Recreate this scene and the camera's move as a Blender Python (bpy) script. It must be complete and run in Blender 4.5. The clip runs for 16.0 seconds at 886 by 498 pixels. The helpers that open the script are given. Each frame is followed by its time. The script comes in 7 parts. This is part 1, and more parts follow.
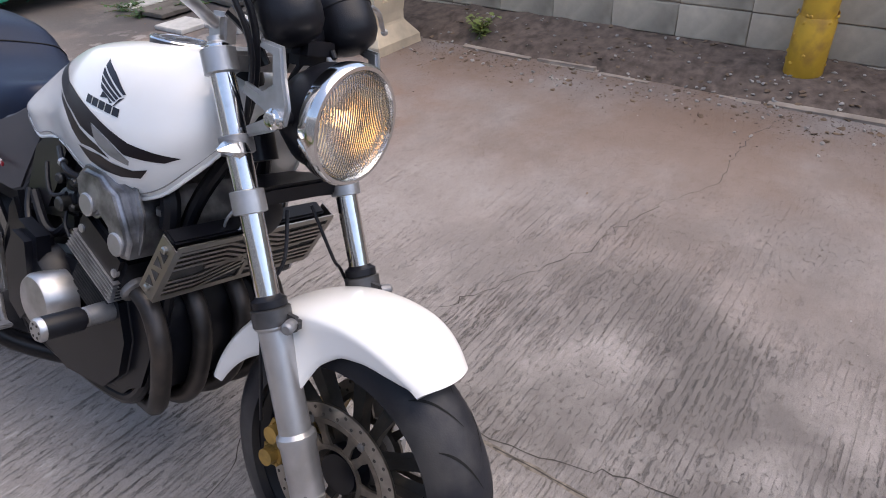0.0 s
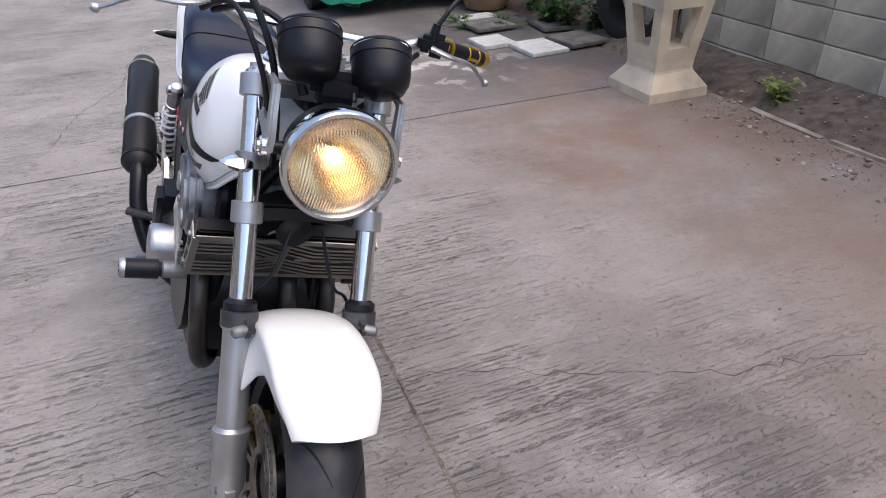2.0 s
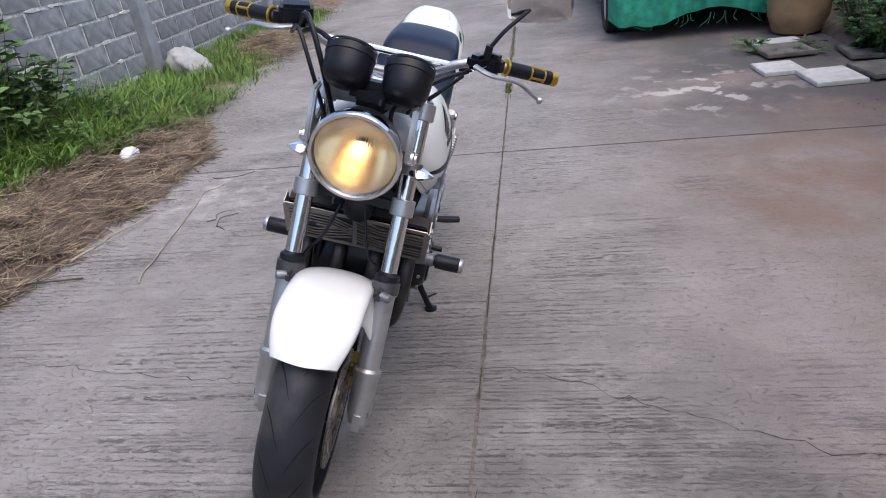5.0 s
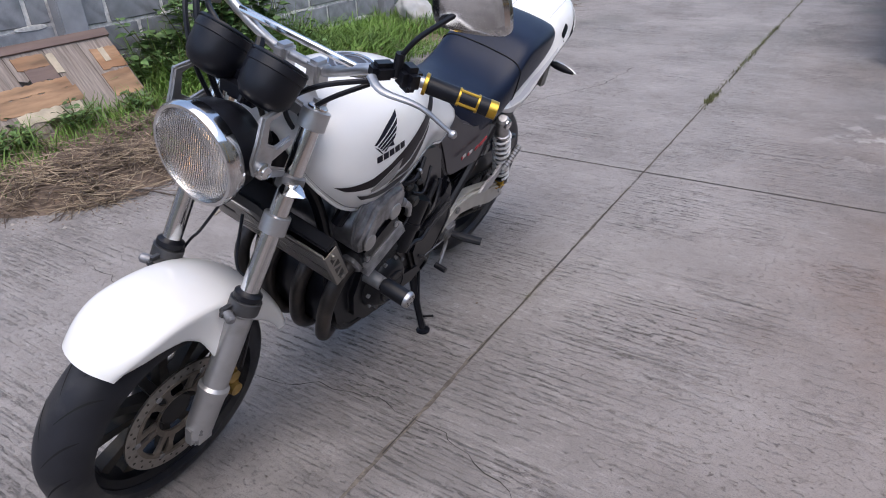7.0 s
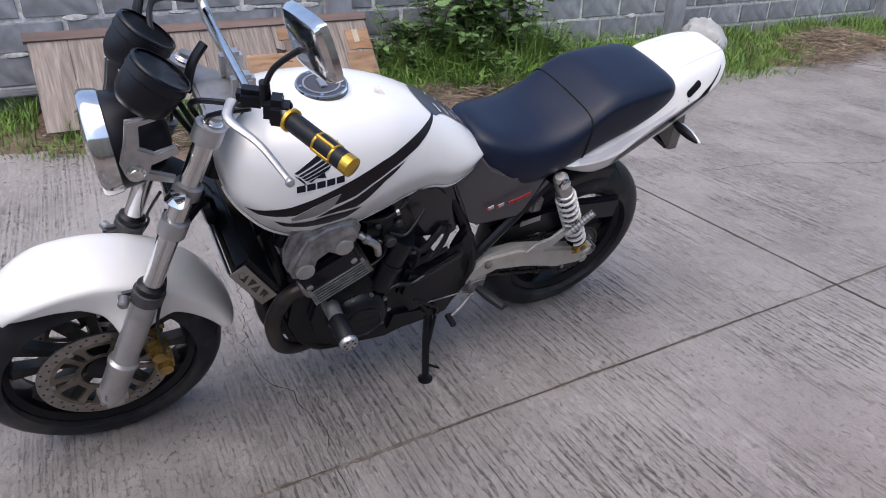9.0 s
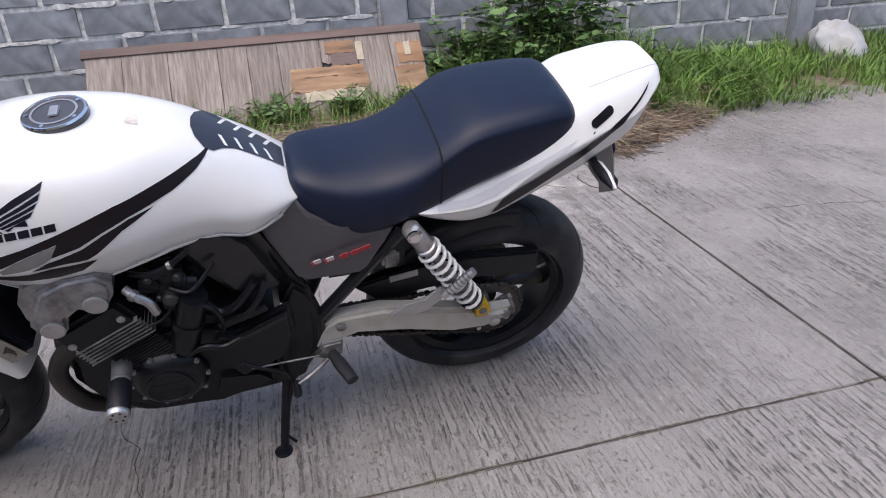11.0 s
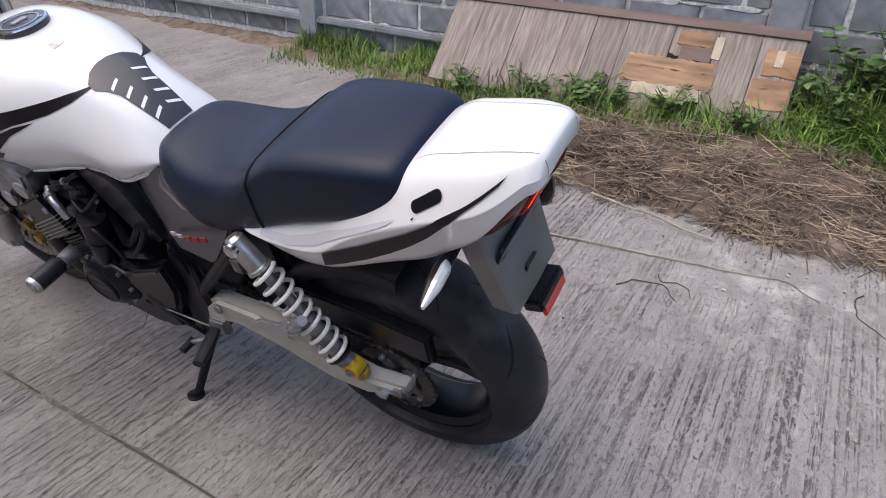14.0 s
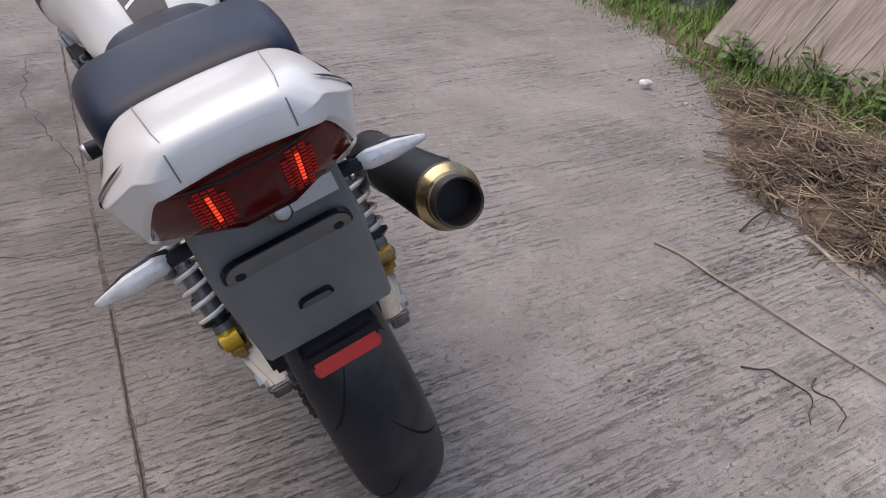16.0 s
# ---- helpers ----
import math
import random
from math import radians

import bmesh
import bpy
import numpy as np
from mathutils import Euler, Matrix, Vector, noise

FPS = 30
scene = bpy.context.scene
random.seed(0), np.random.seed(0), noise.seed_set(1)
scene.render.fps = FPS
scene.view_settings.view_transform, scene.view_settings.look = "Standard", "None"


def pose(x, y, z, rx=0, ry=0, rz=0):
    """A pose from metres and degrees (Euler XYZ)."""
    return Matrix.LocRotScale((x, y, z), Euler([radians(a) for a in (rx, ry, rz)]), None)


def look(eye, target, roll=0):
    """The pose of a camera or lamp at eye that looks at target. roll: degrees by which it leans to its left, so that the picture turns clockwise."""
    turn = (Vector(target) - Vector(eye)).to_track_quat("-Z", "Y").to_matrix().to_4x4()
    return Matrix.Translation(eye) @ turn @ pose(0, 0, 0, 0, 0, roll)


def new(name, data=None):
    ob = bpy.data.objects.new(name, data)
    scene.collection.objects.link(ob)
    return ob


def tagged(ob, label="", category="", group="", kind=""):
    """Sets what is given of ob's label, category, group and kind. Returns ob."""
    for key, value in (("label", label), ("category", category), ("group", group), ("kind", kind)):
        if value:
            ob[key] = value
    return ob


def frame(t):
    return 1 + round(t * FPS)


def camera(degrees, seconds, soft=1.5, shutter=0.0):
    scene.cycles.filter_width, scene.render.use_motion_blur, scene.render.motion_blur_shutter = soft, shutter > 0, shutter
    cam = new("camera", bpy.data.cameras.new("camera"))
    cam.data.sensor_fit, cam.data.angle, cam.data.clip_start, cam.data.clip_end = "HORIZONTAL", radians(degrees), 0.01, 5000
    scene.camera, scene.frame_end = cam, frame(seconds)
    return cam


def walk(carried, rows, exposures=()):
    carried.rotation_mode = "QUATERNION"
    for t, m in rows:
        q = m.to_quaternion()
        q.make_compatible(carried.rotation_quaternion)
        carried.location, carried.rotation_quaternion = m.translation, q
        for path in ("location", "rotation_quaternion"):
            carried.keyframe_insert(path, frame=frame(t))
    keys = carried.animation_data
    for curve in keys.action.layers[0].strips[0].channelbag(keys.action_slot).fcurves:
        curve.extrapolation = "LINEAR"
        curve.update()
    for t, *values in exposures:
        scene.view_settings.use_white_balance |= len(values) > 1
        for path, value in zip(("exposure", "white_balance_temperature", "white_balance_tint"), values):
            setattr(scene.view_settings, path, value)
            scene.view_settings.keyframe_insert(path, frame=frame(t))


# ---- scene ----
cam = camera(67.6, 16.0, 1.0)
PATH = [
    (0, (-0.897, -0.654, 1.311), (0.426, 0.341, 0.189), -1.9),
    (0.5, (-0.788, -0.763, 1.311), (0.393, 0.407, 0.199), -3.4),
    (1, (-0.644, -0.803, 1.304), (0.428, 0.462, 0.187), -3.0),
    (1.5, (-0.528, -0.828, 1.309), (0.401, 0.556, 0.203), -2.7),
    (2, (-0.384, -0.956, 1.336), (0.243, 0.632, 0.292), -1.6),
    (2.5, (-0.304, -1.096, 1.370), (0.155, 0.574, 0.368), -1.0),
    (3, (-0.309, -1.211, 1.367), (0.078, 0.500, 0.405), -1.9),
    (3.5, (-0.303, -1.329, 1.385), (0.000, 0.385, 0.397), -2.0),
    (4, (-0.187, -1.367, 1.384), (0.040, 0.359, 0.399), -2.8),
    (4.5, (0.038, -1.320, 1.359), (0.005, 0.437, 0.405), -3.7),
    (4.7, (0.119, -1.290, 1.345), (-0.028, 0.470, 0.405), -5.5),
    (6.8, (0.829, -0.729, 1.287), (-0.111, 0.762, 0.343), -2.9),
    (7, (0.867, -0.645, 1.282), (-0.108, 0.817, 0.324), -2.7),
    (7.5, (0.969, -0.459, 1.269), (-0.068, 0.968, 0.322), -3.1),
    (8, (1.117, -0.272, 1.288), (-0.118, 0.989, 0.349), -0.1),
    (8.2, (1.164, -0.201, 1.297), (-0.159, 0.963, 0.348), 0.2),
    (10.3, (1.253, 0.595, 1.248), (-0.455, 1.136, 0.359), -0.5),
    (10.5, (1.236, 0.675, 1.241), (-0.477, 1.184, 0.344), -1.3),
    (11, (1.175, 0.930, 1.223), (-0.562, 1.341, 0.322), -2.9),
    (11.5, (1.158, 1.155, 1.212), (-0.635, 1.322, 0.341), -2.5),
    (12, (1.145, 1.391, 1.226), (-0.645, 1.327, 0.338), 0.7),
    (12.5, (1.036, 1.556, 1.205), (-0.735, 1.344, 0.301), 0.7),
    (13, (0.896, 1.688, 1.205), (-0.846, 1.347, 0.283), 0.1),
    (13.5, (0.782, 1.861, 1.206), (-0.865, 1.234, 0.260), 0.5),
    (14, (0.661, 2.019, 1.231), (-0.861, 1.172, 0.248), 2.0),
    (14.5, (0.421, 2.074, 1.210), (-0.982, 1.100, 0.169), 0.9),
    (15, (0.250, 2.121, 1.190), (-1.028, 1.058, 0.078), -1.1),
    (15.5, (0.089, 2.226, 1.206), (-0.930, 0.957, 0.043), 4.4),
    (16, (-0.083, 2.265, 1.173), (-0.896, 0.855, 0.012), 3.8),
]
walk(cam, [(t, look(eye, target, roll)) for t, eye, target, roll in PATH], [(0, 1.3, 7300, 14), (3.5, 1.12, 7000, 12), (7, 1.05, 6750, 12), (11, 1.15, 6950, 13), (13, 1.2, 7000, 13), (15, 0.9, 7350, 14), (16, 0.85, 7500, 14)])


# ---- light ----
world = bpy.data.worlds.new("sky")
scene.world = world
world.use_nodes = True
wn = world.node_tree
sky = wn.nodes.new("ShaderNodeTexSky")
sky.sky_type, sky.sun_disc = "NISHITA", False
sky.sun_elevation, sky.sun_rotation, sky.air_density, sky.dust_density = radians(66), radians(135), 1.0, 1.8
wn.links.new(sky.outputs[0], wn.nodes["Background"].inputs[0])
wn.nodes["Background"].inputs[1].default_value = 0.15
sun = new("sun", bpy.data.lights.new("sun", "SUN"))
sun.data.energy, sun.data.angle, sun.data.color = 0.85, radians(70), (1.0, 0.94, 0.88)
sun.matrix_world = look((1.4, -1.4, 5.2), (0, 0, 0))


# ---- materials ----
def material(name, color, rough=0.5, metal=0.0, vary=0.0, scale=20.0, bump=0.0, bump_scale=200.0, stain=None, stain_scale=4.0, stain_amount=0.5, coat=0.0, per_object=0.0, stretch=(1, 1, 1)):
    m = bpy.data.materials.new(name)
    m.use_nodes = True
    nt = m.node_tree
    p = nt.nodes["Principled BSDF"]
    p.inputs["Roughness"].default_value, p.inputs["Metallic"].default_value = rough, metal
    p.inputs["Coat Weight"].default_value, p.inputs["Coat Roughness"].default_value = coat, 0.05
    tc = nt.nodes.new("ShaderNodeTexCoord")
    mp = nt.nodes.new("ShaderNodeMapping")
    mp.inputs["Scale"].default_value = stretch
    nt.links.new(tc.outputs["Object"], mp.inputs[0])

    def tex(s, detail=5):
        n = nt.nodes.new("ShaderNodeTexNoise")
        n.inputs["Scale"].default_value, n.inputs["Detail"].default_value = s, detail
        nt.links.new(mp.outputs[0], n.inputs["Vector"])
        return n.outputs["Fac"]

    def mix(fac, a, b):
        n = nt.nodes.new("ShaderNodeMix")
        n.data_type = "RGBA"
        for sock, v in ((n.inputs[0], fac), (n.inputs[6], a), (n.inputs[7], b)):
            if hasattr(v, "links"):
                nt.links.new(v, sock)
            else:
                sock.default_value = v if isinstance(v, (int, float)) else (*v, 1)
        return n.outputs[2]

    def ramp(v, a, b):
        n = nt.nodes.new("ShaderNodeMapRange")
        n.inputs[1].default_value, n.inputs[2].default_value = a, b
        nt.links.new(v, n.inputs[0])
        return n.outputs[0]

    col = color
    if vary:
        col = mix(ramp(tex(scale), 0.3, 0.7), tuple(c * (1 - vary) for c in color), tuple(min(1, c * (1 + vary)) for c in color))
    if per_object:
        oi = nt.nodes.new("ShaderNodeObjectInfo")
        col = mix(oi.outputs["Random"], mix(per_object, col, (0.02, 0.02, 0.02)), col)
    if stain:
        s = nt.nodes.new("ShaderNodeMath")
        s.operation = "MULTIPLY"
        s.inputs[1].default_value = stain_amount
        nt.links.new(ramp(tex(stain_scale, 8), 0.48, 0.68), s.inputs[0])
        col = mix(s.outputs[0], col, stain)
    if hasattr(col, "links"):
        nt.links.new(col, p.inputs["Base Color"])
    else:
        p.inputs["Base Color"].default_value = (*col, 1)
    if bump:
        b = nt.nodes.new("ShaderNodeBump")
        b.inputs["Strength"].default_value, b.inputs["Distance"].default_value = bump, 0.003
        nt.links.new(tex(bump_scale, 4), b.inputs["Height"])
        nt.links.new(b.outputs[0], p.inputs["Normal"])
    return m


def ground_material():
    """Broomed concrete: grooves across the drive, worn pale patches, damp dark and reddish soil stains."""
    m = bpy.data.materials.new("broomed_concrete")
    m.use_nodes = True
    nt = m.node_tree
    p = nt.nodes["Principled BSDF"]
    p.inputs["Roughness"].default_value = 0.85
    geo = nt.nodes.new("ShaderNodeNewGeometry")

    def noise_at(scale, sx=1, sy=1, detail=5, off=0.0, rough=0.55):
        mp = nt.nodes.new("ShaderNodeMapping")
        mp.inputs["Scale"].default_value = (sx, sy, 1)
        mp.inputs["Location"].default_value = (off, off * 0.7, 0)
        n = nt.nodes.new("ShaderNodeTexNoise")
        n.inputs["Scale"].default_value, n.inputs["Detail"].default_value, n.inputs["Roughness"].default_value = scale, detail, rough
        nt.links.new(geo.outputs["Position"], mp.inputs[0])
        nt.links.new(mp.outputs[0], n.inputs["Vector"])
        return n.outputs["Fac"]

    def rng(v, a, b, lo=0.0, hi=1.0):
        n = nt.nodes.new("ShaderNodeMapRange")
        for i, x in zip((1, 2, 3, 4), (a, b, lo, hi)):
            n.inputs[i].default_value = x
        nt.links.new(v, n.inputs[0])
        return n.outputs[0]

    def mth(op, a, b):
        n = nt.nodes.new("ShaderNodeMath")
        n.operation = op
        for i, v in enumerate((a, b)):
            if hasattr(v, "links"):
                nt.links.new(v, n.inputs[i])
            else:
                n.inputs[i].default_value = v
        return n.outputs[0]

    def mix(fac, a, b):
        n = nt.nodes.new("ShaderNodeMix")
        n.data_type = "RGBA"
        for sock, v in ((n.inputs[0], fac), (n.inputs[6], a), (n.inputs[7], b)):
            if hasattr(v, "links"):
                nt.links.new(v, sock)
            else:
                sock.default_value = (*v, 1)
        return n.outputs[2]

    # broom strokes, worn away in places; short torn dashes; pits; grains
    lines = mth("MULTIPLY", rng(noise_at(95, 0.004, 1.0, 4, 0.0, 0.6), 0.50, 0.60), rng(noise_at(58, 0.38, 1.0, 7, 2.0, 0.74), 0.48, 0.57, 0.03, 1.0))
    dashes = mth("MULTIPLY", rng(noise_at(80, 0.006, 1.0, 4, 4.0, 0.6), 0.49, 0.57), rng(noise_at(66, 0.36, 1.0, 7, 14.0, 0.76), 0.49, 0.555))
    where = rng(noise_at(1.3, 1.0, 0.8, 8, 3.0, 0.68), 0.49, 0.63)
    where2 = rng(noise_at(1.7, 1.0, 1.0, 8, 13.0, 0.68), 0.45, 0.58)
    sep = nt.nodes.new("ShaderNodeSeparateXYZ")
    nt.links.new(geo.outputs["Position"], sep.inputs[0])
    trodden = rng(mth("ADD", sep.outputs[0], rng(noise_at(1.5, 1, 1, 6, 23.0, 0.6), 0.3, 0.7, -0.4, 0.4)), 0.55, 1.35, 1.0, 0.08)
    groove = mth("MULTIPLY", mth("MULTIPLY", lines, trodden), rng(where, 0.0, 1.0, 0.08, 1.0))
    dash = mth("MULTIPLY", mth("MULTIPLY", dashes, trodden), rng(where2, 0.0, 1.0, 0.02, 1.0))
    pits = mth("MULTIPLY", rng(noise_at(85, 0.6, 1, 8, 5.0, 0.8), 0.57, 0.63), rng(noise_at(1.9, 1, 1, 6, 81.0, 0.6), 0.38, 0.56, 0.2, 1.0))
    base = mix(rng(noise_at(1.1, 1, 1, 10, 1.0, 0.62), 0.36, 0.66), (0.215, 0.197, 0.188), (0.322, 0.298, 0.287))
    base = mix(rng(noise_at(6, 0.6, 1, 9, 9.0, 0.7), 0.46, 0.70, 0.0, 0.6), base, (0.37, 0.344, 0.33))
    base = mix(rng(noise_at(34, 1, 1, 6, 21.0, 0.7), 0.52, 0.72, 0.0, 0.35), base, (0.15, 0.135, 0.128))
    ridge = mth("MULTIPLY", mth("MULTIPLY", rng(noise_at(75, 0.2, 1.0, 7, 31.0, 0.74), 0.53, 0.62), trodden), rng(noise_at(2.3, 1.0, 1.0, 6, 17.0), 0.42, 0.60, 0.03, 1.0))
    base = mix(mth("MULTIPLY", ridge, 0.5), base, (0.48, 0.455, 0.44))
    blot = rng(noise_at(21, 0.8, 1.0, 8, 41.0, 0.72), 0.55, 0.66)
    base = mix(mth("MULTIPLY", blot, 0.5), base, (0.14, 0.128, 0.122))
    base = mix(mth("MULTIPLY", groove, 0.46), base, (0.08, 0.072, 0.068))
    base = mix(mth("MULTIPLY", dash, 0.84), base, (0.065, 0.06, 0.056))
    base = mix(mth("MULTIPLY", pits, 0.75), base, (0.07, 0.064, 0.06))
    fleck = rng(noise_at(300, 0.8, 1, 3, 91.0, 0.75), 0.60, 0.70)
    base = mix(mth("MULTIPLY", fleck, 0.6), base, (0.52, 0.50, 0.48))
    groove = mth("MAXIMUM", groove, dash)
    soil = mth("MULTIPLY", rng(sep.outputs[0], 0.2, 2.3), rng(noise_at(1.3, 1, 1, 7, 7.0, 0.6), 0.26, 0.56, 0.15, 1.0))
    base = mix(mth("MULTIPLY", soil, 0.8), base, (0.185, 0.108, 0.066))
    # darker blotch round this point, broken up by noise
    away = nt.nodes.new("ShaderNodeVectorMath")
    away.operation = "DISTANCE"
    away.inputs[1].default_value = (0.3, -0.45, 0.0)
    nt.links.new(geo.outputs["Position"], away.inputs[0])
    dark_blotch = mth("MULTIPLY", rng(away.outputs["Value"], 0.3, 1.5, 1.0, 0.0), rng(noise_at(2.6, 1, 1, 7, 51.0, 0.6), 0.34, 0.58))
    base = mix(mth("MULTIPLY", dark_blotch, 0.85), base, (0.10, 0.090, 0.084))
    chalk = nt.nodes.new("ShaderNodeVectorMath")
    chalk.operation = "DISTANCE"
    chalk.inputs[1].default_value = (-1.6, 2.12, 0.0)
    nt.links.new(geo.outputs["Position"], chalk.inputs[0])
    dust = mth("MULTIPLY", rng(chalk.outputs["Value"], 0.1, 0.6, 1.0, 0.0), rng(noise_at(7, 1, 1, 8, 71.0, 0.65), 0.48, 0.68))
    base = mix(mth("MULTIPLY", dust, 0.8), base, (0.58, 0.55, 0.52))
    grain = rng(noise_at(260, 0.7, 1, 4, 61.0, 0.75), 0.52, 0.62)
    base = mix(mth("MULTIPLY", grain, 0.5), base, (0.10, 0.092, 0.088))
    damp = mth("MULTIPLY", mth("MULTIPLY", rng(sep.outputs[0], 0.5, 1.5), rng(sep.outputs[1], 2.2, 3.1)), rng(noise_at(1.3, 1, 1, 7, 11.0, 0.62), 0.33, 0.52))
    base = mix(mth("MULTIPLY", damp, 0.8), base, (0.075, 0.073, 0.076))
    mould = mth("MULTIPLY", rng(sep.outputs[1], 4.5, 7.0), rng(noise_at(0.8, 1, 0.7, 7, 15.0, 0.62), 0.46, 0.62))
    base = mix(mth("MULTIPLY", mould, 0.5), base, (0.12, 0.125, 0.115))
    spill = nt.nodes.new("ShaderNodeVectorMath")
    spill.operation = "DISTANCE"
    spill.inputs[1].default_value = (1.35, 3.45, 0.0)
    nt.links.new(geo.outputs["Position"], spill.inputs[0])
    scuff = mth("MULTIPLY", rng(spill.outputs["Value"], 0.2, 0.75, 1.0, 0.0), rng(noise_at(5.5, 1, 0.8, 5, 77.0, 0.55), 0.55, 0.60))
    base = mix(mth("MULTIPLY", scuff, 0.8), base, (0.52, 0.48, 0.45))
    clay = nt.nodes.new("ShaderNodeVectorMath")
    clay.operation = "DISTANCE"
    clay.inputs[1].default_value = (1.5, 1.75, 0.0)
    nt.links.new(geo.outputs["Position"], clay.inputs[0])
    rust = mth("MULTIPLY", rng(clay.outputs["Value"], 0.1, 0.8, 1.0, 0.0), rng(noise_at(3.2, 1, 1, 7, 33.0, 0.6), 0.42, 0.60))
    base = mix(mth("MULTIPLY", rust, 0.6), base, (0.20, 0.105, 0.065))
    nt.links.new(base, p.inputs["Base Color"])
    h = mth("ADD", mth("MULTIPLY", groove, -1.0), mth("MULTIPLY", pits, -0.6))
    b = nt.nodes.new("ShaderNodeBump")
    b.inputs["Strength"].default_value, b.inputs["Distance"].default_value = 0.75, 0.0065
    nt.links.new(h, b.inputs["Height"])
    nt.links.new(b.outputs[0], p.inputs["Normal"])
    return m


CONCRETE = ground_material()
# joint dirt; also colours the pieces that stand for shade in holes and slots
JOINT_AND_HOLE = material("joint_dirt", (0.05, 0.045, 0.042), 0.95, vary=0.4, scale=30, bump=0.4)
SOIL = material("dry_soil", (0.16, 0.115, 0.085), 0.95, vary=0.45, scale=14, bump=1.0, bump_scale=60, stain=(0.26, 0.21, 0.17), stain_scale=5, stain_amount=0.6)
DARKSOIL = material("dark_soil", (0.12, 0.088, 0.07), 0.95, vary=0.5, scale=18, bump=1.0, bump_scale=60, stain=(0.15, 0.11, 0.085), stain_scale=5, stain_amount=0.5)
BLOCK = material("grey_block", (0.27, 0.28, 0.30), 0.9, vary=0.36, scale=11, bump=0.7, bump_scale=150, stain=(0.16, 0.17, 0.18), stain_scale=4, stain_amount=0.7, per_object=0.36)
MORTAR = material("mortar", (0.55, 0.54, 0.52), 0.92, vary=0.35, scale=30, bump=0.8, bump_scale=90)
POST = material("cast_post", (0.25, 0.26, 0.28), 0.85, vary=0.2, scale=7, bump=0.4, bump_scale=120)
BUFF_BLOCK = material("buff_block", (0.57, 0.495, 0.385), 0.9, vary=0.2, scale=8, bump=0.6, bump_scale=150, stain=(0.17, 0.15, 0.12), stain_scale=2.5, stain_amount=0.7, per_object=0.2)
CAST = material("cast_concrete", (0.60, 0.50, 0.365), 0.8, vary=0.15, scale=6, bump=0.35, bump_scale=120, stain=(0.26, 0.22, 0.17), stain_scale=3.5, stain_amount=0.6)
KERB = material("worn_kerb", (0.33, 0.275, 0.225), 0.9, vary=0.3, scale=9, bump=0.6, bump_scale=80, stain=(0.15, 0.11, 0.085), stain_scale=5, stain_amount=0.8)
PALE_SLAB = material("pale_slab", (0.55, 0.54, 0.52), 0.8, vary=0.2, scale=8, bump=0.4, stain=(0.25, 0.24, 0.22), stain_scale=6)
DARK_SLAB = material("dark_slab", (0.14, 0.125, 0.11), 0.9, vary=0.4, scale=8, bump=0.6)


# ---- shape helpers ----
def finish(bm, smooth=True, angle=35):
    bmesh.ops.recalc_face_normals(bm, faces=bm.faces)
    if smooth:
        for f in bm.faces:
            f.smooth = True
        for e in bm.edges:
            if len(e.link_faces) == 2 and e.calc_face_angle(0) > radians(angle):
                e.smooth = False
    return bm


def part(name, bm, mat, parent=None, label="", smooth=True, angle=35, m=None):
    me = bpy.data.meshes.new(name)
    finish(bm, smooth, angle).to_mesh(me)
    bm.free()
    mats = mat if isinstance(mat, (list, tuple)) else [mat]
    for x in mats:
        me.materials.append(x)
    ob = new(name, me)
    if parent:
        ob.parent = parent
    if m is not None:
        ob.matrix_basis = m
    if label:
        tagged(ob, label)
    return ob


def rough(bm, amount, scale=9.0, seed=0.0):
    for v in bm.verts:
        v.co += Vector((noise.noise(v.co * scale + Vector((seed, 0, 0))), noise.noise(v.co * scale + Vector((0, seed, 5))), noise.noise(v.co * scale + Vector((3, 0, seed))))) * amount
    return bm


def box(cx, cy, cz, sx, sy, sz, bevel=0.0, rot=None, bm=None, segs=2):
    bm = bm or bmesh.new()
    m = Matrix.Translation((cx, cy, cz)) @ (rot.to_4x4() if rot else Matrix()) @ Matrix.Diagonal((sx, sy, sz, 1))
    vs = bmesh.ops.create_cube(bm, size=1, matrix=m)["verts"]
    if bevel:
        es = list({e for v in vs for e in v.link_edges})
        bmesh.ops.bevel(bm, geom=es, offset=bevel, segments=segs, affect="EDGES", clamp_overlap=True)
    return bm


def loft(rings, bm=None, caps=True, closed=False):
    bm = bm or bmesh.new()
    vs = [[bm.verts.new(p) for p in r] for r in rings]
    n = len(vs[0])
    for a, b in zip(vs, vs[1:] + (vs[:1] if closed else [])):
        for i in range(n):
            bm.faces.new((a[i], a[(i + 1) % n], b[(i + 1) % n], b[i]))
    if caps and not closed:
        bm.faces.new(vs[0])
        bm.faces.new(vs[-1][::-1])
    return bm


def glide(pts, n=6, closed=False):
    """A smooth curve through points (Catmull-Rom)."""
    P = [Vector(p) for p in pts]
    if len(P) < 3:
        return P
    out = []
    k = len(P)
    for i in range(k if closed else k - 1):
        a, b, c, d = (P[(i - 1) % k], P[i], P[(i + 1) % k], P[(i + 2) % k]) if closed else (P[max(i - 1, 0)], P[i], P[i + 1], P[min(i + 2, k - 1)])
        for j in range(n):
            t = j / n
            out.append(0.5 * ((2 * b) + (c - a) * t + (2 * a - 5 * b + 4 * c - d) * t * t + (3 * b - a - 3 * c + d) * t * t * t))
    if not closed:
        out.append(P[-1])
    return out


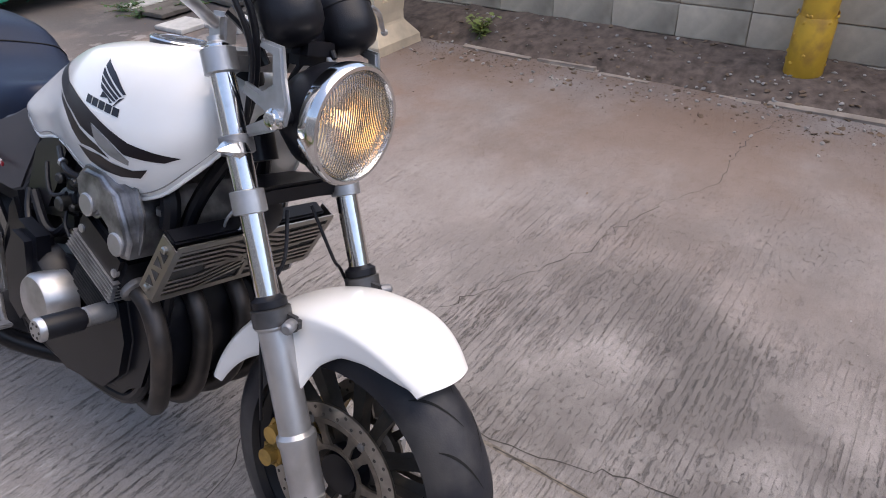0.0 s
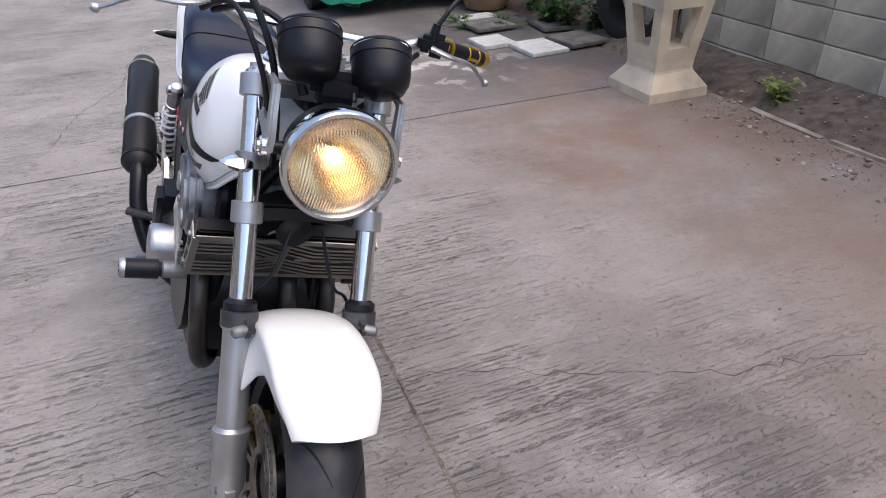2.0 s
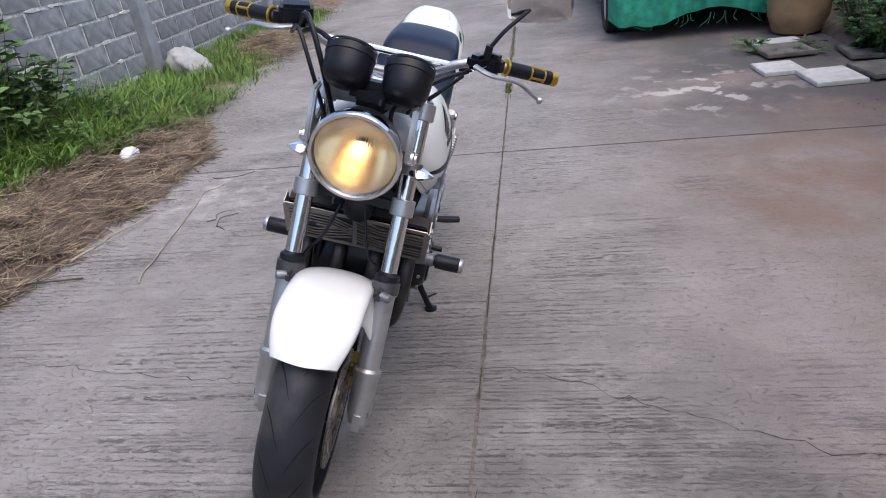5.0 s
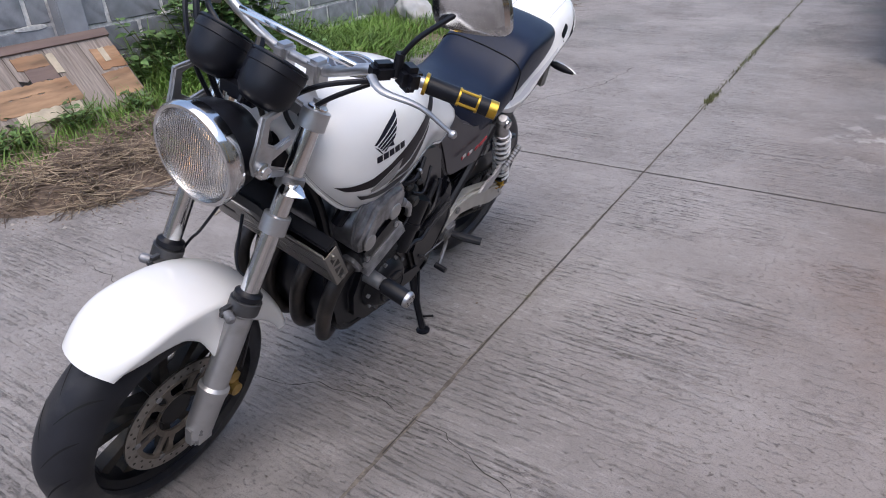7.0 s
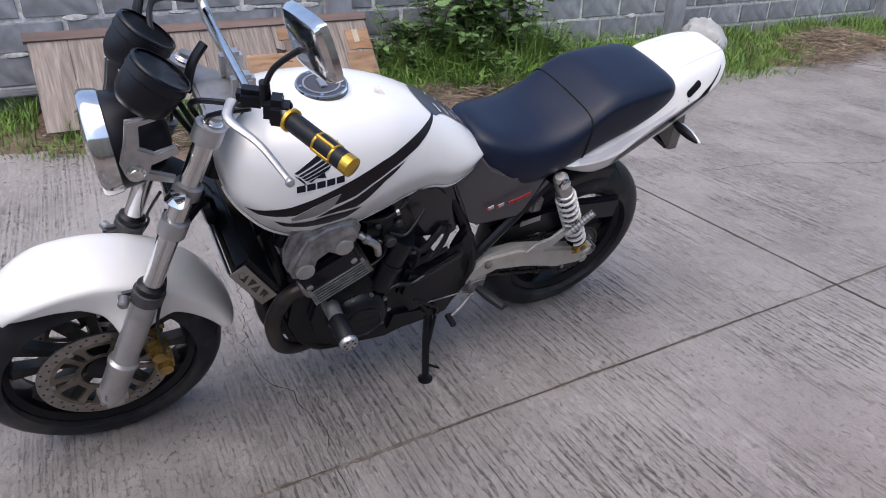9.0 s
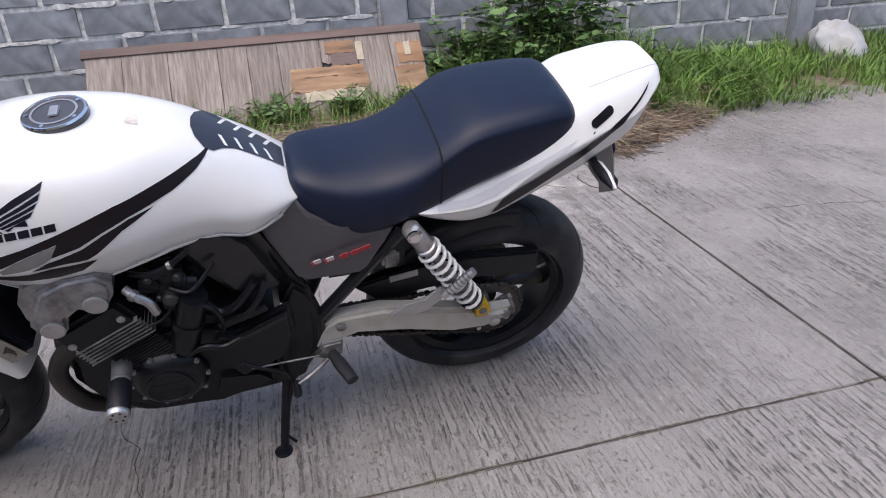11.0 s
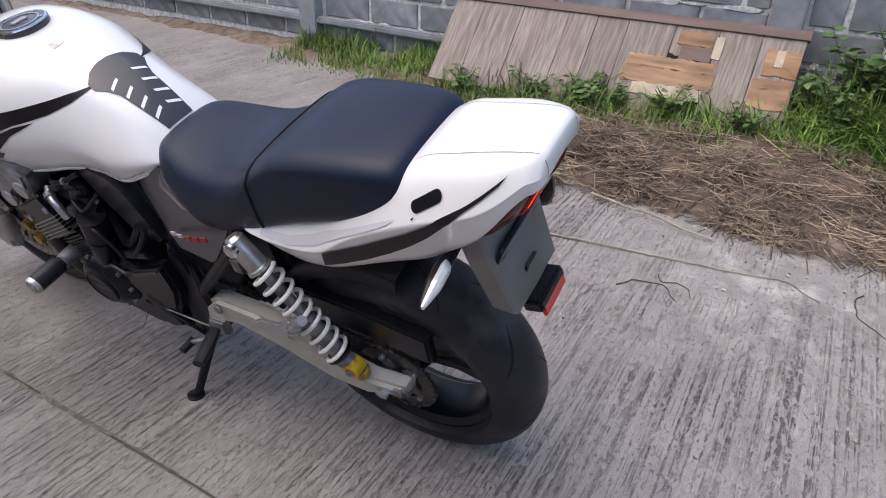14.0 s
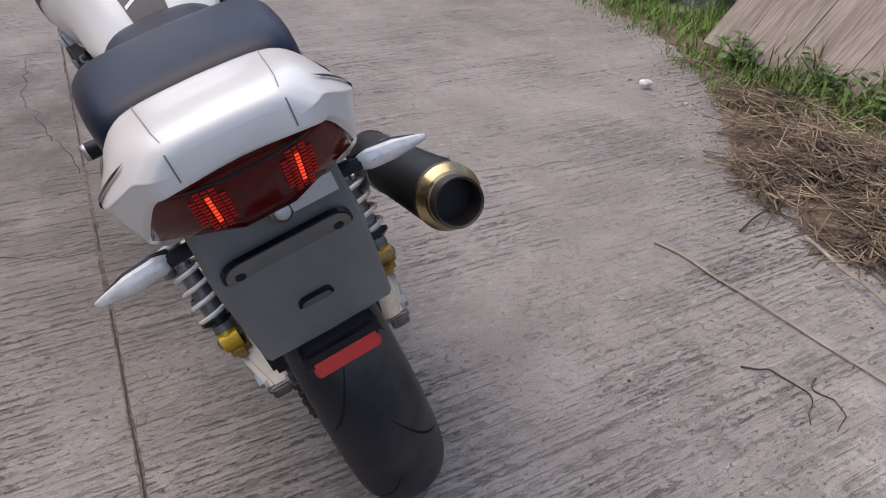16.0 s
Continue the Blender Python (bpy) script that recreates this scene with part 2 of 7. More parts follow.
def tube(pts, r, n=10, smooth=6, bm=None, flat=1.0, closed=False, caps=True):
    """A swept round bar; r may be a list along the given points."""
    path = glide(pts, smooth, closed) if smooth else [Vector(p) for p in pts]
    k = len(path)
    if isinstance(r, (list, tuple)):
        f = [i / (k - 1) * (len(r) - 1) for i in range(k)]
        rad = [r[int(x)] + (r[min(int(x) + 1, len(r) - 1)] - r[int(x)]) * (x - int(x)) for x in f]
    else:
        rad = [r] * k
    rings, up = [], None
    for i, p in enumerate(path):
        d = (path[(i + 1) % k] - path[i - 1]) if closed else (path[min(i + 1, k - 1)] - path[max(i - 1, 0)])
        d.normalize()
        if up is None:
            up = Vector((0, 0, 1)) if abs(d.z) < 0.9 else Vector((0, 1, 0))
        s = d.cross(up).normalized()
        up = s.cross(d).normalized()
        rings.append([p + (s * math.cos(2 * math.pi * j / n) + up * math.sin(2 * math.pi * j / n) * flat) * rad[i] for j in range(n)])
    return loft(rings, bm, caps, closed)


def lathe(profile, center, axis, n=32, bm=None, caps=True):
    """profile: (distance along axis, radius) from one end to the other."""
    ax = Vector(axis).normalized()
    s = ax.orthogonal().normalized()
    u = ax.cross(s)
    c = Vector(center)
    return loft([[c + ax * h + (s * math.cos(2 * math.pi * j / n) + u * math.sin(2 * math.pi * j / n)) * max(r, 1e-4) for j in range(n)] for h, r in profile], bm, caps)


def ring_solid(profile, center, axis, n=48, bm=None):
    """A closed profile swept round an axis (tyres, rims, discs)."""
    ax = Vector(axis).normalized()
    s = ax.orthogonal().normalized()
    u = ax.cross(s)
    c = Vector(center)
    return loft([[c + ax * h + (s * math.cos(2 * math.pi * j / n) + u * math.sin(2 * math.pi * j / n)) * r for h, r in profile] for j in range(n)], bm, closed=True)


def prism(outline, y0, y1, bevel=0.0, bm=None, plane="xz", segs=2):
    """A flat outline pulled into a plate with thickness."""
    bm = bm or bmesh.new()
    put = {"xz": lambda a, b, c: (a, c, b), "xy": lambda a, b, c: (a, b, c), "yz": lambda a, b, c: (c, a, b)}[plane]
    lo = [bm.verts.new(put(a, b, y0)) for a, b in outline]
    hi = [bm.verts.new(put(a, b, y1)) for a, b in outline]
    n = len(lo)
    fs = [bm.faces.new(lo), bm.faces.new(hi[::-1])] + [bm.faces.new((lo[i], hi[i], hi[(i + 1) % n], lo[(i + 1) % n])) for i in range(n)]
    bmesh.ops.recalc_face_normals(bm, faces=fs)
    if bevel:
        es = list({e for f in fs[:2] for e in f.edges})
        bmesh.ops.bevel(bm, geom=es, offset=bevel, segments=segs, affect="EDGES", clamp_overlap=True)
    return bm


def thing(name, label, category, at=None, group="", kind=""):
    ob = new(name)
    ob.empty_display_size = 0.1
    if at is not None:
        ob.matrix_basis = at
    return tagged(ob, label, category, group, kind)


# ---- ground ----
rng = random.Random(7)
bm = bmesh.new()
bmesh.ops.create_grid(bm, x_segments=2, y_segments=2, size=120, matrix=Matrix.Translation((0, 0, -0.05)))
ground = tagged(part("ground", bm, JOINT_AND_HOLE, smooth=False), "dark dirt ground under the concrete drive", "ground", kind="structure")

pavement = thing("pavement", "broom-finished grey concrete drive with cracked slabs", "pavement", kind="structure")
JX, JY = 0.018, (-9.0, -3.6, 2.46, 8.4, 14.4, 26.0)
for x0, x1 in ((-3.5, JX), (JX, 2.62)):
    for y0, y1 in zip(JY, JY[1:]):
        g = 0.002
        part("slab", box((x0 + x1) / 2, (y0 + y1) / 2, -0.06, x1 - x0 - 2 * g, y1 - y0 - 0.008, 0.12, 0.003, segs=1), CONCRETE, pavement, smooth=False)


def bank(name, xs, y0, y1, height, mat, label, step=0.12):
    """Soil beside the drive: an uneven strip; height(x, y)."""
    bm = bmesh.new()
    rows = []
    ny = int((y1 - y0) / step)
    for i in range(ny + 1):
        y = y0 + (y1 - y0) * i / ny
        rows.append([bm.verts.new((x, y, height(x, y))) for x in xs])
    for a, b in zip(rows, rows[1:]):
        for i in range(len(xs) - 1):
            bm.faces.new((a[i], a[i + 1], b[i + 1], b[i]))
    return tagged(part(name, bm, mat, angle=80), label, "soil", kind="structure")


def edge_left(y):
    """Where the litter ends on the grey wall's side."""
    e = float(np.interp(y, (-7, -3.2, -2.2, -1.1, -0.6, 0.0, 0.3, 0.64, 1.06, 2.0, 2.65, 3.3, 4.3, 5.2, 6.8, 9.0), (-3.38, -3.35, -3.29, -3.08, -2.98, -2.78, -2.6, -2.33, -2.0, -1.96, -1.92, -2.15, -2.65, -2.58, -2.62, -2.9)))
    return e + 0.12 * noise.noise((0, y * 0.9, 3.1)) + 0.07 * noise.noise((0, y * 3, 1))


def soil_left(x, y):
    d = edge_left(y) - x + 0.07 * noise.noise((x * 7, y * 7, 6)) + 0.04 * noise.noise((x * 19, y * 19, 2))
    return -0.012 + 0.03 * min(1, max(0, d * 5)) + 0.13 * min(1, max(0, (d - 0.1) / 1.1)) + 0.02 * noise.noise((x * 4, y * 4, 0)) * min(1, max(0, d * 4))


bank("soil_bank", [-3.55 + 0.032 * i for i in range(59)], -7, 16, soil_left, SOIL, "trodden dry soil bank beside the grey wall", 0.036)


def soil_right(x, y):
    d = x - 2.6 - 0.05 * noise.noise((y * 2, 0, 0))
    return -0.02 + 0.06 * min(1, max(0, d * 6)) + 0.085 * min(1, max(0, d / 0.45)) + 0.025 * noise.noise((x * 7, y * 7, 4))


bank("soil_strip", [2.5 + 0.06 * i for i in range(11)], -7, 2.0, soil_right, DARKSOIL, "dark soil strip beside the buff wall", 0.08)
bank("soil_patch", [2.35 + 0.06 * i for i in range(13)], 2.0, 16, lambda x, y: soil_right(x, y) - 0.015, DARKSOIL, "dark soil strip behind the concrete table", 0.1)
kerb = thing("kerb", "worn low concrete kerb lip along the soil strip", "kerb", kind="structure")
y = -5.0
while y < 2.1:
    l = rng.uniform(0.22, 0.6)
    part("kerb_stone", rough(box(2.6 + rng.uniform(-0.02, 0.02), y + l / 2, -0.016 + rng.uniform(-0.012, 0.004), 0.085 + rng.uniform(-0.02, 0.02), l - 0.004, 0.07 + rng.uniform(-0.025, 0.006), 0.016, Euler((0, rng.uniform(-0.1, 0.1), rng.uniform(-0.03, 0.03))).to_matrix()), 0.014, 7, y), KERB, kerb)
    y += l


# ---- walls ----
def block_wall(name, x, face, bays, course, length, depth, z0, rows, mat, label, mortar=0.022, seed=1, bond=0.5, bed=None):
    """A wall of hollow blocks laid in running bond; face is the side that shows."""
    r = random.Random(seed)
    y_lo, y_hi = bays[0][0], bays[-1][1]
    wall = tagged(part(name, box(x - face * depth / 2, (y_lo + y_hi) / 2, 1.15, depth, y_hi - y_lo, 2.5), bed or MORTAR, smooth=False), label, "wall", kind="structure")
    meshes = {}
    for b, (y0, y1, dz) in enumerate(bays):
        for k in range(rows):
            zc = z0 + dz + course * k
            y = y0 - (length * bond if (k + b) % 2 else 0.0) + r.uniform(-0.06, 0.06) * bond
            while y < y1:
                a, c = max(y, y0) + mortar / 2, min(y + length, y1) - mortar / 2
                y += length
                if c - a < 0.04:
                    continue
                w = round((c - a) / 0.02) * 0.02
                key = (w, r.randrange(3))
                if key not in meshes:
                    q = random.Random(hash(key[0] * 1000 + key[1]))
                    bmx = box(0, 0, 0, 0.02, w, course - mortar, 0.005, segs=1)
                    for v in bmx.verts:
                        v.co += Vector((q.uniform(-0.0015, 0.0015), q.uniform(-0.004, 0.004), q.uniform(-0.003, 0.003)))
                    me = bpy.data.meshes.new("block")
                    finish(bmx, False).to_mesh(me)
                    bmx.free()
                    me.materials.append(mat)
                    meshes[key] = me
                o = new("block", meshes[key])
                o.parent = wall
                o.location = (x + face * (0.001 + r.uniform(0, 0.004)), (a + c) / 2, zc)
                o.rotation_euler = (r.uniform(-0.006, 0.006), 0, r.uniform(-0.006, 0.006))
    return wall


wall_west = block_wall("wall_west", -3.56, 1, [(-7.0, -1.66, 0.02), (-1.46, 1.69, 0.0), (1.87, 5.0, -0.06), (5.18, 8.3, -0.03), (8.5, 11.6, 0.0), (11.8, 15.0, 0.02)], 0.194, 0.43, 0.12, 0.146, 11, BLOCK, "grey hollow concrete block wall with pale mortar joints", 0.026)
for yc in (-1.56, 1.78, 5.09, 8.4, 11.7):
    tagged(part("wall_post", box(-3.55, yc, 1.15, 0.16, 0.17, 2.6, 0.008), POST), "square cast concrete post in the block wall", "post", "posts of the grey wall", "structure")
q = random.Random(12)
for k in range(150):
    # mortar smeared over the block faces beside a joint
    bay = 0.0 if q.random() < 0.6 else -0.06
    yc, zc = (q.uniform(-1.4, 1.6) if bay == 0.0 else q.uniform(1.9, 4.9)), 0.146 + bay - 0.097 + 0.194 * q.randrange(0, 6)
    w, h = q.uniform(0.02, 0.11), q.uniform(0.008, 0.022)
    bm = bmesh.new()
    ring = [Vector((0, w * math.cos(a * 0.4488) * (0.9 + 0.15 * q.random()), h * math.sin(a * 0.4488) * (0.85 + 0.25 * q.random()))) for a in range(14)]
    low = [bm.verts.new(p + Vector((-3.556, yc, zc))) for p in ring]
    up = [bm.verts.new(p * 0.9 + Vector((-3.5435 + 0.00003 * k, yc, zc))) for p in ring]
    bmesh.ops.triangulate(bm, faces=[bm.faces.new(up)])
    for i in range(14):
        bm.faces.new((low[i], low[(i + 1) % 14], up[(i + 1) % 14], up[i]))
    part("mortar_smear", bm, MORTAR, wall_west, smooth=False)
tagged(part("wall_footing", rough(box(-3.53, -3.6, 0.225, 0.10, 6.9, 0.05, 0.012), 0.01, 5), POST), "pale cast footing lip along the grey wall", "footing", kind="structure")
wall_east = block_wall("wall_east", 3.08, -1, [(-7.027, 9.0, 0.0)], 0.19, 0.4, 0.12, 0.025, 12, BUFF_BLOCK, "weathered buff concrete block wall stained near the soil", 0.008, 5, 0.0, KERB)
# end walls added out of view to close the place
bm = box(0, 26.2, 2.0, 14, 0.2, 4.4)
tagged(part("wall_north", bm, POST, smooth=False), "unseen grey wall added to close the far end of the drive", "wall", kind="structure")
bm = box(0, -9.2, 1.2, 14, 0.2, 2.6)
tagged(part("wall_south", bm, BUFF_BLOCK, smooth=False), "unseen buff wall added to close the drive entrance", "wall", kind="structure")

# ---- props: materials ----
WOOD = material("weathered_wood", (0.30, 0.25, 0.215), 0.85, vary=0.32, scale=45, bump=0.6, bump_scale=60, stain=(0.13, 0.095, 0.075), stain_scale=16, stain_amount=0.55, per_object=0.25, stretch=(0.2, 2.0, 0.12))
RAIL = material("dark_rail_wood", (0.15, 0.105, 0.09), 0.8, vary=0.35, scale=12, bump=0.5, stretch=(1, 0.1, 1))
RAW = material("raw_orange_wood", (0.37, 0.225, 0.13), 0.8, vary=0.45, scale=16, bump=0.5, bump_scale=70, stain=(0.28, 0.12, 0.05), stain_scale=6, stain_amount=0.6, per_object=0.35, stretch=(1, 0.2, 1))
CREAM = material("pale_wood", (0.46, 0.39, 0.29), 0.8, vary=0.2, scale=15, bump=0.3)
GRASS = material("grass", (0.125, 0.225, 0.042), 0.6, vary=0.45, scale=3, per_object=0.0)
GRASS2 = material("grass_yellow", (0.19, 0.24, 0.06), 0.6, vary=0.4, scale=4)
LEAF = material("weed_leaf", (0.10, 0.18, 0.055), 0.5, vary=0.5, scale=5)
LEAF2 = material("bush_leaf", (0.045, 0.11, 0.03), 0.45, vary=0.5, scale=6)
STRAW = material("straw", (0.31, 0.24, 0.165), 0.85, vary=0.4, scale=6)
STRAW2 = material("brown_stalk", (0.13, 0.094, 0.07), 0.9, vary=0.45, scale=6)
TWIG = material("pale_twig", (0.33, 0.28, 0.22), 0.85, vary=0.3, scale=20, bump=0.3)
DARKTWIG = material("dark_twig", (0.07, 0.055, 0.045), 0.9, vary=0.3, scale=20)
STONE = material("pebble", (0.36, 0.33, 0.30), 0.85, vary=0.4, scale=6)
DRYLEAF = material("dry_leaf", (0.15, 0.10, 0.065), 0.85, vary=0.5, scale=8)
SACK = material("woven_sack", (0.43, 0.43, 0.43), 0.7, vary=0.15, scale=8, bump=0.4, bump_scale=140, stain=(0.32, 0.29, 0.24), stain_scale=5, stain_amount=0.7)
PAPER = material("pale_rag", (0.74, 0.73, 0.71), 0.8, vary=0.15, scale=12)
YELLOWPIPE = material("yellow_paint", (0.62, 0.36, 0.035), 0.5, vary=0.15, scale=8, bump=0.3, bump_scale=60, stain=(0.30, 0.15, 0.04), stain_scale=10, stain_amount=0.7)
NET = material("green_net", (0.015, 0.26, 0.17), 0.8, vary=0.35, scale=14, bump=0.6, bump_scale=120)
CARBODY = material("dark_car_paint", (0.03, 0.035, 0.035), 0.3, coat=0.5, vary=0.1)
CLAY = material("clay_jar", (0.28, 0.17, 0.09), 0.75, vary=0.3, scale=6, bump=0.4, stain=(0.12, 0.1, 0.06), stain_scale=4)
CRACK = material("crack_dirt", (0.045, 0.04, 0.036), 0.95, vary=0.3, scale=30)
MOSS = material("joint_weed", (0.11, 0.115, 0.045), 0.8, vary=0.4, scale=20)

# ---- leaning board of old planks ----
panel = thing("wooden_panel", "weathered wooden panel leaning on the grey block wall", "wooden panel")
TOPX, BOTX, TOPZ, BOTZ, PY0, PY1 = -3.405, -3.02, 0.535, 0.085, -0.18, 1.915
SLOPE = math.hypot(TOPX - BOTX, TOPZ - BOTZ)
UP = Vector((TOPX - BOTX, 0, TOPZ - BOTZ)).normalized()
OUT = Vector((UP.z, 0, -UP.x))


def panel_piece(name, y0, y1, v0, v1, depth, lift, mat, ragged=0.0, seed=0):
    """A board on the panel; v runs up its slope."""
    r = random.Random(seed)
    n = max(2, int((y1 - y0) / 0.02))
    bm = bmesh.new()
    rows = []
    for i in range(n + 1):
        y = y0 + (y1 - y0) * i / n
        lo = v0 + (r.uniform(-ragged, ragged) if ragged else 0)
        hi = v1 + (r.uniform(-ragged, ragged) if ragged else 0)
        base = Vector((BOTX, y, BOTZ))
        rows.append([bm.verts.new(base + UP * v + OUT * d) for v, d in ((lo, lift), (lo, lift + depth), (hi, lift + depth), (hi, lift))])
    for a, b in zip(rows, rows[1:]):
        for k in range(4):
            bm.faces.new((a[k], a[(k + 1) % 4], b[(k + 1) % 4], b[k]))
    bm.faces.new(rows[0])
    bm.faces.new(rows[-1][::-1])
    return part(name, bm, mat, panel, smooth=False)


cuts = (PY0, 0.03, 0.30, 0.60, 0.78, 0.97, 1.24, 1.48, 1.70, PY1)
for k, (a, b) in enumerate(zip(cuts, cuts[1:])):
    if k in (6,):
        panel_piece("plank", a, b - 0.004, 0.40, SLOPE, 0.014, 0.0, WOOD, 0.012, k)
        continue
    panel_piece("plank", a, b - 0.004, 0.0, SLOPE - (0.002 * (k % 3)), 0.014, 0.002 * (k % 2), WOOD, 0.0, k)
panel_piece("top_rail", PY0 - 0.02, PY1 + 0.01, SLOPE - 0.02, SLOPE + 0.035, 0.03, 0.0, RAIL)
for y0, y1, v0, v1, mt, sd in ((1.02, 1.52, 0.20, 0.30, RAW, 2), (1.03, 1.50, 0.30, 0.37, RAW, 3), (1.10, 1.48, 0.13, 0.20, CREAM, 4), (1.30, 1.47, 0.37, 0.46, RAIL, 5), (1.27, 1.46, 0.46, 0.545, RAW, 6), (1.71, 1.90, 0.16, 0.33, RAW, 7), (1.74, 1.91, 0.35, 0.50, RAW, 8), (1.47, 1.515, 0.40, 0.53, CREAM, 9), (1.79, 1.83, 0.40, 0.50, CREAM, 10)):
    panel_piece("bare_patch", y0, y1, v0, v1, 0.004, 0.016 if mt is not CREAM else 0.019, mt, 0.006, sd)


# ---- plants ----
def blades(name, spots, mat, label, category="grass"):
    """Grass: each blade a bent, tapering strip; spots give foot, height, lean."""
    vs, fs = [], []
    for x, y, z, h, w, a, lean in spots:
        d = Vector((math.cos(a), math.sin(a), 0))
        s = Vector((-d.y, d.x, 0)) * w / 2
        i = len(vs)
        for f, k in ((0, 1.0), (0.4, 0.9), (0.75, 0.6)):
            p = Vector((x, y, z)) + d * lean * f * f + Vector((0, 0, h * (f - 0.25 * (lean / max(h, 0.01)) * f * f)))
            vs += [p - s * k, p + s * k]
        vs.append(Vector((x, y, z)) + d * lean + Vector((0, 0, h * (1 - 0.3 * lean / max(h, 0.01)))))
        fs += [(i, i + 1, i + 3, i + 2), (i + 2, i + 3, i + 5, i + 4), (i + 4, i + 5, i + 6)]
    me = bpy.data.meshes.new(name)
    me.from_pydata(vs, [], fs)
    me.materials.append(mat)
    return tagged(new(name, me), label, category, kind="stuff")


def grass_density(x, y):
    """How thick and tall the verge grows at a place."""
    d = -2.72 - x + 0.12 * noise.noise((x * 2, y * 2, 5))
    if y < 0.3:
        d -= 0.22 * min(1, (0.3 - y) / 0.6)
    if -0.3 < y < 2.0:
        d += 0.11
    if y > 2.1:
        d += 0.2 * min(1, (y - 2.1) / 0.6)
    if y > 3.2:
        d += 0.18
    if y > 5.9:
        d -= 0.35
    return d


r = random.Random(11)
short, tall, yellow = [], [], []
while len(short) + len(tall) + len(yellow) < 24000:
    y = r.uniform(-1.6, 9.5)
    x = r.uniform(-3.55, -2.2)
    d = grass_density(x, y)
    if d < 0 or r.random() > min(1, 0.15 + d * 2.6):
        continue
    if noise.noise((x * 3, y * 3, 2)) < -0.28:
        continue
    z = soil_left(x, y) - 0.01
    thick = 1.0 if 2.0 < y < 3.6 else 0.7
    h = r.uniform(0.06, 0.17) * thick * (0.6 + min(1, d * 1.6)) * (1.3 if 2.0 < y < 3.6 and x < -3.0 else 0.72 if y > 3.6 else 1)
    if PY0 - 0.05 < y < PY1 and x < -3.0:
        h *= 0.95
        if x < -3.10:
            continue
    spot = (x, y, z, h, r.uniform(0.004, 0.009), r.uniform(0, 6.28), h * r.uniform(0.2, 1.1))
    (yellow if r.random() < 0.22 else tall if r.random() < 0.35 else short).append(spot)
blades("grass", short, GRASS, "rough green grass along the grey wall")
blades("tall_grass", [(x, y, z, h * 1.6, w * 1.2, a, l * 1.5) for x, y, z, h, w, a, l in tall], GRASS, "taller arching grass tufts along the wall")
arching = []
while len(arching) < 2600:
    x, y = r.uniform(-3.5, -2.45), r.gauss(3.0, 0.75)
    d = grass_density(x, y)
    if y < 2.0 or d < 0.02 or noise.noise((x * 2.5, y * 2.5, 8)) < -0.2:
        continue
    h = r.uniform(0.14, 0.34) * (0.55 + min(0.45, d))
    arching.append((x, y, soil_left(x, y) - 0.01, h, r.uniform(0.007, 0.014), r.choice((r.uniform(0, 6.28), r.gauss(0.0, 0.8))), h * r.uniform(0.7, 1.5)))
blades("arching_grass", arching, GRASS, "long broad arching grass blades along the wall")
blades("dry_grass", yellow, GRASS2, "yellowing grass among the green")


def leaf_mesh(bm, p, d, n, l, w):
    """A pointed leaf folded along its rib."""
    s = d.cross(n).normalized()
    pts = [p, p + d * l * 0.35 + s * w * 0.5 + n * l * 0.06, p + d * l * 0.7 + s * w * 0.36 + n * l * 0.03, p + d * l - n * l * 0.12, p + d * l * 0.7 - s * w * 0.36 + n * l * 0.03, p + d * l * 0.35 - s * w * 0.5 + n * l * 0.06, p + d * l * 0.35, p + d * l * 0.7 - n * l * 0.02]
    v = [bm.verts.new(q) for q in pts]
    for f in ((0, 1, 6), (1, 2, 7, 6), (2, 3, 7), (0, 6, 5), (6, 7, 4, 5), (7, 3, 4)):
        bm.faces.new([v[k] for k in f])


def weed(name, x, y, z, h, spread, stems, leaves, size, mat, label, category="weed", seed=1):
    q = random.Random(seed)
    plant = thing(name, label, category, pose(x, y, z))
    lv = bmesh.new()
    for k in range(stems):
        a = q.uniform(0, 6.28)
        lean = q.uniform(0.1, 1.0) * spread
        hh = h * q.uniform(0.55, 1.0)
        pts = [Vector((q.uniform(-0.05, 0.05), q.uniform(-0.05, 0.05), -0.01)), Vector((math.cos(a) * lean * 0.35, math.sin(a) * lean * 0.35, hh * 0.5)), Vector((math.cos(a) * lean, math.sin(a) * lean, hh))]
        path = glide(pts, 6)
        part("stem", tube(pts, [0.006, 0.004, 0.002], 6, 5), MOSS, plant)
        for j in range(leaves):
            f = q.uniform(0.2, 1.0)
            p = path[min(len(path) - 1, int(f * (len(path) - 1)))]
            b = q.uniform(0, 6.28)
            d = Vector((math.cos(b), math.sin(b), q.uniform(-0.25, 0.45))).normalized()
            n = (Vector((0, 0, 1)) + Vector((q.uniform(-0.5, 0.5), q.uniform(-0.5, 0.5), 0))).normalized()
            l = size * q.uniform(0.55, 1.25)
            leaf_mesh(lv, p + d * 0.012, d, n, l, l * q.uniform(0.5, 0.85))
    tagged(part("leaves", lv, mat, plant, angle=80), kind="stuff")
    return plant


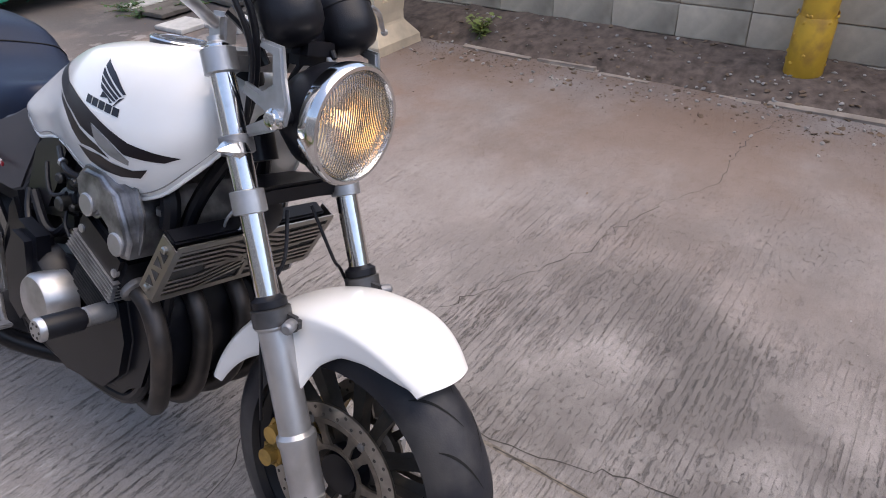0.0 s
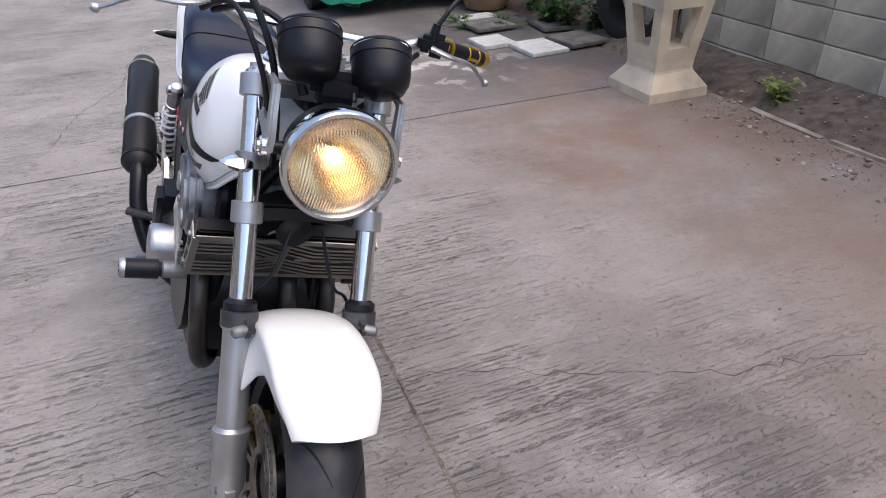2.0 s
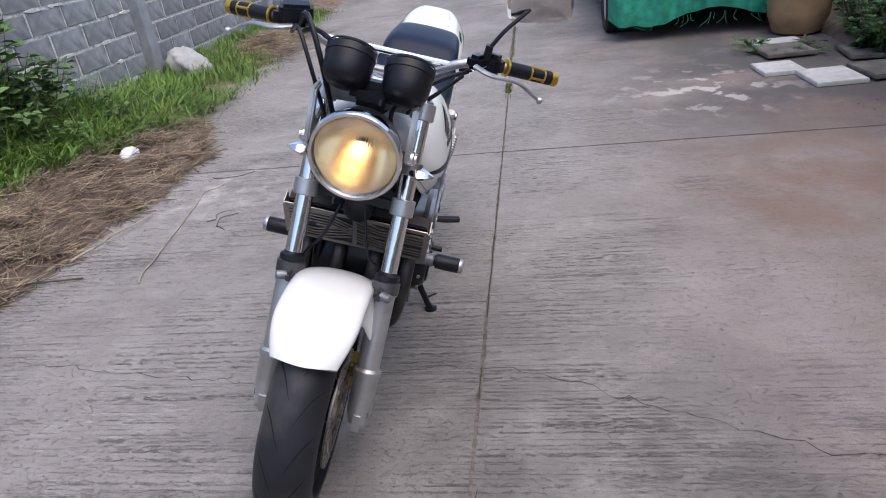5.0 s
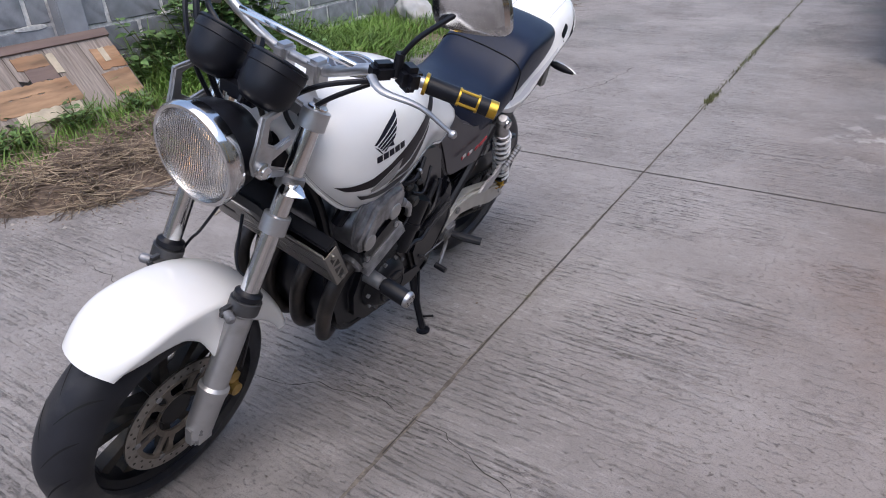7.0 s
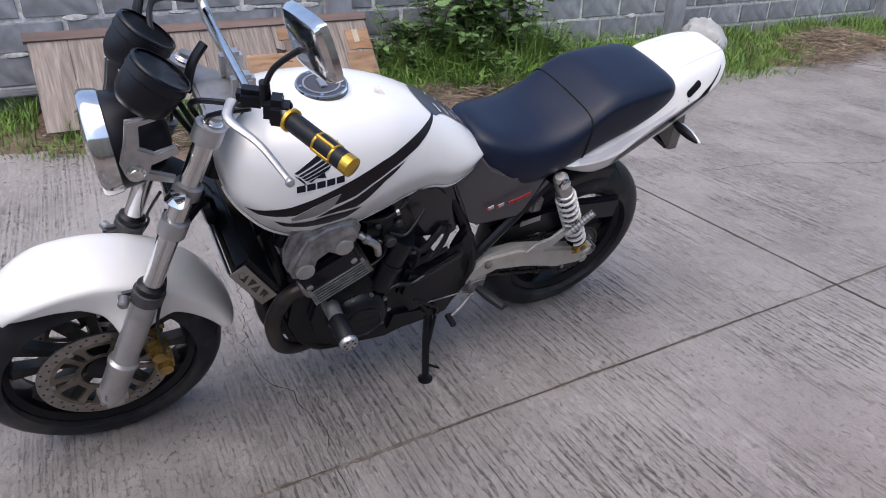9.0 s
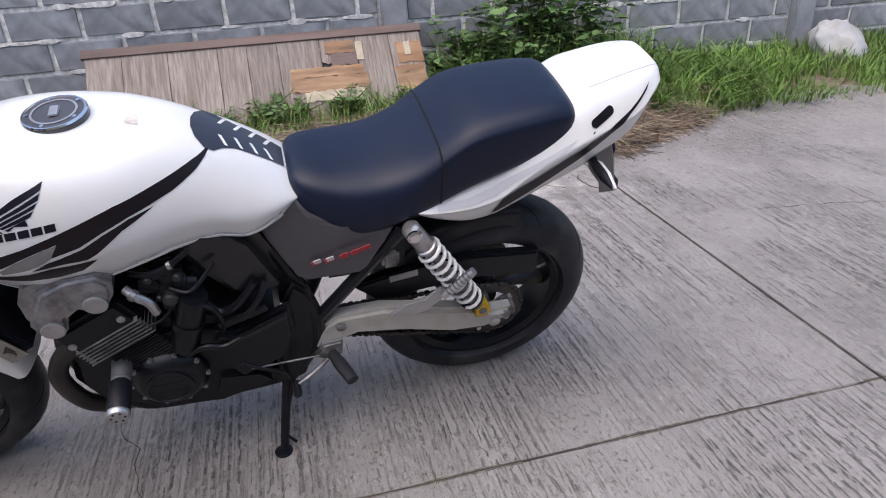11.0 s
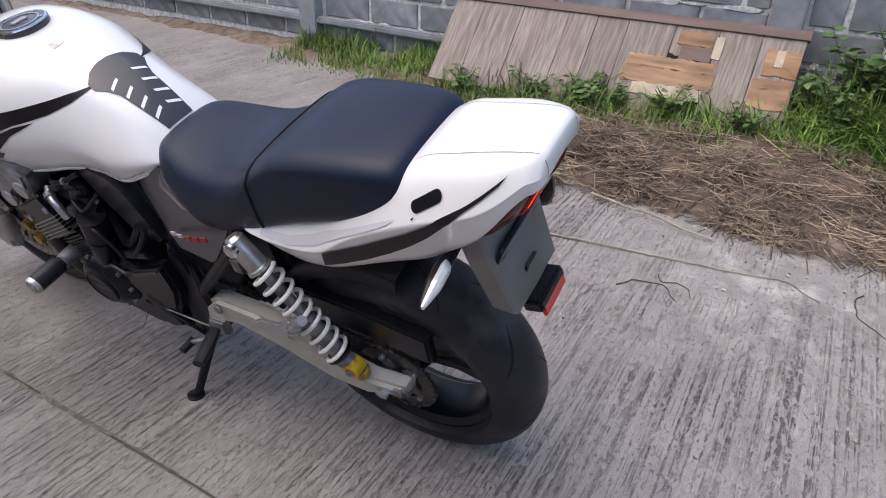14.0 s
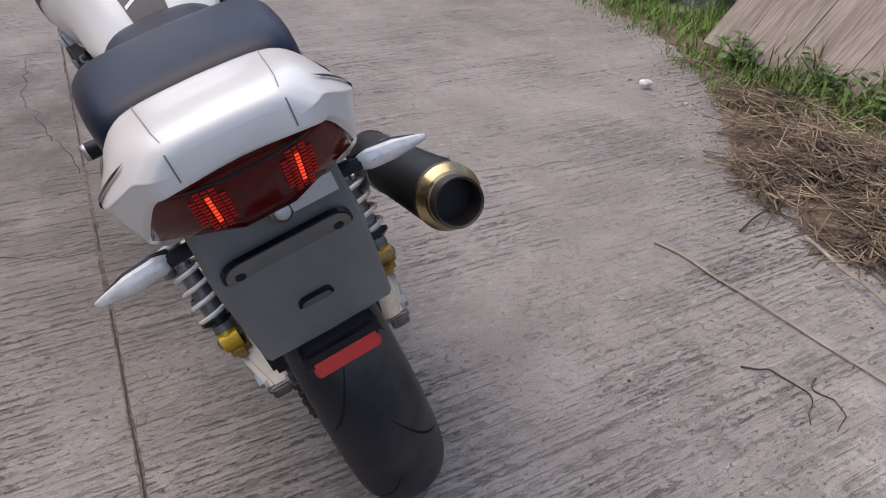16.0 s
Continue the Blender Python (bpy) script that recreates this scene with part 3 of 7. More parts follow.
for k, (x, y, h, sp, st_, lv_, sz, sd) in enumerate(((-3.25, 2.72, 1.0, 0.22, 9, 26, 0.11, 1), (-3.28, 2.78, 0.62, 0.34, 14, 34, 0.095, 46), (-3.2, 3.05, 0.62, 0.3, 12, 32, 0.09, 2), (-3.22, 2.42, 0.6, 0.26, 12, 32, 0.085, 3), (-3.3, 2.2, 0.52, 0.24, 11, 30, 0.075, 41), (-3.05, 2.6, 0.38, 0.28, 12, 30, 0.07, 42), (-2.98, 0.1, 0.2, 0.2, 8, 20, 0.045, 43), (-2.97, 0.85, 0.2, 0.2, 8, 20, 0.045, 44), (-2.98, 1.35, 0.18, 0.2, 8, 20, 0.04, 45), (-3.15, 3.4, 0.42, 0.25, 8, 22, 0.06, 4), (-3.05, 2.15, 0.30, 0.2, 8, 22, 0.05, 5), (-2.95, 1.72, 0.16, 0.15, 7, 18, 0.04, 6), (-3.0, 0.55, 0.20, 0.18, 7, 18, 0.045, 7), (-3.05, 1.05, 0.15, 0.18, 7, 18, 0.04, 8), (-3.25, 2.0, 0.35, 0.2, 7, 22, 0.06, 9), (-2.95, 2.85, 0.25, 0.22, 8, 22, 0.05, 10), (-2.95, 3.35, 0.22, 0.25, 8, 20, 0.05, 12))):
    weed("weed", x, y, soil_left(x, y) - 0.01, h, sp, st_, lv_, sz, LEAF, "broad leaved green weed growing against the grey wall" if h > 0.4 else "low green weed in the verge grass", seed=sd)
weed("weed", 2.74, 1.72, 0.03, 0.15, 0.12, 7, 14, 0.045, GRASS2, "small yellow green weed in the soil strip", seed=21)
for k, (x, y, h) in enumerate(((2.68, 3.85, 0.42), (2.72, 4.2, 0.5), (2.6, 4.05, 0.25), (2.74, 4.55, 0.45), (2.78, 3.6, 0.34))):
    weed("bush", x, y, 0.02, h, 0.26, 12, 34, 0.05, LEAF2, "dense small leaved green bush beside the wall", "bush", seed=30 + k)
for k, (x, y) in enumerate(((1.95, 4.3), (2.0, 4.55), (2.25, 4.18), (2.3, 4.35))):
    weed("creeper", x, y, 0.0, 0.07, 0.22, 8, 14, 0.035, LEAF2, "trailing green creeper on the concrete", "creeper", seed=40 + k)

# weeds in the drive's long joint
r = random.Random(5)
spots = []
for k in range(900):
    y = r.choice((r.uniform(3.6, 8.5), r.uniform(3.75, 4.0), r.uniform(4.6, 6.5)))
    spots.append((JX + r.gauss(0, 0.012), y, -0.004, r.uniform(0.008, 0.035), 0.005, r.uniform(0, 6.28), r.uniform(0.004, 0.03)))
for k in range(160):
    spots.append((JX + r.gauss(0, 0.014), 1.155 + r.gauss(0, 0.016), -0.004, r.uniform(0.003, 0.009), 0.003, r.uniform(0, 6.28), r.uniform(0.003, 0.010)))
blades("joint_weed", spots, MOSS, "tiny weeds rooted in the slab joint", "weed")


# ---- straw, twigs and litter ----
def stalks(name, count, place, mat, label, lo, hi, seed, width=(0.001, 0.003)):
    q = random.Random(seed)
    vs, fs = [], []
    while len(fs) < count * 4:
        x, y, z = place(q)
        if z is None:
            continue
        l = q.uniform(lo, hi)
        a = q.uniform(0, 6.28)
        t = q.gauss(0, 0.18)
        w = q.uniform(*width)
        d = Vector((math.cos(a), math.sin(a), t)).normalized()
        s = Vector((-math.sin(a), math.cos(a), 0)) * w
        u = Vector((0, 0, w))
        bend = Vector((q.gauss(0, 0.1), q.gauss(0, 0.1), q.gauss(0, 0.03))) * l
        i = len(vs)
        for f in (-0.5, 0.0, 0.5):
            p = Vector((x, y, max(z, w))) + d * l * f + bend * (0.25 - f * f)
            p.z = max(p.z, ground_z(p.x, p.y) + w * 0.4)
            vs += [p - s, p + u, p + s]
        for k in (0, 3):
            fs += [(i + k, i + k + 1, i + k + 4, i + k + 3), (i + k + 1, i + k + 2, i + k + 5, i + k + 4)]
    me = bpy.data.meshes.new(name)
    me.from_pydata(vs, [], fs)
    me.materials.append(mat)
    return tagged(new(name, me), label, "straw", kind="stuff")


def ground_z(x, y):
    return max(0.0, soil_left(x, y)) if x < -1.5 else 0.0


def straw_place(q):
    y = q.choice((q.gauss(1.9, 0.9), q.gauss(1.4, 0.7), q.gauss(2.6, 0.5), q.uniform(-0.2, 4.2), q.gauss(6.6, 0.5)))
    w = q.random()
    x = edge_left(y) - 0.05 - abs(q.gauss(0.32, 0.28))
    if y > 5.5:
        x = -2.85 + q.gauss(0, 0.25)
    if x < -3.3 or x > -1.6:
        return 0, 0, None
    if noise.noise((x * 3.4, y * 3.4, 9)) < 0.08 and q.random() < 0.85:
        return 0, 0, None
    pile = 0.06 * math.exp(-((x + 2.55) / 0.3) ** 2) + (0.16 * math.exp(-(((x + 2.85) / 0.3) ** 2 + ((y - 6.6) / 0.6) ** 2)))
    return x, y, ground_z(x, y) + q.uniform(0, 0.02 + pile)


stalks("straw", 3600, straw_place, STRAW, "cut dry straw strewn over the soil bank", 0.05, 0.28, 3)
stalks("dry_stalks", 4200, straw_place, STRAW2, "brown dry weed stalks mixed in the straw", 0.06, 0.35, 4, (0.001, 0.0035))


def litter(name, count, place, mat, label, size, seed, flat=0.5):
    q = random.Random(seed)
    bm = bmesh.new()
    for k in range(count):
        x, y, z = place(q)
        s = size * q.uniform(0.4, 1.4)
        m = Matrix.Translation((x, y, z + s * 0.3 * flat)) @ Euler((q.uniform(-0.3, 0.3), q.uniform(-0.3, 0.3), q.uniform(0, 6.28))).to_matrix().to_4x4() @ Matrix.Diagonal((s, s * q.uniform(0.5, 1), s * flat, 1))
        for v in bmesh.ops.create_icosphere(bm, subdivisions=1, radius=0.5, matrix=m)["verts"]:
            v.co += Vector((q.gauss(0, 1), q.gauss(0, 1), q.gauss(0, 0.5))) * s * 0.09
    return tagged(part(name, bm, mat, smooth=False), label, "litter", kind="stuff")


def right_soil(q):
    x, y = q.choice((q.uniform(2.55, 3.05), q.gauss(2.5, 0.15))), q.uniform(-3.0, 2.1)
    if x > 3.05:
        x = 2.9
    return x, y, max(soil_right(x, y), 0)


def left_edge(q):
    y = q.uniform(-1, 5)
    x = edge_left(y) + q.gauss(-0.15, 0.25)
    return x, y, ground_z(x, y)


def drive(q):
    x, y = q.uniform(-2.0, 2.5), q.uniform(-2.0, 6.5)
    return x, y, 0.0


litter("pebbles", 420, right_soil, STONE, "pale pebbles and rubble crumbs in the soil strip", 0.022, 1)
litter("dry_leaves", 500, right_soil, DRYLEAF, "dry leaf scraps on the soil strip", 0.03, 2, 0.2)
litter("grit", 240, left_edge, STONE, "pale grit and crumbs along the straw edge", 0.016, 3)
litter("specks", 120, drive, STONE, "small pale grit lying on the concrete drive", 0.006, 4)
litter("leaf_specks", 40, drive, DRYLEAF, "dry leaf crumbs lying on the concrete drive", 0.013, 6, 0.25)


def crumbs(name, count, place, mat, label, size, seed):
    """Loose crumbs of earth, each a small uneven lump."""
    q = random.Random(seed)
    vs, fs = [], []
    while len(vs) < count * 6:
        x, y, z = place(q)
        s = size * q.uniform(0.3, 1.0) ** 2
        i = len(vs)
        for d in ((1, 0, 0), (0, 1, 0), (-1, 0, 0), (0, -1, 0), (0, 0, 0.8), (0, 0, -0.3)):
            vs.append((x + s * (d[0] + q.uniform(-0.4, 0.4)), y + s * (d[1] + q.uniform(-0.4, 0.4)), z + s * d[2]))
        for k in range(4):
            fs += [(i + k, i + (k + 1) % 4, i + 4), (i + (k + 1) % 4, i + k, i + 5)]
    me = bpy.data.meshes.new(name)
    me.from_pydata(vs, [], fs)
    me.materials.append(mat)
    return tagged(new(name, me), label, "soil", kind="stuff")


def spilt_left(q):
    y = q.uniform(-1.5, 8.0)
    x = edge_left(y) + abs(q.gauss(0, 0.16)) - 0.12
    return x, y, ground_z(x, y)


def spilt_right(q):
    y = q.uniform(-3.0, 3.2)
    x = 2.62 - abs(q.gauss(0, 0.22))
    return x, y, 0.0


crumbs("soil_crumbs", 2600, spilt_left, SOIL, "brown soil crumbs spilt from the bank onto the concrete", 0.006, 31)
crumbs("soil_crumbs", 3200, spilt_right, DARKSOIL, "dark soil crumbs spilt over the kerb onto the concrete", 0.006, 32)


def twig(name, pts, rad, mat, label, seed=0):
    q = random.Random(seed)
    P = [Vector(p) for p in pts]
    out = []
    for a, b in zip(P, P[1:]):
        n = max(2, int((b - a).length / 0.07))
        for k in range(n):
            out.append(a.lerp(b, k / n) + Vector((q.gauss(0, 0.006), q.gauss(0, 0.006), abs(q.gauss(0, 0.002)))))
    out.append(P[-1])
    return tagged(part(name, tube(out, rad, 6, 3), mat), label, "twig")


twig("twig", [(-1.545, 1.075, 0.006), (-1.60, 1.45, 0.006), (-1.655, 1.85, 0.007), (-1.70, 2.1, 0.006), (-1.62, 2.22, 0.005)], [0.0042, 0.0034, 0.002], TWIG, "long thin pale stick lying on the concrete", 1)
twig("twig", [(-1.37, 1.60, 0.003), (-1.41, 1.64, 0.004), (-1.425, 1.70, 0.005), (-1.41, 1.76, 0.004), (-1.36, 1.80, 0.003)], [0.0026, 0.002, 0.0012], DARKTWIG, "short dark curled twig on the concrete", 2)
twig("twig", [(-1.50, 1.70, 0.003), (-1.47, 1.73, 0.004), (-1.48, 1.78, 0.005), (-1.45, 1.82, 0.004), (-1.40, 1.84, 0.003)], [0.0022, 0.0018, 0.001], DARKTWIG, "short dark curled twig on the concrete", 3)
twig("twig", [(-1.99, 1.28, 0.03), (-1.93, 1.55, 0.03), (-1.86, 1.83, 0.012)], [0.006, 0.005, 0.003], TWIG, "pale bare branch at the straw's edge", 4)
twig("twig", [(-1.93, 1.5, 0.03), (-1.82, 1.46, 0.01)], 0.003, TWIG, "small pale twig at the straw's edge", 5)
twig("twig", [(-2.25, 0.95, 0.04), (-2.05, 1.1, 0.02), (-1.85, 1.15, 0.008)], 0.004, DARKTWIG, "dark twig at the straw's edge", 6)
twig("twig", [(-1.75, 2.35, 0.004), (-1.68, 2.325, 0.005), (-1.62, 2.33, 0.006), (-1.56, 2.36, 0.004), (-1.5, 2.42, 0.003)], [0.0025, 0.002, 0.0012], DARKTWIG, "dark twig lying beside the slab joint", 7)

# ---- sack and rag ----
def lump(name, at, size, mat, label, category, seed, squash=0.5):
    bm = bmesh.new()
    bmesh.ops.create_icosphere(bm, subdivisions=4, radius=1.0)
    for v in bm.verts:
        p = v.co.copy()
        k = 1 + 0.22 * noise.noise(p * 1.4 + Vector((seed, 0, 0))) + 0.10 * noise.noise(p * 4 + Vector((0, seed, 0))) + 0.03 * abs(noise.noise(p * 11)) - 0.16 * abs(noise.noise(p * 2.6 + Vector((seed, 3, 0))))
        v.co = Vector((p.x * size[0], p.y * size[1], max(p.z, -squash) * size[2])) * k
    ob = part(name, bm, mat, angle=60, m=pose(*at))
    return tagged(ob, label, category)


lump("sack", (-3.24, 5.26, 0.12, 30, -30, 10), (0.17, 0.22, 0.30), SACK, "full dirty white woven sack slumped in the grass", "sack", 2.0)
lump("rag", (-2.46, 2.66, 0.09, 0, 0, 10), (0.055, 0.10, 0.05), PAPER, "crumpled pale plastic rag on the straw", "rag", 5.0)
lump("rag", (-2.42, 0.05, 0.03, 0, 0, 70), (0.02, 0.035, 0.015), PAPER, "crumpled scrap of white paper by the grass", "rag", 7.0)

# ---- concrete table ----
table = thing("concrete_table", "cast concrete table on a flared hollow pedestal", "table", pose(2.345, 2.28, -0.01))


def square(h, w):
    return [Vector((sx * w, sy * w, h)) for sx, sy in ((-1, -1), (1, -1), (1, 1), (-1, 1))]


def pedestal_half(z):
    return 0.138 + max(0.0, z - 0.22) / 0.42 * 0.052


part("table_foot", rough(loft([square(0.0, 0.212), square(0.065, 0.208), square(0.155, 0.142), square(0.175, 0.136)]), 0.003, 14), CAST, table, smooth=False)
part("pedestal_sill", loft([square(0.17, 0.137), square(0.22, pedestal_half(0.22)), square(0.30, pedestal_half(0.30))]), CAST, table, smooth=False)
part("pedestal_head", loft([square(0.53, pedestal_half(0.53)), square(0.645, pedestal_half(0.645))]), CAST, table, smooth=False)
for sx in (-1, 1):
    for sy in (-1, 1):
        # the windows narrow a little towards their sill
        rings = []
        for z in (0.295, 0.535):
            w, t = pedestal_half(z), 0.078 if z < 0.4 else 0.072
            rings.append([Vector((sx * w, sy * w, z)), Vector((sx * (w - t), sy * w, z)), Vector((sx * (w - t), sy * (w - t), z)), Vector((sx * w, sy * (w - t), z))])
        part("pedestal_post", loft(rings), CAST, table, smooth=False)
part("table_top", rough(box(0.14, -0.03, 0.658, 0.62, 0.37, 0.022, 0.004, Euler((0, 0, radians(-4))).to_matrix()), 0.004, 8), PALE_SLAB, table, "thin chipped pale top slab")
lump("torn_paper", (2.255, 2.20, 0.668, 0, 0, 20), (0.10, 0.07, 0.014), PAPER, "torn white paper lying on the concrete table", "paper", 9.0)
lump("torn_paper", (2.47, 2.2, 0.668, 0, 0, 80), (0.13, 0.11, 0.016), PAPER, "torn white paper lying on the concrete table", "paper", 11.0)

# ---- loose slabs, jar, tyre ----
for x, y, sx, sy, rz, mt, lb in ((2.165, 3.44, 0.32, 0.37, 3, PALE_SLAB, "pale square paving slab lying on the drive"), (1.93, 3.75, 0.28, 0.30, 3, PALE_SLAB, "pale square paving slab lying on the drive"), (2.16, 4.56, 0.38, 0.20, 3, PALE_SLAB, "pale broken paving slab by the jar"), (2.52, 3.47, 0.34, 0.36, 6, DARK_SLAB, "dark weathered slab beside the table"), (2.62, 4.0, 0.32, 0.4, -6, DARK_SLAB, "dark weathered slab under the bush"), (2.12, 4.22, 0.36, 0.34, 4, DARK_SLAB, "dark weathered slab among the creeper")):
    tagged(part("paving_slab", box(0, 0, 0, sx, sy, 0.03, 0.005), mt, m=pose(x, y, 0.016 if mt is PALE_SLAB else 0.03, 0, 0, rz)), lb, "slab", "loose paving slabs")
jar = lathe([(0, 0.15), (0.02, 0.19), (0.15, 0.24), (0.32, 0.25), (0.45, 0.20), (0.50, 0.16), (0.53, 0.17), (0.53, 0.14), (0.40, 0.15)], (2.45, 4.95, 0.0), (0, 0, 1), 36)
tagged(part("clay_jar", jar, CLAY), "large tan clay water jar standing by the wall", "jar")
RIMPAINT = material("wheel_silver", (0.5, 0.5, 0.5), 0.4, 0.6, vary=0.1)
OLD = material("old_rubber", (0.012, 0.012, 0.013), 0.8, vary=0.3, scale=15, bump=0.2)
old = ring_solid([(p[0], p[1]) for p in [(-0.09, 0.19), (-0.10, 0.27), (-0.085, 0.305), (0.085, 0.305), (0.10, 0.27), (0.09, 0.19)]], (2.86, 3.22, 0.31), (0.9, 0.35, 0.12), 48)
tagged(part("old_tyre", old, OLD), "old black car tyre leaning on the buff wall", "tyre")

# ---- yellow pipe ----
pipe = thing("yellow_pipe", "yellow painted steel pipe standing against the wall", "pipe", pose(2.90, -0.17, 0.06))
part("pipe_body", lathe([(0.0, 0.082), (2.0, 0.082)], (0, 0, 0), (0, 0, 1), 28), YELLOWPIPE, pipe)
part("pipe_socket", lathe([(0.02, 0.088), (0.03, 0.094), (0.30, 0.094), (0.32, 0.085)], (0, 0, 0), (0, 0, 1), 28), YELLOWPIPE, pipe)
q = random.Random(3)
for k in range(26):
    a, z = q.uniform(0, 6.28), q.choice((0.09, 0.33, q.uniform(0.07, 0.34)))
    part("paint_drip", lathe([(0, 0.010), (0.006, 0.007), (0.008, 0.002)], (0.093 * math.cos(a), 0.093 * math.sin(a), z), (math.cos(a), math.sin(a), 0), 8), YELLOWPIPE, pipe)

# ---- parked car under a net ----
car = thing("car", "parked dark car draped with a green net", "car", pose(1.78, 5.25, 0.0))
def car_ring(y, w, z0, z1, zs):
    return [Vector((sx * ww, y, z)) for sx, ww, z in ((-1, w, z0), (-1, w * 1.02, (z0 + zs) / 2), (-1, w, zs), (-1, w * 0.8, z1), (1, w * 0.8, z1), (1, w, zs), (1, w * 1.02, (z0 + zs) / 2), (1, w, z0))]
part("body", loft([car_ring(*v) for v in ((0.02, 0.72, 0.28, 0.62, 0.55), (0.15, 0.80, 0.20, 0.80, 0.70), (0.9, 0.82, 0.18, 0.98, 0.85), (1.5, 0.82, 0.18, 1.42, 0.92), (2.8, 0.82, 0.18, 1.46, 0.95), (3.7, 0.80, 0.22, 1.1, 0.92), (4.0, 0.74, 0.30, 0.9, 0.85))]), CARBODY, car, angle=30)
netb = bmesh.new()
rows = []
for j in range(61):
    f = j / 60
    x = -0.86 + 1.72 * f
    col = []
    for i in range(14):
        g = i / 13
        z = 0.62 - g * (0.44 + 0.06 * math.sin(f * 9) + 0.03 * noise.noise((f * 12, 0, 0)))
        y = -0.05 - 0.05 * math.sin(g * 2.2) + 0.03 * noise.noise((f * 14, g * 1.5, 3)) + 0.02 * math.sin(f * 40 + g * 2)
        if abs(x) > 0.80:
            y += (abs(x) - 0.8) * 3
        col.append(netb.verts.new((x, y, z)))
    rows.append(col)
for a, b in zip(rows, rows[1:]):
    for i in range(13):
        netb.faces.new((a[i], a[i + 1], b[i + 1], b[i]))
top = [netb.verts.new((v.co.x * 0.95, 0.8, 0.99)) for v in [c[0] for c in rows]]
for (a, b), (c, d) in zip(zip(rows, rows[1:]), zip(top, top[1:])):
    netb.faces.new((a[0], b[0], d, c))
part("net_cover", netb, NET, car, "draped dark green shade net", angle=70)
for sx in (-1, 1):
    for y in (0.52, 3.1):
        wv = part("wheel", lathe([(-0.08, 0.17), (-0.082, 0.20), (0.0, 0.205), (0.082, 0.20), (0.08, 0.17), (0.03, 0.05), (0.03, 0.002)], (sx * 0.76, y, 0.30), (sx, 0, 0), 28), RIMPAINT, car)
        part("tyre", ring_solid([(-0.09, 0.20), (-0.105, 0.26), (-0.085, 0.30), (0.085, 0.30), (0.105, 0.26), (0.09, 0.20)], (sx * 0.76, y, 0.30), (1, 0, 0), 40), OLD, wv)
q = random.Random(8)
for k in range(30):
    x = q.uniform(-0.8, 0.8)
    part("net_fray", tube([(x, -0.09, 0.20), (x + q.gauss(0, 0.02), -0.08, 0.14), (x + q.gauss(0, 0.03), -0.08, 0.08 + q.uniform(0, 0.06))], 0.002, 4, 2), NET, car)

# ---- cracks in the concrete ----
def crack(pts, w, seed):
    q = random.Random(seed)
    P = [Vector((*p, 0.0012)) for p in pts]
    path = []
    for a, b in zip(P, P[1:]):
        n = max(2, int((b - a).length / 0.035))
        for k in range(n):
            path.append(a.lerp(b, k / n) + Vector((q.gauss(0, 0.007), q.gauss(0, 0.009), 0)))
    path.append(P[-1])
    bm = bmesh.new()
    last = None
    for i, p in enumerate(path):
        d = (path[min(i + 1, len(path) - 1)] - path[max(i - 1, 0)]).normalized()
        s = Vector((-d.y, d.x, 0)) * w * q.uniform(0.35, 1.2) * (0.3 if i in (0, len(path) - 1) else 1)
        cur = (bm.verts.new(p - s), bm.verts.new(p + s))
        if last:
            bm.faces.new((last[0], last[1], cur[1], cur[0]))
        last = cur
    return part("crack", bm, CRACK, pavement, smooth=False)


def joint_dirt(p, q, half, mat, z, seed, gaps=0.0):
    """Dirt that has gathered along a joint, of uneven width."""
    r = random.Random(seed)
    p, q = Vector((*p, z)), Vector((*q, z))
    d = (q - p).normalized()
    n = Vector((-d.y, d.x, 0))
    count = int((q - p).length / 0.02)
    bm, last = bmesh.new(), None
    for i in range(count + 1):
        c = p.lerp(q, i / count) + n * (0.0025 * noise.noise((i * 0.11, seed, 0)))
        if gaps and noise.noise((i * 0.07, seed, 3.3)) < gaps - 0.5:
            last = None
            continue
        w0, w1 = half * (0.35 + 1.1 * abs(noise.noise((i * 0.19, seed, 7)))) + r.uniform(0, half * 0.35), half * (0.35 + 1.1 * abs(noise.noise((i * 0.19, seed, 9)))) + r.uniform(0, half * 0.35)
        cur = (bm.verts.new(c - n * w0), bm.verts.new(c + n * w1))
        if last:
            bm.faces.new((last[0], last[1], cur[1], cur[0]))
        last = cur
    return part("joint_dirt", bm, mat, pavement, smooth=False)


PALE_DIRT = material("pale_joint_dirt", (0.15, 0.13, 0.108), 0.95, vary=0.45, scale=60, bump=0.8, bump_scale=200, stain=(0.07, 0.06, 0.05), stain_scale=25, stain_amount=0.8)
joint_dirt((JX, -7.0), (JX, 16.0), 0.0085, PALE_DIRT, 0.0006, 1, 0.1)
joint_dirt((JX, -7.0), (JX, 16.0), 0.0028, CRACK, 0.0011, 2, 0.25)
for k, (y, w) in enumerate(((-3.6, 0.004), (2.46, 0.0042), (8.4, 0.005))):
    joint_dirt((-3.4, y), (2.6, y), w * 1.5, PALE_DIRT, 0.0006, 10 + k, 0.2)
    joint_dirt((-3.4, y), (2.6, y), w, CRACK, 0.0011, 20 + k)

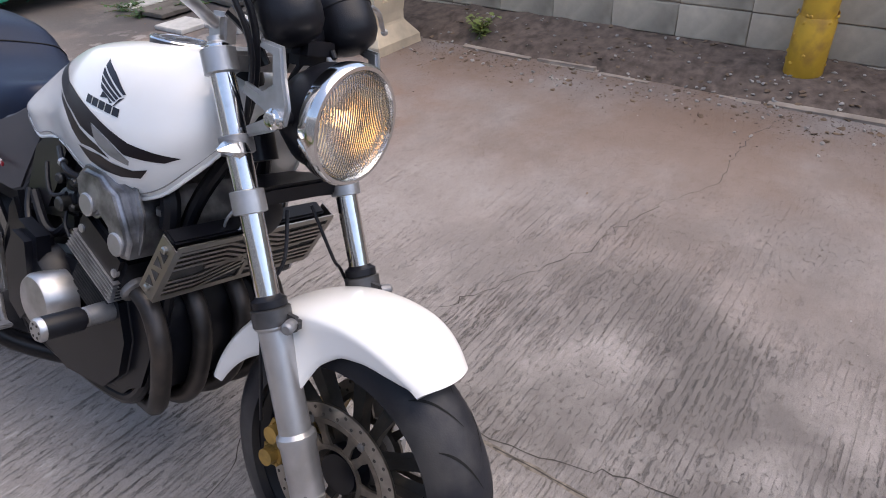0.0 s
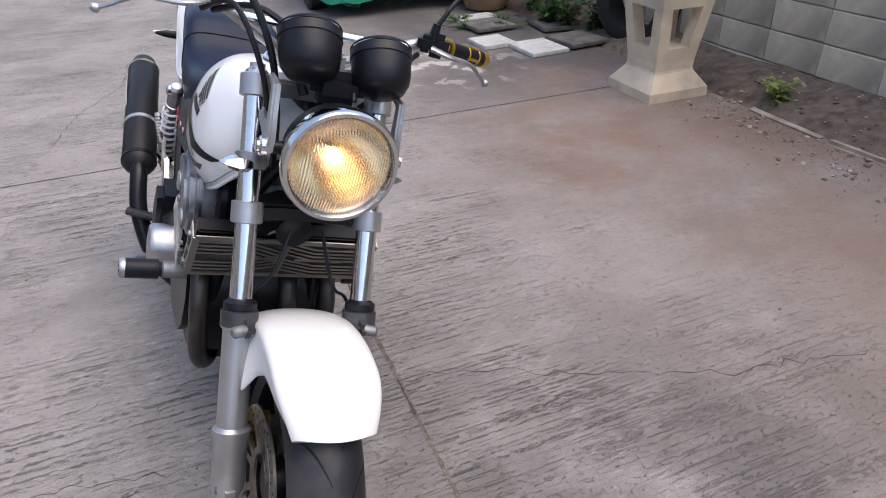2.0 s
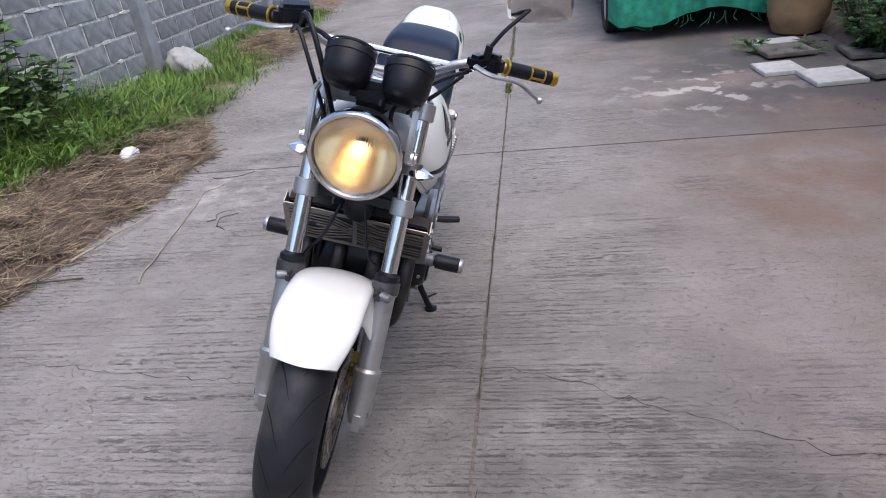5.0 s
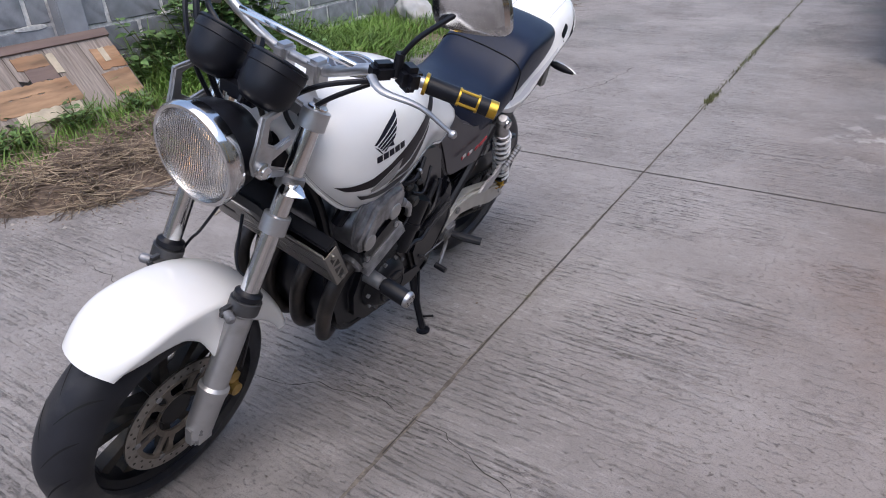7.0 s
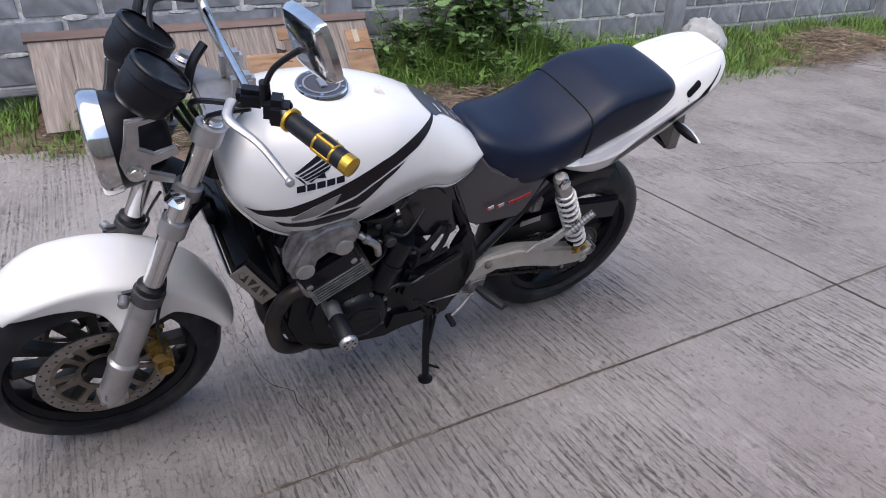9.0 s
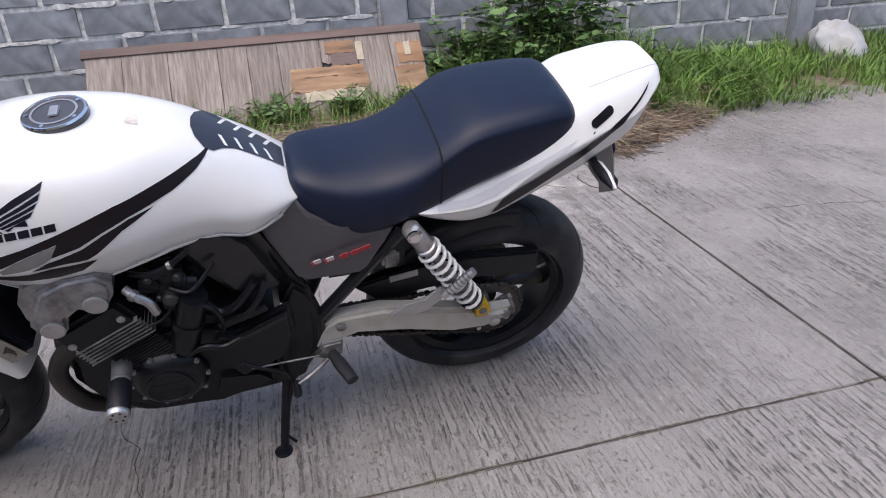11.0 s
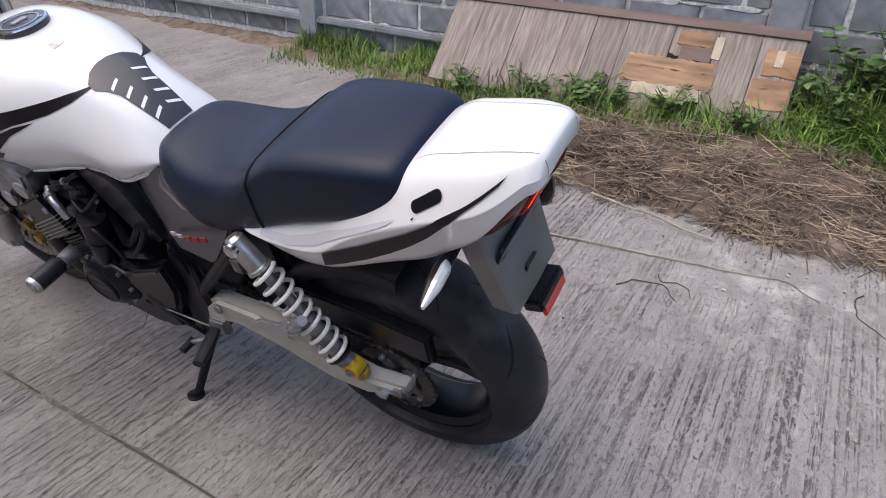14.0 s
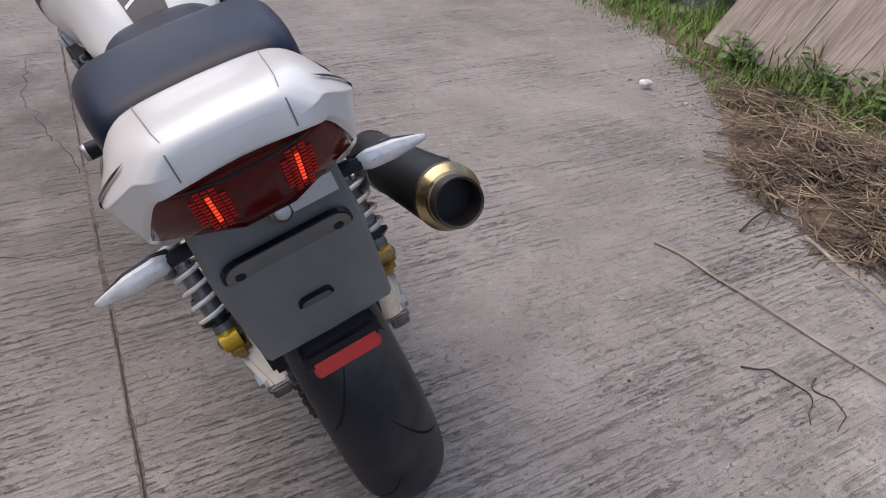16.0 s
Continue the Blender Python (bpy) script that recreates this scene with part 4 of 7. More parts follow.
crack([(-1.75, 0.55), (-1.3, 0.46), (-0.89, 0.42), (-0.59, 0.356), (-0.42, 0.37), (-0.3, 0.436), (-0.09, 0.463), (0.073, 0.451), (0.32, 0.37), (0.39, 0.32), (0.56, 0.24), (0.93, 0.08), (1.14, 0.04), (1.4, -0.03), (1.69, -0.15), (2.1, -0.12), (2.5, -0.2)], 0.0014, 1)
crack([(0.02, -0.04), (0.06, -0.2), (0.12, -0.41), (0.2, -0.8), (0.17, -1.3)], 0.002, 2)
crack([(-1.1, 2.9), (-1.0, 3.4), (-0.75, 3.9), (-0.7, 4.5)], 0.0025, 5)


# ---- motorcycle materials ----
WHITE = material("white_lacquer", (0.76, 0.76, 0.75), 0.28, vary=0.03, scale=5, coat=0.6, stain=(0.62, 0.58, 0.5), stain_scale=9, stain_amount=0.12)
BLACK = material("satin_black", (0.005, 0.0056, 0.0085), 0.3, vary=0.3, scale=25, bump=0.05, bump_scale=300)
PLASTIC = material("black_plastic", (0.0075, 0.008, 0.0115), 0.38, vary=0.2, scale=30, bump=0.12, bump_scale=500)
CHROME = material("chrome", (0.72, 0.72, 0.72), 0.12, 1.0, vary=0.06, scale=30, stain=(0.4, 0.38, 0.36), stain_scale=30, stain_amount=0.3)
ALLOY = material("cast_alloy", (0.50, 0.50, 0.51), 0.38, 0.9, vary=0.12, scale=25, bump=0.08, bump_scale=400, stain=(0.25, 0.23, 0.21), stain_scale=20, stain_amount=0.5)
SATIN = material("painted_alloy", (0.46, 0.46, 0.47), 0.36, 0.75, vary=0.08, scale=20, stain=(0.25, 0.23, 0.2), stain_scale=14, stain_amount=0.4)
# amber in the bowl's colour stands in for the bulb's warm glow
BOWL = material("glow_tinted_bowl", (0.93, 0.80, 0.58), 0.2, 1.0, vary=0.05, scale=60)
DULL = material("dull_alloy", (0.27, 0.27, 0.28), 0.5, 0.7, vary=0.25, scale=22, bump=0.15, bump_scale=300, stain=(0.07, 0.065, 0.06), stain_scale=16, stain_amount=0.8)
CLAMP = material("dark_clamp", (0.09, 0.09, 0.095), 0.45, 0.7, vary=0.25, scale=25)
SPOKE = material("dark_cast", (0.03, 0.029, 0.028), 0.5, 0.3, vary=0.3, scale=20, stain=(0.16, 0.13, 0.09), stain_scale=18, stain_amount=0.4)
GREY = material("graphite_lacquer", (0.05, 0.047, 0.054), 0.35, vary=0.12, scale=12, coat=0.3)
DECAL = material("dark_decal", (0.012, 0.009, 0.012), 0.35, coat=0.05, vary=0.15, scale=40)
DECAL2 = material("grey_decal", (0.20, 0.195, 0.195), 0.3, coat=0.4, vary=0.1, scale=40)
PADGREY = material("pad_grey", (0.020, 0.022, 0.034), 0.35, coat=0.3, vary=0.15, scale=30)
LOGO = material("logo_decal", (0.010, 0.010, 0.018), 0.35, coat=0.05)
RED_PRINT = material("red_print", (0.30, 0.02, 0.03), 0.4)
RUBBER = material("tyre_rubber", (0.017, 0.018, 0.023), 0.48, vary=0.3, scale=10, bump=0.1, bump_scale=300, stain=(0.085, 0.08, 0.076), stain_scale=7, stain_amount=0.65)
GROOVE = material("groove_black", (0.003, 0.003, 0.003), 0.9)
VINYL = material("seat_vinyl", (0.006, 0.011, 0.028), 0.38, vary=0.12, scale=15, bump=0.08, bump_scale=900)
GOLD = material("gold_anodised", (0.62, 0.38, 0.06), 0.3, 0.9, vary=0.1, scale=40)
BRASS = material("titanium_tan", (0.5, 0.4, 0.24), 0.25, 1.0, vary=0.2, scale=30)
GOLDPAINT = material("caliper_gold", (0.42, 0.27, 0.08), 0.45, 0.6, vary=0.25, scale=30, stain=(0.1, 0.07, 0.03), stain_scale=25, stain_amount=0.6)
YELLOW = material("yellow_anodised", (0.60, 0.37, 0.02), 0.35, 0.3)
STEEL = material("stainless_sheet", (0.36, 0.345, 0.32), 0.32, 1.0, vary=0.12, scale=14)
DARKSTEEL = material("header_steel", (0.055, 0.05, 0.048), 0.42, 0.7, vary=0.4, scale=12, stain=(0.11, 0.085, 0.07), stain_scale=12, stain_amount=0.4)
CARRIER = material("disc_carrier_steel", (0.20, 0.175, 0.15), 0.45, 0.8, vary=0.3, scale=40)
DISC = material("disc_steel", (0.33, 0.315, 0.295), 0.36, 1.0, vary=0.15, scale=60)
RED = material("red_lens", (0.085, 0.004, 0.004), 0.12, coat=0.0, vary=0.25, scale=60)
RED2 = material("red_reflector", (0.6, 0.02, 0.02), 0.25, coat=0.5, bump=0.4, bump_scale=900)
SPRING = material("spring_white", (0.70, 0.69, 0.68), 0.35, vary=0.05, coat=0.3)
PLATE = material("grey_fender", (0.165, 0.16, 0.15), 0.45, vary=0.2, scale=8, bump=0.1, stain=(0.11, 0.1, 0.09), stain_scale=6, stain_amount=0.5)

FIN = material("fin_edge", (0.42, 0.42, 0.43), 0.35, 0.8, vary=0.3, scale=30)
MATT = material("matt_black", (0.012, 0.012, 0.013), 0.45, vary=0.25, scale=10, bump=0.08)
SWING = material("pale_alloy_paint", (0.47, 0.455, 0.42), 0.42, 0.25, vary=0.06, scale=12, stain=(0.3, 0.25, 0.18), stain_scale=16, stain_amount=0.4)
STICKER = material("faded_sticker", (0.62, 0.55, 0.50), 0.5, vary=0.3, scale=60)
PRINT = material("pale_print", (0.45, 0.42, 0.42), 0.4)
CLEARLENS = material("clear_plastic", (0.72, 0.72, 0.71), 0.25, 0.2, vary=0.12, scale=90, bump=0.3, bump_scale=120, coat=0.8)


def glass_material(name, color, rough=0.03, ribs=0.0):
    m = bpy.data.materials.new(name)
    m.use_nodes = True
    p = m.node_tree.nodes["Principled BSDF"]
    p.inputs["Base Color"].default_value = (*color, 1)
    p.inputs["Roughness"].default_value = rough
    p.inputs["Transmission Weight"].default_value = 1.0
    p.inputs["IOR"].default_value = 1.45
    if ribs:
        nt = m.node_tree
        tc = nt.nodes.new("ShaderNodeTexCoord")
        w = nt.nodes.new("ShaderNodeTexWave")
        w.bands_direction = "Y"
        w.inputs["Scale"].default_value = ribs
        b = nt.nodes.new("ShaderNodeBump")
        b.inputs["Strength"].default_value, b.inputs["Distance"].default_value = 0.34, 0.0015
        nt.links.new(tc.outputs["Object"], w.inputs[0])
        nt.links.new(w.outputs["Fac"], b.inputs["Height"])
        nt.links.new(b.outputs[0], p.inputs["Normal"])
    return m


def glow_material(name, color, strength):
    m = bpy.data.materials.new(name)
    m.use_nodes = True
    p = m.node_tree.nodes["Principled BSDF"]
    p.inputs["Base Color"].default_value = (*color, 1)
    p.inputs["Emission Color"].default_value = (*color, 1)
    p.inputs["Emission Strength"].default_value = strength
    return m


LENS = glass_material("clear_lens", (1, 1, 1), ribs=62)
TAILGLOW = glow_material("tail_glow", (1.0, 0.06, 0.02), 0.6)
TAILDIM = glow_material("tail_dim", (0.45, 0.008, 0.004), 0.03)
for m, v in ((VINYL, 0.28), (BLACK, 0.3), (PLASTIC, 0.3), (RED, 0.25), (RUBBER, 0.25), (PLATE, 0.4), (DECAL, 0.2), (LOGO, 0.2), (MATT, 0.3)):
    m.node_tree.nodes["Principled BSDF"].inputs["Specular IOR Level"].default_value = v
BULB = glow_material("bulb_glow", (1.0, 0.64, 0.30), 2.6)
MIRROR = material("mirror_glass", (0.85, 0.86, 0.87), 0.02, 1.0)

# ---- motorcycle: x forward, y to its left, z up, from the rear contact ----
BIKE = pose(-0.466, 1.386, 0.0, -17.98, 0, -89.02)
bike = thing("motorcycle", "white and black naked motorcycle leaning on its side stand", "motorcycle", BIKE)
HEAD = Vector((1.06, 0, 0.93))
RAKE = Vector((-math.sin(radians(24)), 0, math.cos(radians(24))))
STEER = Matrix.Translation(HEAD) @ Matrix.Rotation(radians(-0.2), 4, RAKE) @ Matrix.Translation(-HEAD)


def bp(name, bm, mat, parent=None, label="", smooth=True, angle=35):
    return part(name, bm, mat, parent or bike, label, smooth, angle)


def fp(name, bm, mat, parent=None, label="", smooth=True, angle=35):
    """A part of the steered front end."""
    bmesh.ops.transform(bm, matrix=STEER, verts=bm.verts)
    return part(name, bm, mat, parent or bike, label, smooth, angle)


def smooth_stations(rows, n):
    """Rows of numbers, first the place along the length, run through a smooth curve."""
    out = []
    k = len(rows)
    for i in range(k - 1):
        a, b, c, d = (np.array(rows[max(i - 1, 0)], float), np.array(rows[i], float), np.array(rows[i + 1], float), np.array(rows[min(i + 2, k - 1)], float))
        for j in range(n):
            t = j / n
            out.append(0.5 * ((2 * b) + (c - a) * t + (2 * a - 5 * b + 4 * c - d) * t * t + (3 * b - a - 3 * c + d) * t * t * t))
    out.append(np.array(rows[-1], float))
    return out


# ---- wheels ----
def tyre_profile(R, hw, hr, rim, n=9):
    """Half-round tread and side walls down to the bead, as (across, radius)."""
    pts = []
    for i in range(-n, n + 1):
        a = i / n * radians(100)
        pts.append((hw * math.sin(a) / math.sin(radians(90)) if abs(a) < radians(90) else hw * math.copysign(1, a) * math.sin(abs(a)), R - hr + hr * math.cos(a)))
    return [(-hw * 0.72, rim)] + pts + [(hw * 0.72, rim)]


def wheel(name, C, R, hw, hr, rim, rim_hw, spokes, make, twist=0.0):
    """A cast wheel: rim with its spokes, and the tyre, hub and grooves on it."""
    C = Vector(C)
    prof = [(-rim_hw, rim + 0.012), (-rim_hw, rim - 0.004), (-rim_hw + 0.012, rim - 0.018), (0, rim - 0.026), (rim_hw - 0.012, rim - 0.018), (rim_hw, rim - 0.004), (rim_hw, rim + 0.012), (rim_hw - 0.006, rim + 0.012), (rim_hw - 0.014, rim - 0.004), (-rim_hw + 0.014, rim - 0.004), (-rim_hw + 0.006, rim + 0.012)]
    bm = ring_solid(prof, C, (0, 1, 0), 64)
    lathe([(-0.05, 0.03), (-0.05, 0.04), (-0.02, 0.05), (0.02, 0.05), (0.05, 0.04), (0.05, 0.03)], C, (0, 1, 0), 28, bm)
    hub = make(name, bm, BLACK)
    for s in range(spokes):
        for off in (-0.22, 0.22):
            bm = bmesh.new()
            a = 2 * math.pi * s / spokes + twist
            d0 = Vector((math.cos(a + off * 1.6), 0, math.sin(a + off * 1.6)))
            d1 = Vector((math.cos(a + off), 0, math.sin(a + off)))
            side = Vector((-math.sin(a + off), 0, math.cos(a + off)))
            rings = []
            for f, w, t in ((0.03, 0.014, 0.02), (rim * 0.5, 0.010, 0.013), (rim - 0.018, 0.016, 0.016)):
                p = C + (d0 * 0.5 + d1 * 0.5).normalized() * f if f < 0.05 else C + d1 * f
                rings.append([p + side * w + Vector((0, t, 0)), p + side * w * 1.0 - Vector((0, t, 0)), p - side * w - Vector((0, t, 0)), p - side * w + Vector((0, t, 0))])
            make("spoke", loft(rings, bm), SPOKE, hub)
    tyre = make("tyre", ring_solid(tyre_profile(R, hw, hr, rim), C, (0, 1, 0), 96), RUBBER, hub, "worn black tyre with slanted grooves", angle=60)
    return hub


def grooves(C, R, hw, hr, count, make, parent):
    """Slanted tread cuts, thin dark strips that lie on the tread."""
    bm = bmesh.new()
    C = Vector(C)
    for k in range(count):
        for side in (-1, 1):
            a0 = 2 * math.pi * (k + (0.5 if side > 0 else 0)) / count
            rings = []
            for i in range(9):
                f = i / 8
                b = side * radians(8 + 50 * f)
                a = a0 + 0.30 * f + 0.05 * math.sin(f * 3.1)
                r = R - hr + (hr + 0.0006) * math.cos(b)
                wd = 0.0036 * math.sin(math.pi * min(1, f * 0.9 + 0.08)) + 0.0006
                p = lambda aa, bb: C + Vector((math.cos(aa) * (R - hr + (hr + 0.0007) * math.cos(bb)), (hw + 0.0007) * math.sin(bb), math.sin(aa) * (R - hr + (hr + 0.0007) * math.cos(bb))))
                rings.append((p(a - wd / R, b), p(a + wd / R, b)))
            vs = [[bm.verts.new(q) for q in r2] for r2 in rings]
            for u, v in zip(vs, vs[1:]):
                bm.faces.new((u[0], u[1], v[1], v[0]))
    return tagged(make("tread_pattern", bm, GROOVE, parent), kind="stuff")


def disc(C, y, r0, r1, make, parent, name="brake_disc"):
    """A drilled band on a carrier whose arms leave long oval openings."""
    C = Vector(C)
    bm = ring_solid([(y - 0.0025, r0), (y + 0.0025, r0), (y + 0.0025, r1), (y - 0.0025, r1)], C, (0, 1, 0), 72)
    d = make(name, bm, DISC, parent, "drilled steel brake disc")
    # dark studs on the band stand for the shade in its drill holes
    bm = bmesh.new()
    for k in range(24):
        for j, f in enumerate((0.3, 0.72)):
            a = 2 * math.pi * (k + j / 2) / 24
            r = r0 + (r1 - r0) * f
            lathe([(-0.0030, 0.0034), (0.0030, 0.0034)], C + Vector((math.cos(a) * r, y, math.sin(a) * r)), (0, 1, 0), 8, bm)
    tagged(make("drilling", bm, JOINT_AND_HOLE, d), kind="stuff")
    k0 = r0 * 0.56
    bm = ring_solid([(y * 0.86 - 0.003, k0 - 0.012), (y * 0.86 + 0.003, k0 - 0.012), (y * 0.93 + 0.003, k0), (y * 0.93 - 0.003, k0)], C, (0, 1, 0), 48)
    make("disc_carrier", bm, CARRIER, d, smooth=False)
    bm = ring_solid([(y - 0.0035, r0 - 0.008), (y + 0.0035, r0 - 0.008), (y + 0.0035, r0 + 0.002), (y - 0.0035, r0 + 0.002)], C, (0, 1, 0), 60)
    make("carrier_rim", bm, CARRIER, d, smooth=False)
    for k in range(12):
        a = 2 * math.pi * (k // 2) / 6 + (0.17 if k % 2 else -0.17)
        p, q = C + Vector((math.cos(a) * (k0 - 0.006), y * 0.9, math.sin(a) * (k0 - 0.006))), C + Vector((math.cos(a) * (r0 - 0.003), y, math.sin(a) * (r0 - 0.003)))
        side = Vector((-math.sin(a), 0, math.cos(a)))
        up = Vector((0, 0.003, 0))
        make("carrier_arm", loft([[o + side * w + up, o + side * w - up, o - side * w - up, o - side * w + up] for o, w in ((p, 0.010), (p.lerp(q, 0.5), 0.0065), (q, 0.011))]), CARRIER, d, smooth=False)
    for k in range(6):
        a = 2 * math.pi * k / 6
        make("disc_rivet", lathe([(-0.005, 0.0075), (0.005, 0.0075), (0.006, 0.004)], C + Vector((math.cos(a) * (r0 - 0.001), y, math.sin(a) * (r0 - 0.001))), (0, math.copysign(1, y), 0), 12), DULL, d)
    return d


FA = (1.408, 0.0, 0.290)
RA = (0.0, 0.0, 0.312)
fw = wheel("front_wheel", FA, 0.290, 0.066, 0.064, 0.216, 0.045, 6, fp, 0.3)
grooves(FA, 0.290, 0.066, 0.064, 17, fp, fw)
for s in (1, -1):
    disc(FA, s * 0.066, 0.118, 0.148, fp, fw, name="front_brake_disc")
rw = wheel("rear_wheel", RA, 0.312, 0.08, 0.074, 0.216, 0.062, 3, bp, 0.9)
grooves(RA, 0.312, 0.08, 0.074, 9, bp, rw)
disc(RA, -0.075, 0.088, 0.118, bp, rw, name="rear_brake_disc")

# ---- front fork ----
def fork_at(z):
    """Place of the fork's centre line at a height."""
    return Vector((1.40 + (0.288 - z) * math.tan(radians(21.8)), 0, z))


AX = (fork_at(1.0) - fork_at(0.3)).normalized()
for s in (1, -1):
    Y = Vector((0, s * 0.118, 0))
    leg = fp("fork_leg", lathe([(-0.30, 0.018), (-0.298, 0.0208), (0.415, 0.0208), (0.418, 0.017)], fork_at(0.62) + Y, AX, 24), CHROME, label="polished fork tube with a grey slider")
    fp("slider", lathe([(-0.395, 0.010), (-0.39, 0.022), (-0.36, 0.031), (-0.27, 0.032), (-0.262, 0.035), (-0.25, 0.035), (-0.243, 0.0285), (-0.06, 0.0285), (-0.055, 0.033), (-0.035, 0.033), (-0.03, 0.029), (-0.022, 0.0295)], fork_at(0.62) + Y, AX, 28), SATIN, leg)
    fp("dust_seal", lathe([(-0.024, 0.027), (-0.02, 0.0305), (-0.008, 0.0305), (-0.003, 0.023), (0.0, 0.0215)], fork_at(0.62) + Y, AX, 24), PLASTIC, leg)
    fp("seal_ring", lathe([(-0.034, 0.0315), (-0.026, 0.0315)], fork_at(0.62) + Y, AX, 24), ALLOY, leg)
    fp("fork_cap", lathe([(0.0, 0.019), (0.008, 0.019), (0.012, 0.014), (0.02, 0.014)], fork_at(1.0) + Y, AX, 16), ALLOY, leg)
    fp("axle_clamp", box(FA[0] - 0.005, s * 0.118, 0.272, 0.062, 0.042, 0.075, 0.012), SATIN, leg)
    fp("axle_nut", lathe([(-0.012, 0.015), (0.012, 0.015), (0.014, 0.011)], (FA[0], s * 0.13, FA[2]), (0, s, 0), 6), DULL, leg)
    fp("fender_bracket", lathe([(-0.016, 0.030), (-0.014, 0.0345), (0.014, 0.0345), (0.016, 0.030)], fork_at(0.585) + Y, AX, 22), CLAMP, leg)
    fp("bracket_lug", box(fork_at(0.585).x + 0.036, s * 0.110, 0.586, 0.046, 0.026, 0.028, 0.009), CLAMP, leg)
    lug = lathe([(-0.012, 0.011), (0.01, 0.011), (0.014, 0.007)], fork_at(0.585) + Y + Vector((0.05, s * 0.008, 0.002)), (0.4, s, 0), 12)
    fp("bracket_bolt", lug, DULL, leg)
    ind = bmesh.new()
    c0 = fork_at(0.856) + Vector((0.022, 0, 0.0))
    loft([[c0 + Vector((x * k, s * y, z * k)) for x, z in ((0.026, 0.0), (0.012, 0.014), (-0.016, 0.013), (-0.026, 0.0), (-0.014, -0.011), (0.012, -0.012))] for y, k in ((0.118, 0.45), (0.126, 0.8), (0.14, 1.0), (0.158, 0.7), (0.176, 0.12))], ind)
    fp("indicator", ind, CHROME, leg, "small silver wedge indicator")
    collar = lathe([(-0.016, 0.024), (-0.014, 0.0285), (0.014, 0.0285), (0.016, 0.024)], fork_at(0.856) + Y, AX, 20)
    fp("indicator_clamp", collar, DULL, leg)

for z, nm, h, fx in ((0.982, "top_clamp", 0.034, 0.03), (0.768, "lower_clamp", 0.034, 0.03)):
    c = fork_at(z)
    k = c + Vector((-0.035, 0, 0))
    bm = prism([(c.x + 0.008, 0.125), (c.x - 0.018, 0.128), (k.x - 0.045, 0.05), (k.x - 0.05, -0.05), (c.x - 0.018, -0.128), (c.x + 0.008, -0.125), (c.x - 0.004, -0.06), (c.x - 0.004, 0.06)], z - h / 2, z + h / 2, 0.006, plane="xy")
    clamp = fp(nm, bm, BLACK if nm == "lower_clamp" else ALLOY)
    for s in (1, -1):
        fp("clamp_ring", lathe([(-h * 0.6, 0.025), (-h * 0.55, 0.029), (h * 0.55, 0.029), (h * 0.6, 0.025)], c + Vector((0, s * 0.118, 0)), AX, 20), SATIN, clamp)

# front fender: a shell round the wheel with side skirts down to the fork
def arch(C, R, a0, a1, hw, depth, steps, across=8, thick=0.003, nose=0.0, flare=0.0):
    """depth(angle): how far the side walls come down; nose: how much the front end narrows."""
    rings = []
    for i in range(steps + 1):
        deg = a0 + (a1 - a0) * i / steps
        a = radians(deg)
        tip = nose * max(0, 1 - (deg - a0) / 24) ** 2
        w = hw * (1 - 0.7 * tip)
        rr = R - 0.05 * tip
        d = depth(deg)
        line = []
        for j in range(across + 1):
            g = j / across * math.pi / 2
            line.append((w * math.sin(g), rr - 0.026 * (1 - math.cos(g))))
        for j in range(1, 7):
            line.append((w * (1 - 0.03 * j / 6) + flare * math.exp(-((deg - 114) / 11) ** 2) * j / 6, rr - 0.026 - max(0.002, d - 0.026) * j / 6))
        full = [(-y, r) for y, r in line[::-1]] + line[1:]
        pull = radians(13 * nose) * max(0, 1 - (deg - a0) / 26)
        turn = [a + pull * (y / hw) ** 2 for y, r in full]
        o = [Vector((C[0] + r * math.cos(g), C[1] + y, C[2] + r * math.sin(g))) for (y, r), g in zip(full, turn)]
        n = [Vector((C[0] + (r - thick) * math.cos(g), C[1] + y - math.copysign(min(thick, abs(y)), y), C[2] + (r - thick) * math.sin(g))) for (y, r), g in zip(full, turn)]
        rings.append(o + n[::-1])
    return loft(rings)


def fender_depth(deg):
    d = np.interp(deg, [52, 57, 62, 68, 78, 88, 98, 106, 112, 118, 124, 132, 145, 163], [0.010, 0.024, 0.036, 0.046, 0.056, 0.07, 0.10, 0.142, 0.158, 0.156, 0.12, 0.075, 0.06, 0.04])
    return float(d)


fender = fp("front_fender", arch(FA, 0.335, 55.0, 163, 0.095, fender_depth, 66, nose=0.34, flare=0.034), WHITE, angle=60, label="white front fender")

# brake calipers
for s in (1, -1):
    bm = bmesh.new()
    for a, l in ((158, 0.0), (182, 0.0)):
        p = Vector((FA[0] + 0.132 * math.cos(radians(a)), s * 0.066, FA[2] + 0.132 * math.sin(radians(a))))
        box(p.x, p.y, p.z, 0.05, 0.062, 0.045, 0.01, Euler((0, -radians(a - 90), 0)).to_matrix(), bm)
        lathe([(-0.04, 0.017), (0.04, 0.017)], p, (0, 1, 0), 14, bm)
    fp("brake_caliper", bm, GOLDPAINT, fw, "gold painted brake caliper")

